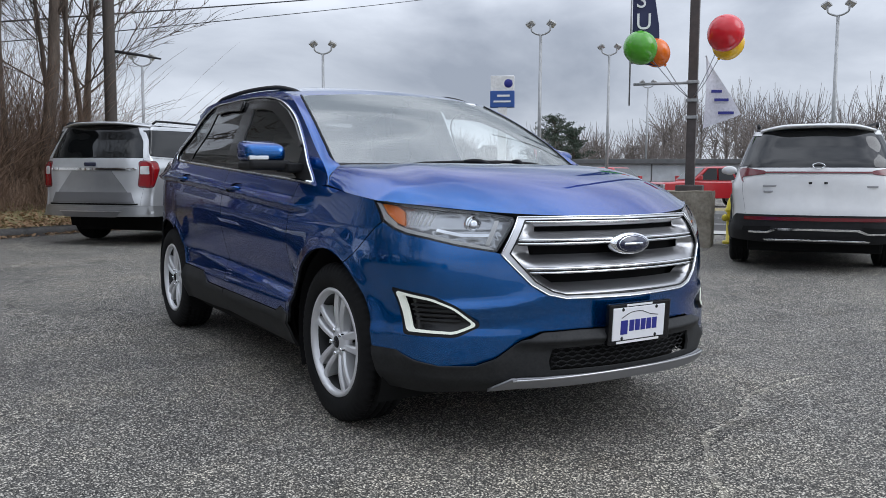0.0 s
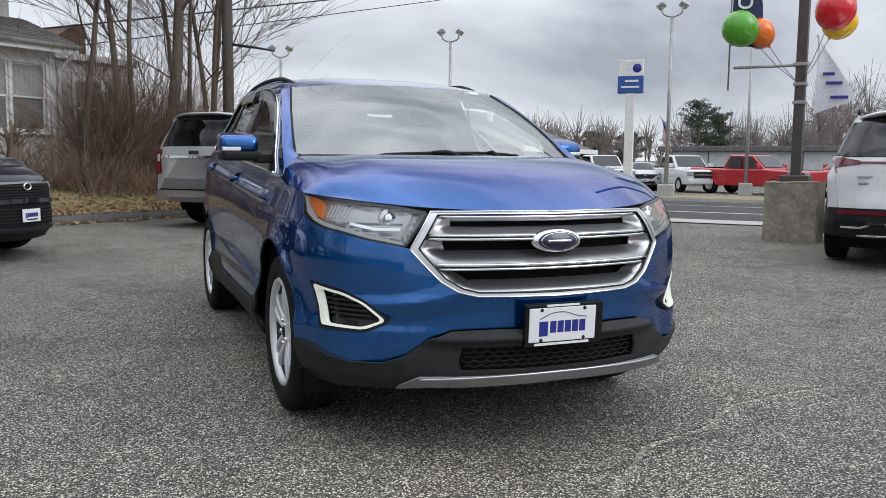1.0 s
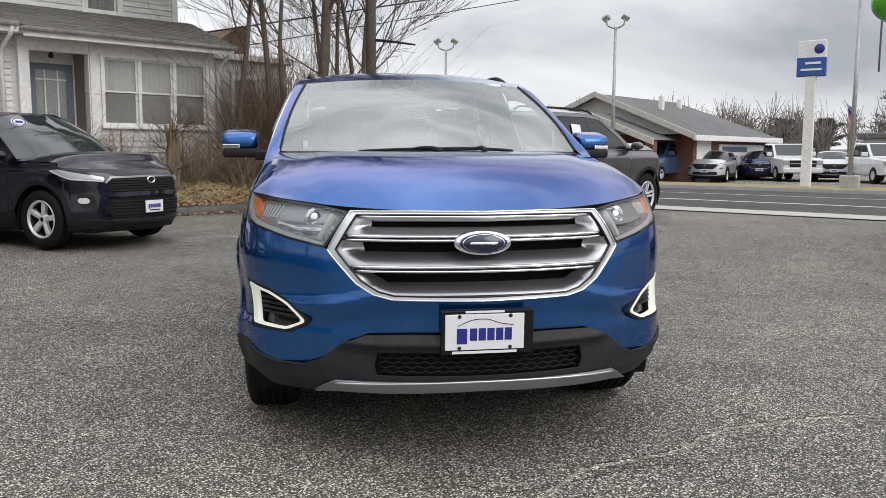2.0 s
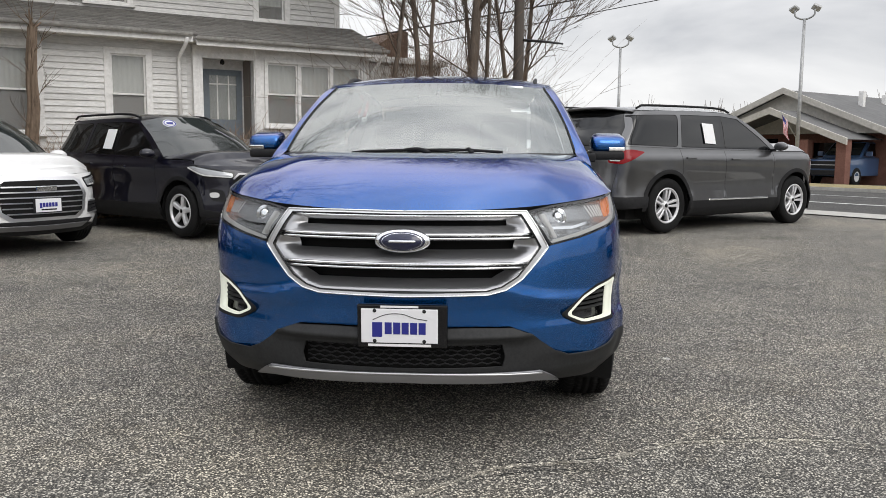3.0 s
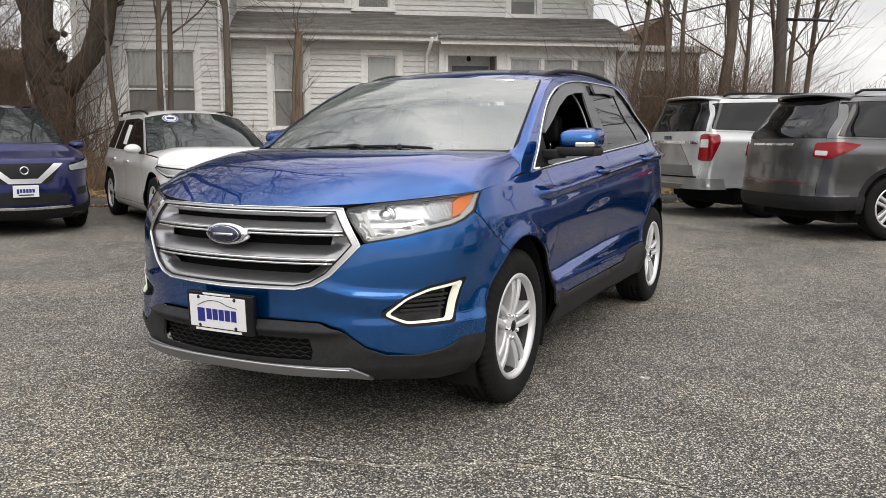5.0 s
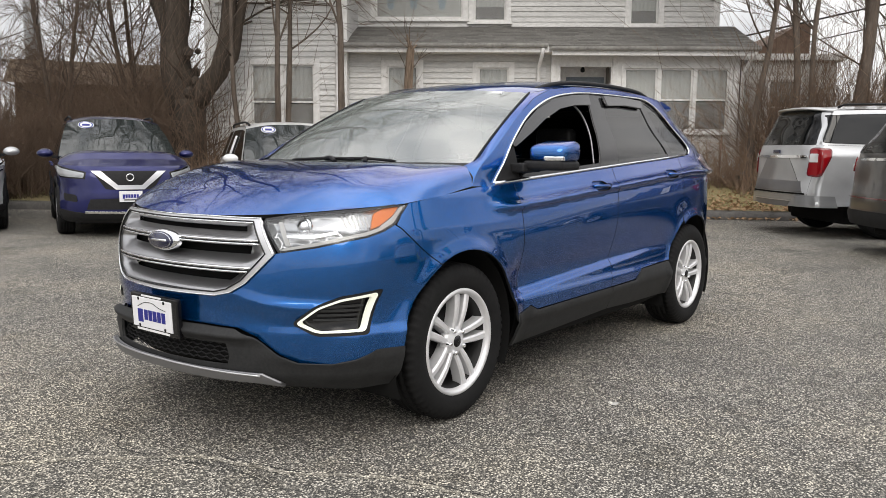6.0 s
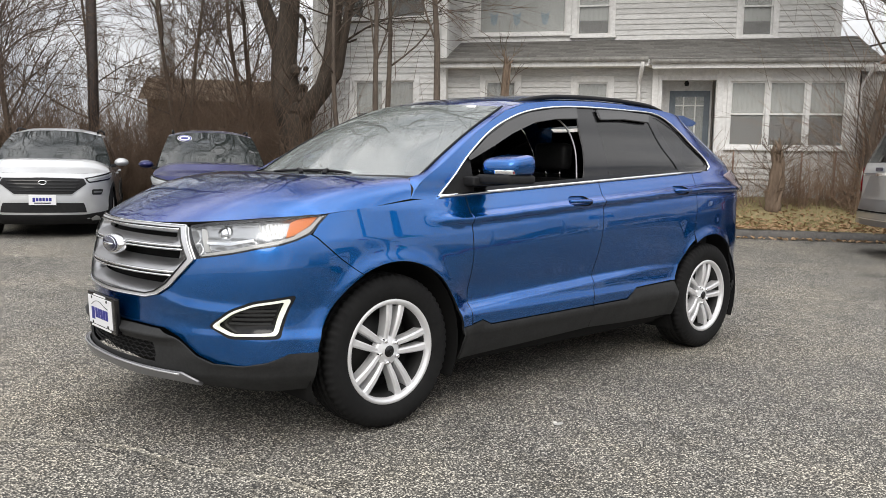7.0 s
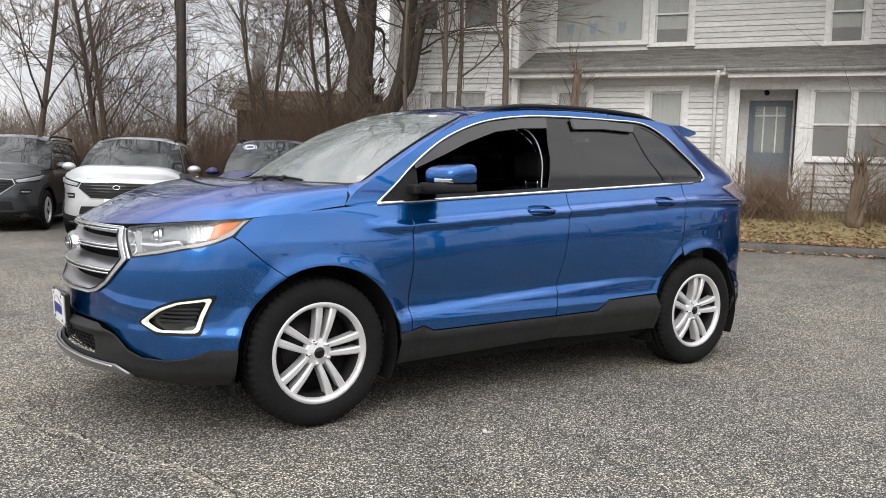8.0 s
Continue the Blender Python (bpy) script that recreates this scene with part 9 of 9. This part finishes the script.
M_BLOCK = varied("stained_concrete", (0.17, 0.145, 0.11), (0.40, 0.36, 0.29), 4.0, 0.95, 0.6, 0.012)
M_NAVYCLOTH = mat("navy_cloth", (0.03, 0.035, 0.09), 0.8)
M_WHITECLOTH = varied("white_cloth", (0.62, 0.61, 0.68), (0.74, 0.73, 0.78), 4.0, 0.8, 0.1)
M_RIBBON = mat("grey_ribbon", (0.25, 0.25, 0.26), 0.6)
M_BGREEN = mat("green_latex", (0.09, 0.36, 0.02), 0.22, 0, 0.4)
M_BORANGE = mat("orange_latex", (0.80, 0.17, 0.01), 0.22, 0, 0.4)
M_BRED = mat("red_latex", (0.62, 0.01, 0.02), 0.22, 0, 0.4)
M_BYELLOW = mat("yellow_latex", (0.85, 0.50, 0.01), 0.22, 0, 0.4)
balloon_pole()


def hydrant():
    h = thing("fire_hydrant", "yellow fire hydrant behind the concrete block", "fire hydrant", Matrix.Translation((-3.70, 8.55, ground_z(-3.7, 8.55))))
    bm = bmesh.new()
    lathe(bm, [(0.001, 0.0), (0.16, 0.0), (0.16, 0.04), (0.11, 0.05), (0.105, 0.50), (0.13, 0.52), (0.13, 0.56), (0.115, 0.58), (0.10, 0.68), (0.06, 0.76), (0.03, 0.78), (0.03, 0.83), (0.001, 0.83)], 20, "Z")
    part("barrel", bm, M_HYDRANT, h)
    for a in (0, 120, 240):
        bm = bmesh.new()
        lathe(bm, [(0.001, 0.20), (0.05, 0.20), (0.06, 0.17), (0.05, 0.15), (0.05, 0.08)], 12, "X")
        part("outlet", bm, M_HYDRANT, h, m=Matrix.Translation((0, 0, 0.42)) @ Matrix.Rotation(radians(a + 20), 4, "Z"))


M_HYDRANT = varied("yellow_enamel", (0.70, 0.56, 0.02), (0.80, 0.66, 0.04), 4.0, 0.4, 0.1)
hydrant()


def pickup(r, m, heading, colour, label):
    z = gz(r, m)
    t = thing("pickup_truck", label, "car", RM @ pose(r, m, z, 0, 0, heading), "cars across the road")

    def loft(name, secs, material):
        """secs: (x, half width, z low, z high)."""
        bm = bmesh.new()
        rings = []
        for x, hw, z0, z1 in secs:
            rings.append([bm.verts.new(q) for q in ((x, -hw, z0), (x, -hw, z1 - 0.06), (x, -hw + 0.09, z1), (x, hw - 0.09, z1), (x, hw, z1 - 0.06), (x, hw, z0))])
        for a, b in zip(rings, rings[1:]):
            for i in range(6):
                bm.faces.new((a[i], a[(i + 1) % 6], b[(i + 1) % 6], b[i]))
        bm.faces.new(rings[0][::-1])
        bm.faces.new(rings[-1])
        bmesh.ops.recalc_face_normals(bm, faces=bm.faces[:])
        bevel_all(bm, 0.02, 1)
        return part(name, bm, material, t)
    loft("body", [(2.85, 0.93, 0.48, 1.10), (2.75, 0.98, 0.42, 1.16), (1.25, 1.0, 0.42, 1.24), (-0.95, 1.0, 0.42, 1.24), (-2.95, 1.0, 0.45, 1.30)], colour)
    loft("cab", [(1.30, 0.90, 1.22, 1.26), (0.55, 0.80, 1.22, 1.90), (-0.70, 0.80, 1.22, 1.93), (-1.05, 0.86, 1.22, 1.30)], colour)
    bm = bmesh.new()
    v = [bm.verts.new(q) for q in ((1.24, -0.78, 1.30), (1.24, 0.78, 1.30), (0.60, 0.70, 1.84), (0.60, -0.70, 1.84))]
    bm.faces.new(v)
    for vv in bm.verts:
        vv.co.x += 0.03
        vv.co.z += 0.02
    part("windscreen", flip_to(bm, (1, 0, 1)), M_GLASSCAR, t)
    for sg in (1, -1):
        for x0, x1, xt0, xt1 in ((1.05, 0.10, 0.50, 0.08), (0.0, -0.85, 0.0, -0.62)):
            bm = bmesh.new()
            bm.faces.new([bm.verts.new(q) for q in ((x0, sg * 0.905, 1.29), (x1, sg * 0.905, 1.29), (xt1, sg * 0.825, 1.82), (xt0, sg * 0.825, 1.82))])
            part("side_window", flip_to(bm, (0, sg, 0)), M_GLASSCARDARK, t)
        part("head_lamp", rbox(2.70, 2.875, min(sg * 0.66, sg * 0.96), max(sg * 0.66, sg * 0.96), 0.86, 1.07, 0.02), M_LAMPIN, t)
        part("mirror", rbox(1.0, 1.12, min(sg * 0.95, sg * 1.22), max(sg * 0.95, sg * 1.22), 1.28, 1.48, 0.03), colour, t)
    part("grille", rbox(2.80, 2.885, -0.64, 0.64, 0.74, 1.06, 0.03), M_BLACK, t)
    part("grille_bar", rbox(2.86, 2.90, -0.62, 0.62, 0.88, 0.92, 0.01), M_SATIN, t)
    part("bumper", rbox(2.78, 2.95, -0.96, 0.96, 0.46, 0.68, 0.04), M_BLACK if colour is not M_WHITEFAR else colour, t)
    part("bed_opening", rbox(-2.85, -1.15, -0.85, 0.85, 1.28, 1.315, 0.01), M_DEEP, t)
    for x in (1.85, -1.75):
        for sg in (1, -1):
            bm = bmesh.new()
            lathe(bm, [(0.22, sg * 0.13), (0.36, sg * 0.13), (0.40, sg * 0.10), (0.40, -sg * 0.13)], 20)
            ty = part("tyre", bm, M_TYRE, t, m=Matrix.Translation((x, sg * 0.88, 0.40)))
            bm = bmesh.new()
            lathe(bm, [(0.001, sg * 0.10), (0.15, sg * 0.11), (0.24, sg * 0.12)], 12)
            part("rim", bm, M_ALLOY, ty)
    return t


M_WHITEFAR = paint("white_truck_paint", (0.68, 0.68, 0.68))
M_REDFAR = paint("red_truck_paint", (0.42, 0.015, 0.02))
M_MAROON = paint("maroon_paint", (0.16, 0.012, 0.02))
M_BLUEFAR = paint("blue_truck_paint", (0.035, 0.075, 0.16))
pickup(-6.0, 40.0, -54, M_WHITEFAR, "white pickup truck facing the road")
pickup(-10.6, 40.5, -54, M_WHITEFAR, "white pickup truck beside the pylon sign")
pickup(-2.2, 38.0, -28, M_REDFAR, "red pickup truck parked across the road")
pickup(-14.3, 33.6, -90, M_BLUEFAR, "slate-blue pickup truck facing the road")
pickup(2.6, 36.0, -150, M_REDFAR, "red pickup truck parked in the far row")
pickup(7.0, 36.0, -110, M_MAROON, "maroon pickup truck parked in the far row")
for r, m, hd, col, lab in ((-12.4, 35.6, -78, P_SILVER, "silver SUV parked across the road"), (-15.2, 37.6, -72, P_SILVER, "pale silver car in the far row"), (-13.6, 39.0, -72, P_GREY, "dark grey car in the far row"),
                           (-11.9, 40.8, -72, P_NAVY, "dark blue car in the far row"), (-8.4, 41.2, -72, P_SILVER, "silver car between two pickups"), (-17.2, 33.8, -90, P_GUN, "dark SUV under the building's awning")):
    parked_suv(lab, col, RM @ pose(r, m, gz(r, m), 0, 0, hd), 2.25, -2.3, 0.92, 1.33, 0.34, 1.52, 0.92, (1.0, 1.08), tail_in=0.45, front=mesh_grille_front, rails=False, group="cars across the road", mirrors=False)


def far_building():
    b = thing("showroom", "low brick and siding building with a dark gabled roof", "building", RM @ pose(0, 0, gz(-14, 36), 0, 0, 0))
    x0, x1, y0, y1, ze = -22.0, -12.6, 33.0, 44.0, 2.30
    wl = part("wall", wall_with_openings(x0, x1, 0, ze, y0 + 0.6, 0.3, [(-19.5, -18.2, 0.0, 2.1), (-16.4, -14.6, 0.3, 1.9)]), M_BRICK, b)
    bm = bmesh.new()
    box(bm, x1 - 0.3, x1, y0 + 0.9, y1, 0, ze)
    box(bm, x0, x0 + 0.3, y0 + 0.9, y1, 0, ze)
    box(bm, x0, x1, y1 - 0.3, y1, 0, ze)
    part("wall", bm, M_BRICK, b)
    part("window", rbox(-19.5, -18.2, y0 + 0.7, y0 + 0.74, 0, 2.1, 0.01), M_GLASSCARDARK, b)
    part("window", rbox(-16.4, -14.6, y0 + 0.7, y0 + 0.74, 0.3, 1.9, 0.01), M_GLASSCARDARK, b)
    # main gable roof, ridge across the road
    xc, zr = (x0 + x1) / 2, 4.35
    bm = bmesh.new()
    for a, z in ((x0 - 0.6, ze - 0.12), (x1 + 0.6, ze - 0.12)):
        v = [bm.verts.new(q) for q in ((a, y0 - 0.6, z), (xc, y0 - 0.6, zr), (xc, y1 - 2.2, zr), (a, y1 + 0.4, z))]
        bm.faces.new(v)
    bm.faces.new([bm.verts.new(q) for q in ((x0 - 0.6, y1 + 0.4, ze - 0.12), (xc, y1 - 2.2, zr), (x1 + 0.6, y1 + 0.4, ze - 0.12))])
    bmesh.ops.recalc_face_normals(bm, faces=bm.faces[:])
    part("roof", bm, M_ROOFDARK, b)
    # pale rake boards and the lower entrance gable
    def rake(yy, xa, za, xb, zb, w=0.28):
        bm = bmesh.new()
        v = [bm.verts.new(q) for q in ((xa, yy, za), (xb, yy, zb), (xb, yy, zb - w), (xa, yy, za - w), (xa, yy + 0.12, za), (xb, yy + 0.12, zb), (xb, yy + 0.12, zb - w), (xa, yy + 0.12, za - w))]
        for f in ((0, 1, 2, 3), (4, 5, 6, 7), (0, 1, 5, 4), (3, 2, 6, 7), (1, 2, 6, 5), (0, 3, 7, 4)):
            bm.faces.new([v[i] for i in f])
        bmesh.ops.recalc_face_normals(bm, faces=bm.faces[:])
        part("rake_board", bm, M_RAKE, b)
    rake(y0 - 0.7, x0 - 0.6, ze, xc, zr + 0.1)
    rake(y0 - 0.7, xc, zr + 0.1, x1 + 0.6, ze)
    bm = bmesh.new()
    bm.faces.new([bm.verts.new(q) for q in ((x0, y0 - 0.2, ze), (x1, y0 - 0.2, ze), (xc, y0 - 0.2, zr - 0.1))])
    part("gable_wall", bm, M_RAKE, b)
    px, pz = xc + 0.6, 3.35
    bm = bmesh.new()
    for a, z in ((px - 4.0, 2.0), (px + 3.6, 2.0)):
        bm.faces.new([bm.verts.new(q) for q in ((a, y0 - 2.6, z), (px, y0 - 2.6, pz), (px, y0 + 0.5, pz), (a, y0 + 0.5, z))])
    bmesh.ops.recalc_face_normals(bm, faces=bm.faces[:])
    part("porch_roof", bm, M_ROOFDARK, b)
    rake(y0 - 2.7, px - 4.0, 2.05, px, pz + 0.08)
    rake(y0 - 2.7, px, pz + 0.08, px + 3.6, 2.05)
    for x in (px - 3.6, px - 1.2, px + 1.6, px + 3.3):
        part("brick_pillar", rbox(x - 0.22, x + 0.22, y0 - 2.5, y0 - 2.05, 0, 2.0, 0.02), M_BRICK, b)
    part("eave_board", rbox(x1 + 0.5, x1 + 0.65, y0 - 0.6, y1 + 0.4, ze - 0.32, ze - 0.06, 0.02), M_TRIM, b)
    # long white sign on the side wall
    part("sign_board", rbox(x1 + 0.01, x1 + 0.07, 36.6, 43.0, 0.75, 1.85, 0.02), M_TRIM, b)
    cu = bpy.data.curves.new("lettering", "FONT")
    cu.body, cu.size, cu.extrude, cu.align_x = "CERTIFIED PRE-OWNED", 0.52, 0.005, "CENTER"
    cu.materials.append(M_SIGNGREY)
    ob = new("lettering", cu)
    ob.parent = b
    ob.matrix_local = pose(x1 + 0.085, 39.6, 0.92, 90, 0, 90)
    part("sign_bar", rbox(x1 + 0.07, x1 + 0.08, 37.0, 40.4, 1.46, 1.72, 0.004), M_SIGNGREY, b)
    part("garage_door", rbox(x1 + 0.01, x1 + 0.06, 33.9, 35.6, 0.0, 2.0, 0.02), M_TRIM, b)
    for x, y in ((xc + 1.6, 36.5), (xc + 1.0, 40.0)):
        part("roof_vent", rbox(x - 0.12, x + 0.12, y - 0.12, y + 0.12, 3.2, 4.4, 0.02), M_TRIM, b)


M_BRICK = varied("red_brown_brick", (0.13, 0.055, 0.04), (0.21, 0.10, 0.075), 3.0, 0.9, 0.2)
M_RAKE = varied("pale_stucco", (0.42, 0.40, 0.36), (0.52, 0.50, 0.46), 1.0, 0.8, 0.1)
M_SIGNGREY = mat("sign_grey_blue", (0.10, 0.13, 0.20), 0.5)
far_building()


def warehouse(r, m, length, h, label):
    b = thing("warehouse", label, "building", RM @ pose(r, m, gz(r, m), 0, 0, 0))
    part("wall", rbox(-length / 2, length / 2, 0, 12, 0, h, 0.05), M_FARWHITE, b)
    part("roof", rbox(-length / 2 - 0.4, length / 2 + 0.4, -0.4, 12.4, h, h + 0.35, 0.05), M_ROOFDARK, b)
    for k in range(int(length / 6)):
        x = -length / 2 + 3 + k * 6
        part("panel_joint", rbox(x - 0.05, x + 0.05, -0.03, 0.0, 0, h, 0.005), M_ROOFDARK, b)


M_FARWHITE = varied("far_white_wall", (0.45, 0.47, 0.49), (0.56, 0.58, 0.60), 0.3, 0.7, 0.05)
warehouse(20.0, 54.0, 60.0, 2.35, "long low white warehouse with a dark roof")


def us_flag(x, y, z, turn, size=1.0):
    f = thing("flag", "striped red and white flag on a slanted staff", "flag", pose(x, y, z, 0, 0, turn) @ Matrix.Diagonal((size, size, size, 1)))
    bm = bmesh.new()
    tube(bm, [(0.25, 0, -0.35), (-0.62, 0, 1.0)], 0.016, 6)
    part("staff", bm, M_METALGREY, f)
    n = 13
    o = Vector((-0.58, 0, 0.94))
    for k in range(n):
        a0, a1 = k / n, (k + 1) / n
        bm = bmesh.new()
        rows = []
        for t in np.linspace(0, 1, 6):
            rows.append([bm.verts.new(o + Vector((0.30 * a + 0.62 * t * 0.28 + 0.05 * math.sin(5 * t + 2 * a), 0.06 * math.sin(6 * t + 3 * a), -0.42 * a - 0.95 * t))) for a in (a0, a1)])
        for x, y in zip(rows, rows[1:]):
            bm.faces.new((x[0], x[1], y[1], y[0]))
        part("stripe", bm, M_FLAGRED if k % 2 == 0 else M_WHITECLOTH, f)
    bm = bmesh.new()
    vv = [[bm.verts.new(o + Vector((0.30 * a + 0.62 * t * 0.28 + 0.05 * math.sin(5 * t + 2 * a), 0.06 * math.sin(6 * t + 3 * a) - 0.012, -0.42 * a - 0.95 * t))) for a in (0, 0.27, 0.54)] for t in (0, 0.13, 0.26, 0.38)]
    for x, y in zip(vv, vv[1:]):
        for j in range(2):
            bm.faces.new((x[j], x[j + 1], y[j + 1], y[j]))
    part("canton", bm, M_INK, f)


M_FLAGRED = mat("flag_red", (0.45, 0.02, 0.03), 0.8)
us_flag(-19.6, 17.9, ground_z(-19.6, 17.9) + 2.1, 48)
us_flag(-27.3, 11.82, 2.02, 94, 0.8)


def pale_stone():
    """A flat chip of pale stone that lies on the asphalt."""
    bm = bmesh.new()
    bmesh.ops.create_icosphere(bm, subdivisions=2, radius=1.0, matrix=Matrix.Diagonal((0.016, 0.011, 0.006, 1)))
    rng = random.Random(5)
    for v in bm.verts:
        v.co *= rng.uniform(0.8, 1.15)
    x, y = 0.70, 1.39
    solo("stone_chip", bm, M_PALESTONE, "small pale stone chip lying on the asphalt", "stone", m=pose(x, y, ground_z(x, y) + 0.003, 0, 0, 30))


M_PALESTONE = varied("pale_stone", (0.55, 0.53, 0.48), (0.72, 0.70, 0.64), 60.0, 0.9, 0.3, 0.002)
pale_stone()


def far_woods():
    """Bare woods round the horizon, and a low brown ridge behind them."""
    rng = random.Random(77)
    bm = bmesh.new()
    for k in range(760):
        a = radians(rng.uniform(92, 318))
        dist = rng.uniform(70, 130) if not (rng.random() < 0.25) else rng.uniform(55, 75)
        x, y = dist * math.cos(a), dist * math.sin(a)
        h = rng.uniform(4.0, 8.5) * dist / 90
        if math.degrees(a) < 131:
            h *= 1.5
        base = Vector((x, y, -0.3))
        r = 0.11 * dist / 80
        top = base + Vector((rng.uniform(-0.4, 0.4), rng.uniform(-0.4, 0.4), h * 0.6))
        tube(bm, [base, top], [r, r * 0.5], 3, False)
        wide = rng.uniform(0.24, 0.36) * h
        for _ in range(40):
            p = base.lerp(top, rng.uniform(0.35, 1.0))
            a2, el = rng.uniform(0, 6.28), rng.uniform(-0.35, 1.0)
            k2 = rng.uniform(0.55, 1.0)
            e = base + Vector((math.cos(a2) * wide * k2 * math.sqrt(max(0.05, 1 - el * el)), math.sin(a2) * wide * k2 * math.sqrt(max(0.05, 1 - el * el)), h * (0.62 + 0.38 * el * k2)))
            q = p.lerp(e, 0.5) + Vector((rng.uniform(-0.3, 0.3), rng.uniform(-0.3, 0.3), rng.uniform(0, 0.3)))
            tube(bm, [p, q, e], [r * 0.34, r * 0.24, r * 0.14], 3, False)
    solo("far_woods", bm, M_FARTWIG, "bare winter woods on the horizon", "woods", kind="stuff")
    bm = bmesh.new()
    rows = []
    for k in range(0, 121):
        a = radians(92 + 226 * k / 120)
        hh = 2.6 + 1.2 * math.sin(k * 0.21) + 0.8 * math.sin(k * 0.57 + 1)
        rows.append([bm.verts.new((d * math.cos(a), d * math.sin(a), z)) for d, z in ((125, -0.5), (150, hh), (200, hh * 1.5))])
    for x, y in zip(rows, rows[1:]):
        for j in range(2):
            bm.faces.new((x[j], x[j + 1], y[j + 1], y[j])).smooth = True
    solo("far_ridge", bm, M_FARRIDGE, "low wooded ridge on the horizon", "hill", kind="structure")


# greyer, lighter twigs: the haze of distance is part of this colour
M_FARTWIG = varied("hazy_far_twigs", (0.15, 0.125, 0.11), (0.22, 0.19, 0.17), 0.1, 0.95, 0.0)
M_FARRIDGE = varied("far_wooded_ridge", (0.09, 0.08, 0.07), (0.15, 0.13, 0.115), 0.15, 0.95, 0.3, 0.3)
far_woods()


def pine(x, y, h, seed):
    rng = random.Random(seed)
    t = thing("pine_tree", "dark green pine with a ragged crown", "tree", Matrix.Translation((x, y, -0.3)), "pines across the road")
    bm = bmesh.new()
    tube(bm, [(0, 0, 0), (0.1, 0, h)], [0.25, 0.06], 6)
    tips = []
    for k in range(46):
        f = rng.uniform(0.46, 1.0)
        a = rng.uniform(0, 6.3)
        reach = h * rng.uniform(0.16, 0.56) * (1.08 - f) ** 0.45
        root, end = Vector((0.1 * f, 0, f * h * 0.95)), Vector((math.cos(a) * reach, math.sin(a) * reach, f * h + 0.04 * h))
        tube(bm, [root, end], [0.05, 0.015], 4)
        tips += [(root.lerp(end, t), 0.45 + 0.25 * (1 - t)) for t in (0.45, 0.75, 1.0)]
    part("trunk", bm, M_BARK, t)
    bm = bmesh.new()
    for c, size in tips:
        for _ in range(30):
            d = Vector((rng.gauss(0, 0.34), rng.gauss(0, 0.34), rng.gauss(0.06, 0.13))) * size * h / 6
            n = Vector((rng.uniform(-1, 1), rng.uniform(-1, 1), rng.uniform(-0.2, 1))).normalized() * rng.uniform(0.12, 0.26)
            o = n.orthogonal().normalized() * 0.035
            p = c + d
            bm.faces.new([bm.verts.new(p + o), bm.verts.new(p - o), bm.verts.new(p + n)])
    part("crown", bm, M_PINE, t)


# needles are paled: distance haze put into the colour
M_PINE = varied("hazy_pine_needles", (0.045, 0.062, 0.042), (0.09, 0.115, 0.08), 1.0, 0.9, 0.1)
for k, (r, m, h) in enumerate(((-9.6, 64, 6.4), (-8.4, 67, 5.6), (-16.5, 70, 4.2), (-18.5, 74, 4.2), (-21.0, 72, 4.4))):
    q = across(r, m)
    pine(q.x, q.y, h, 90 + k)
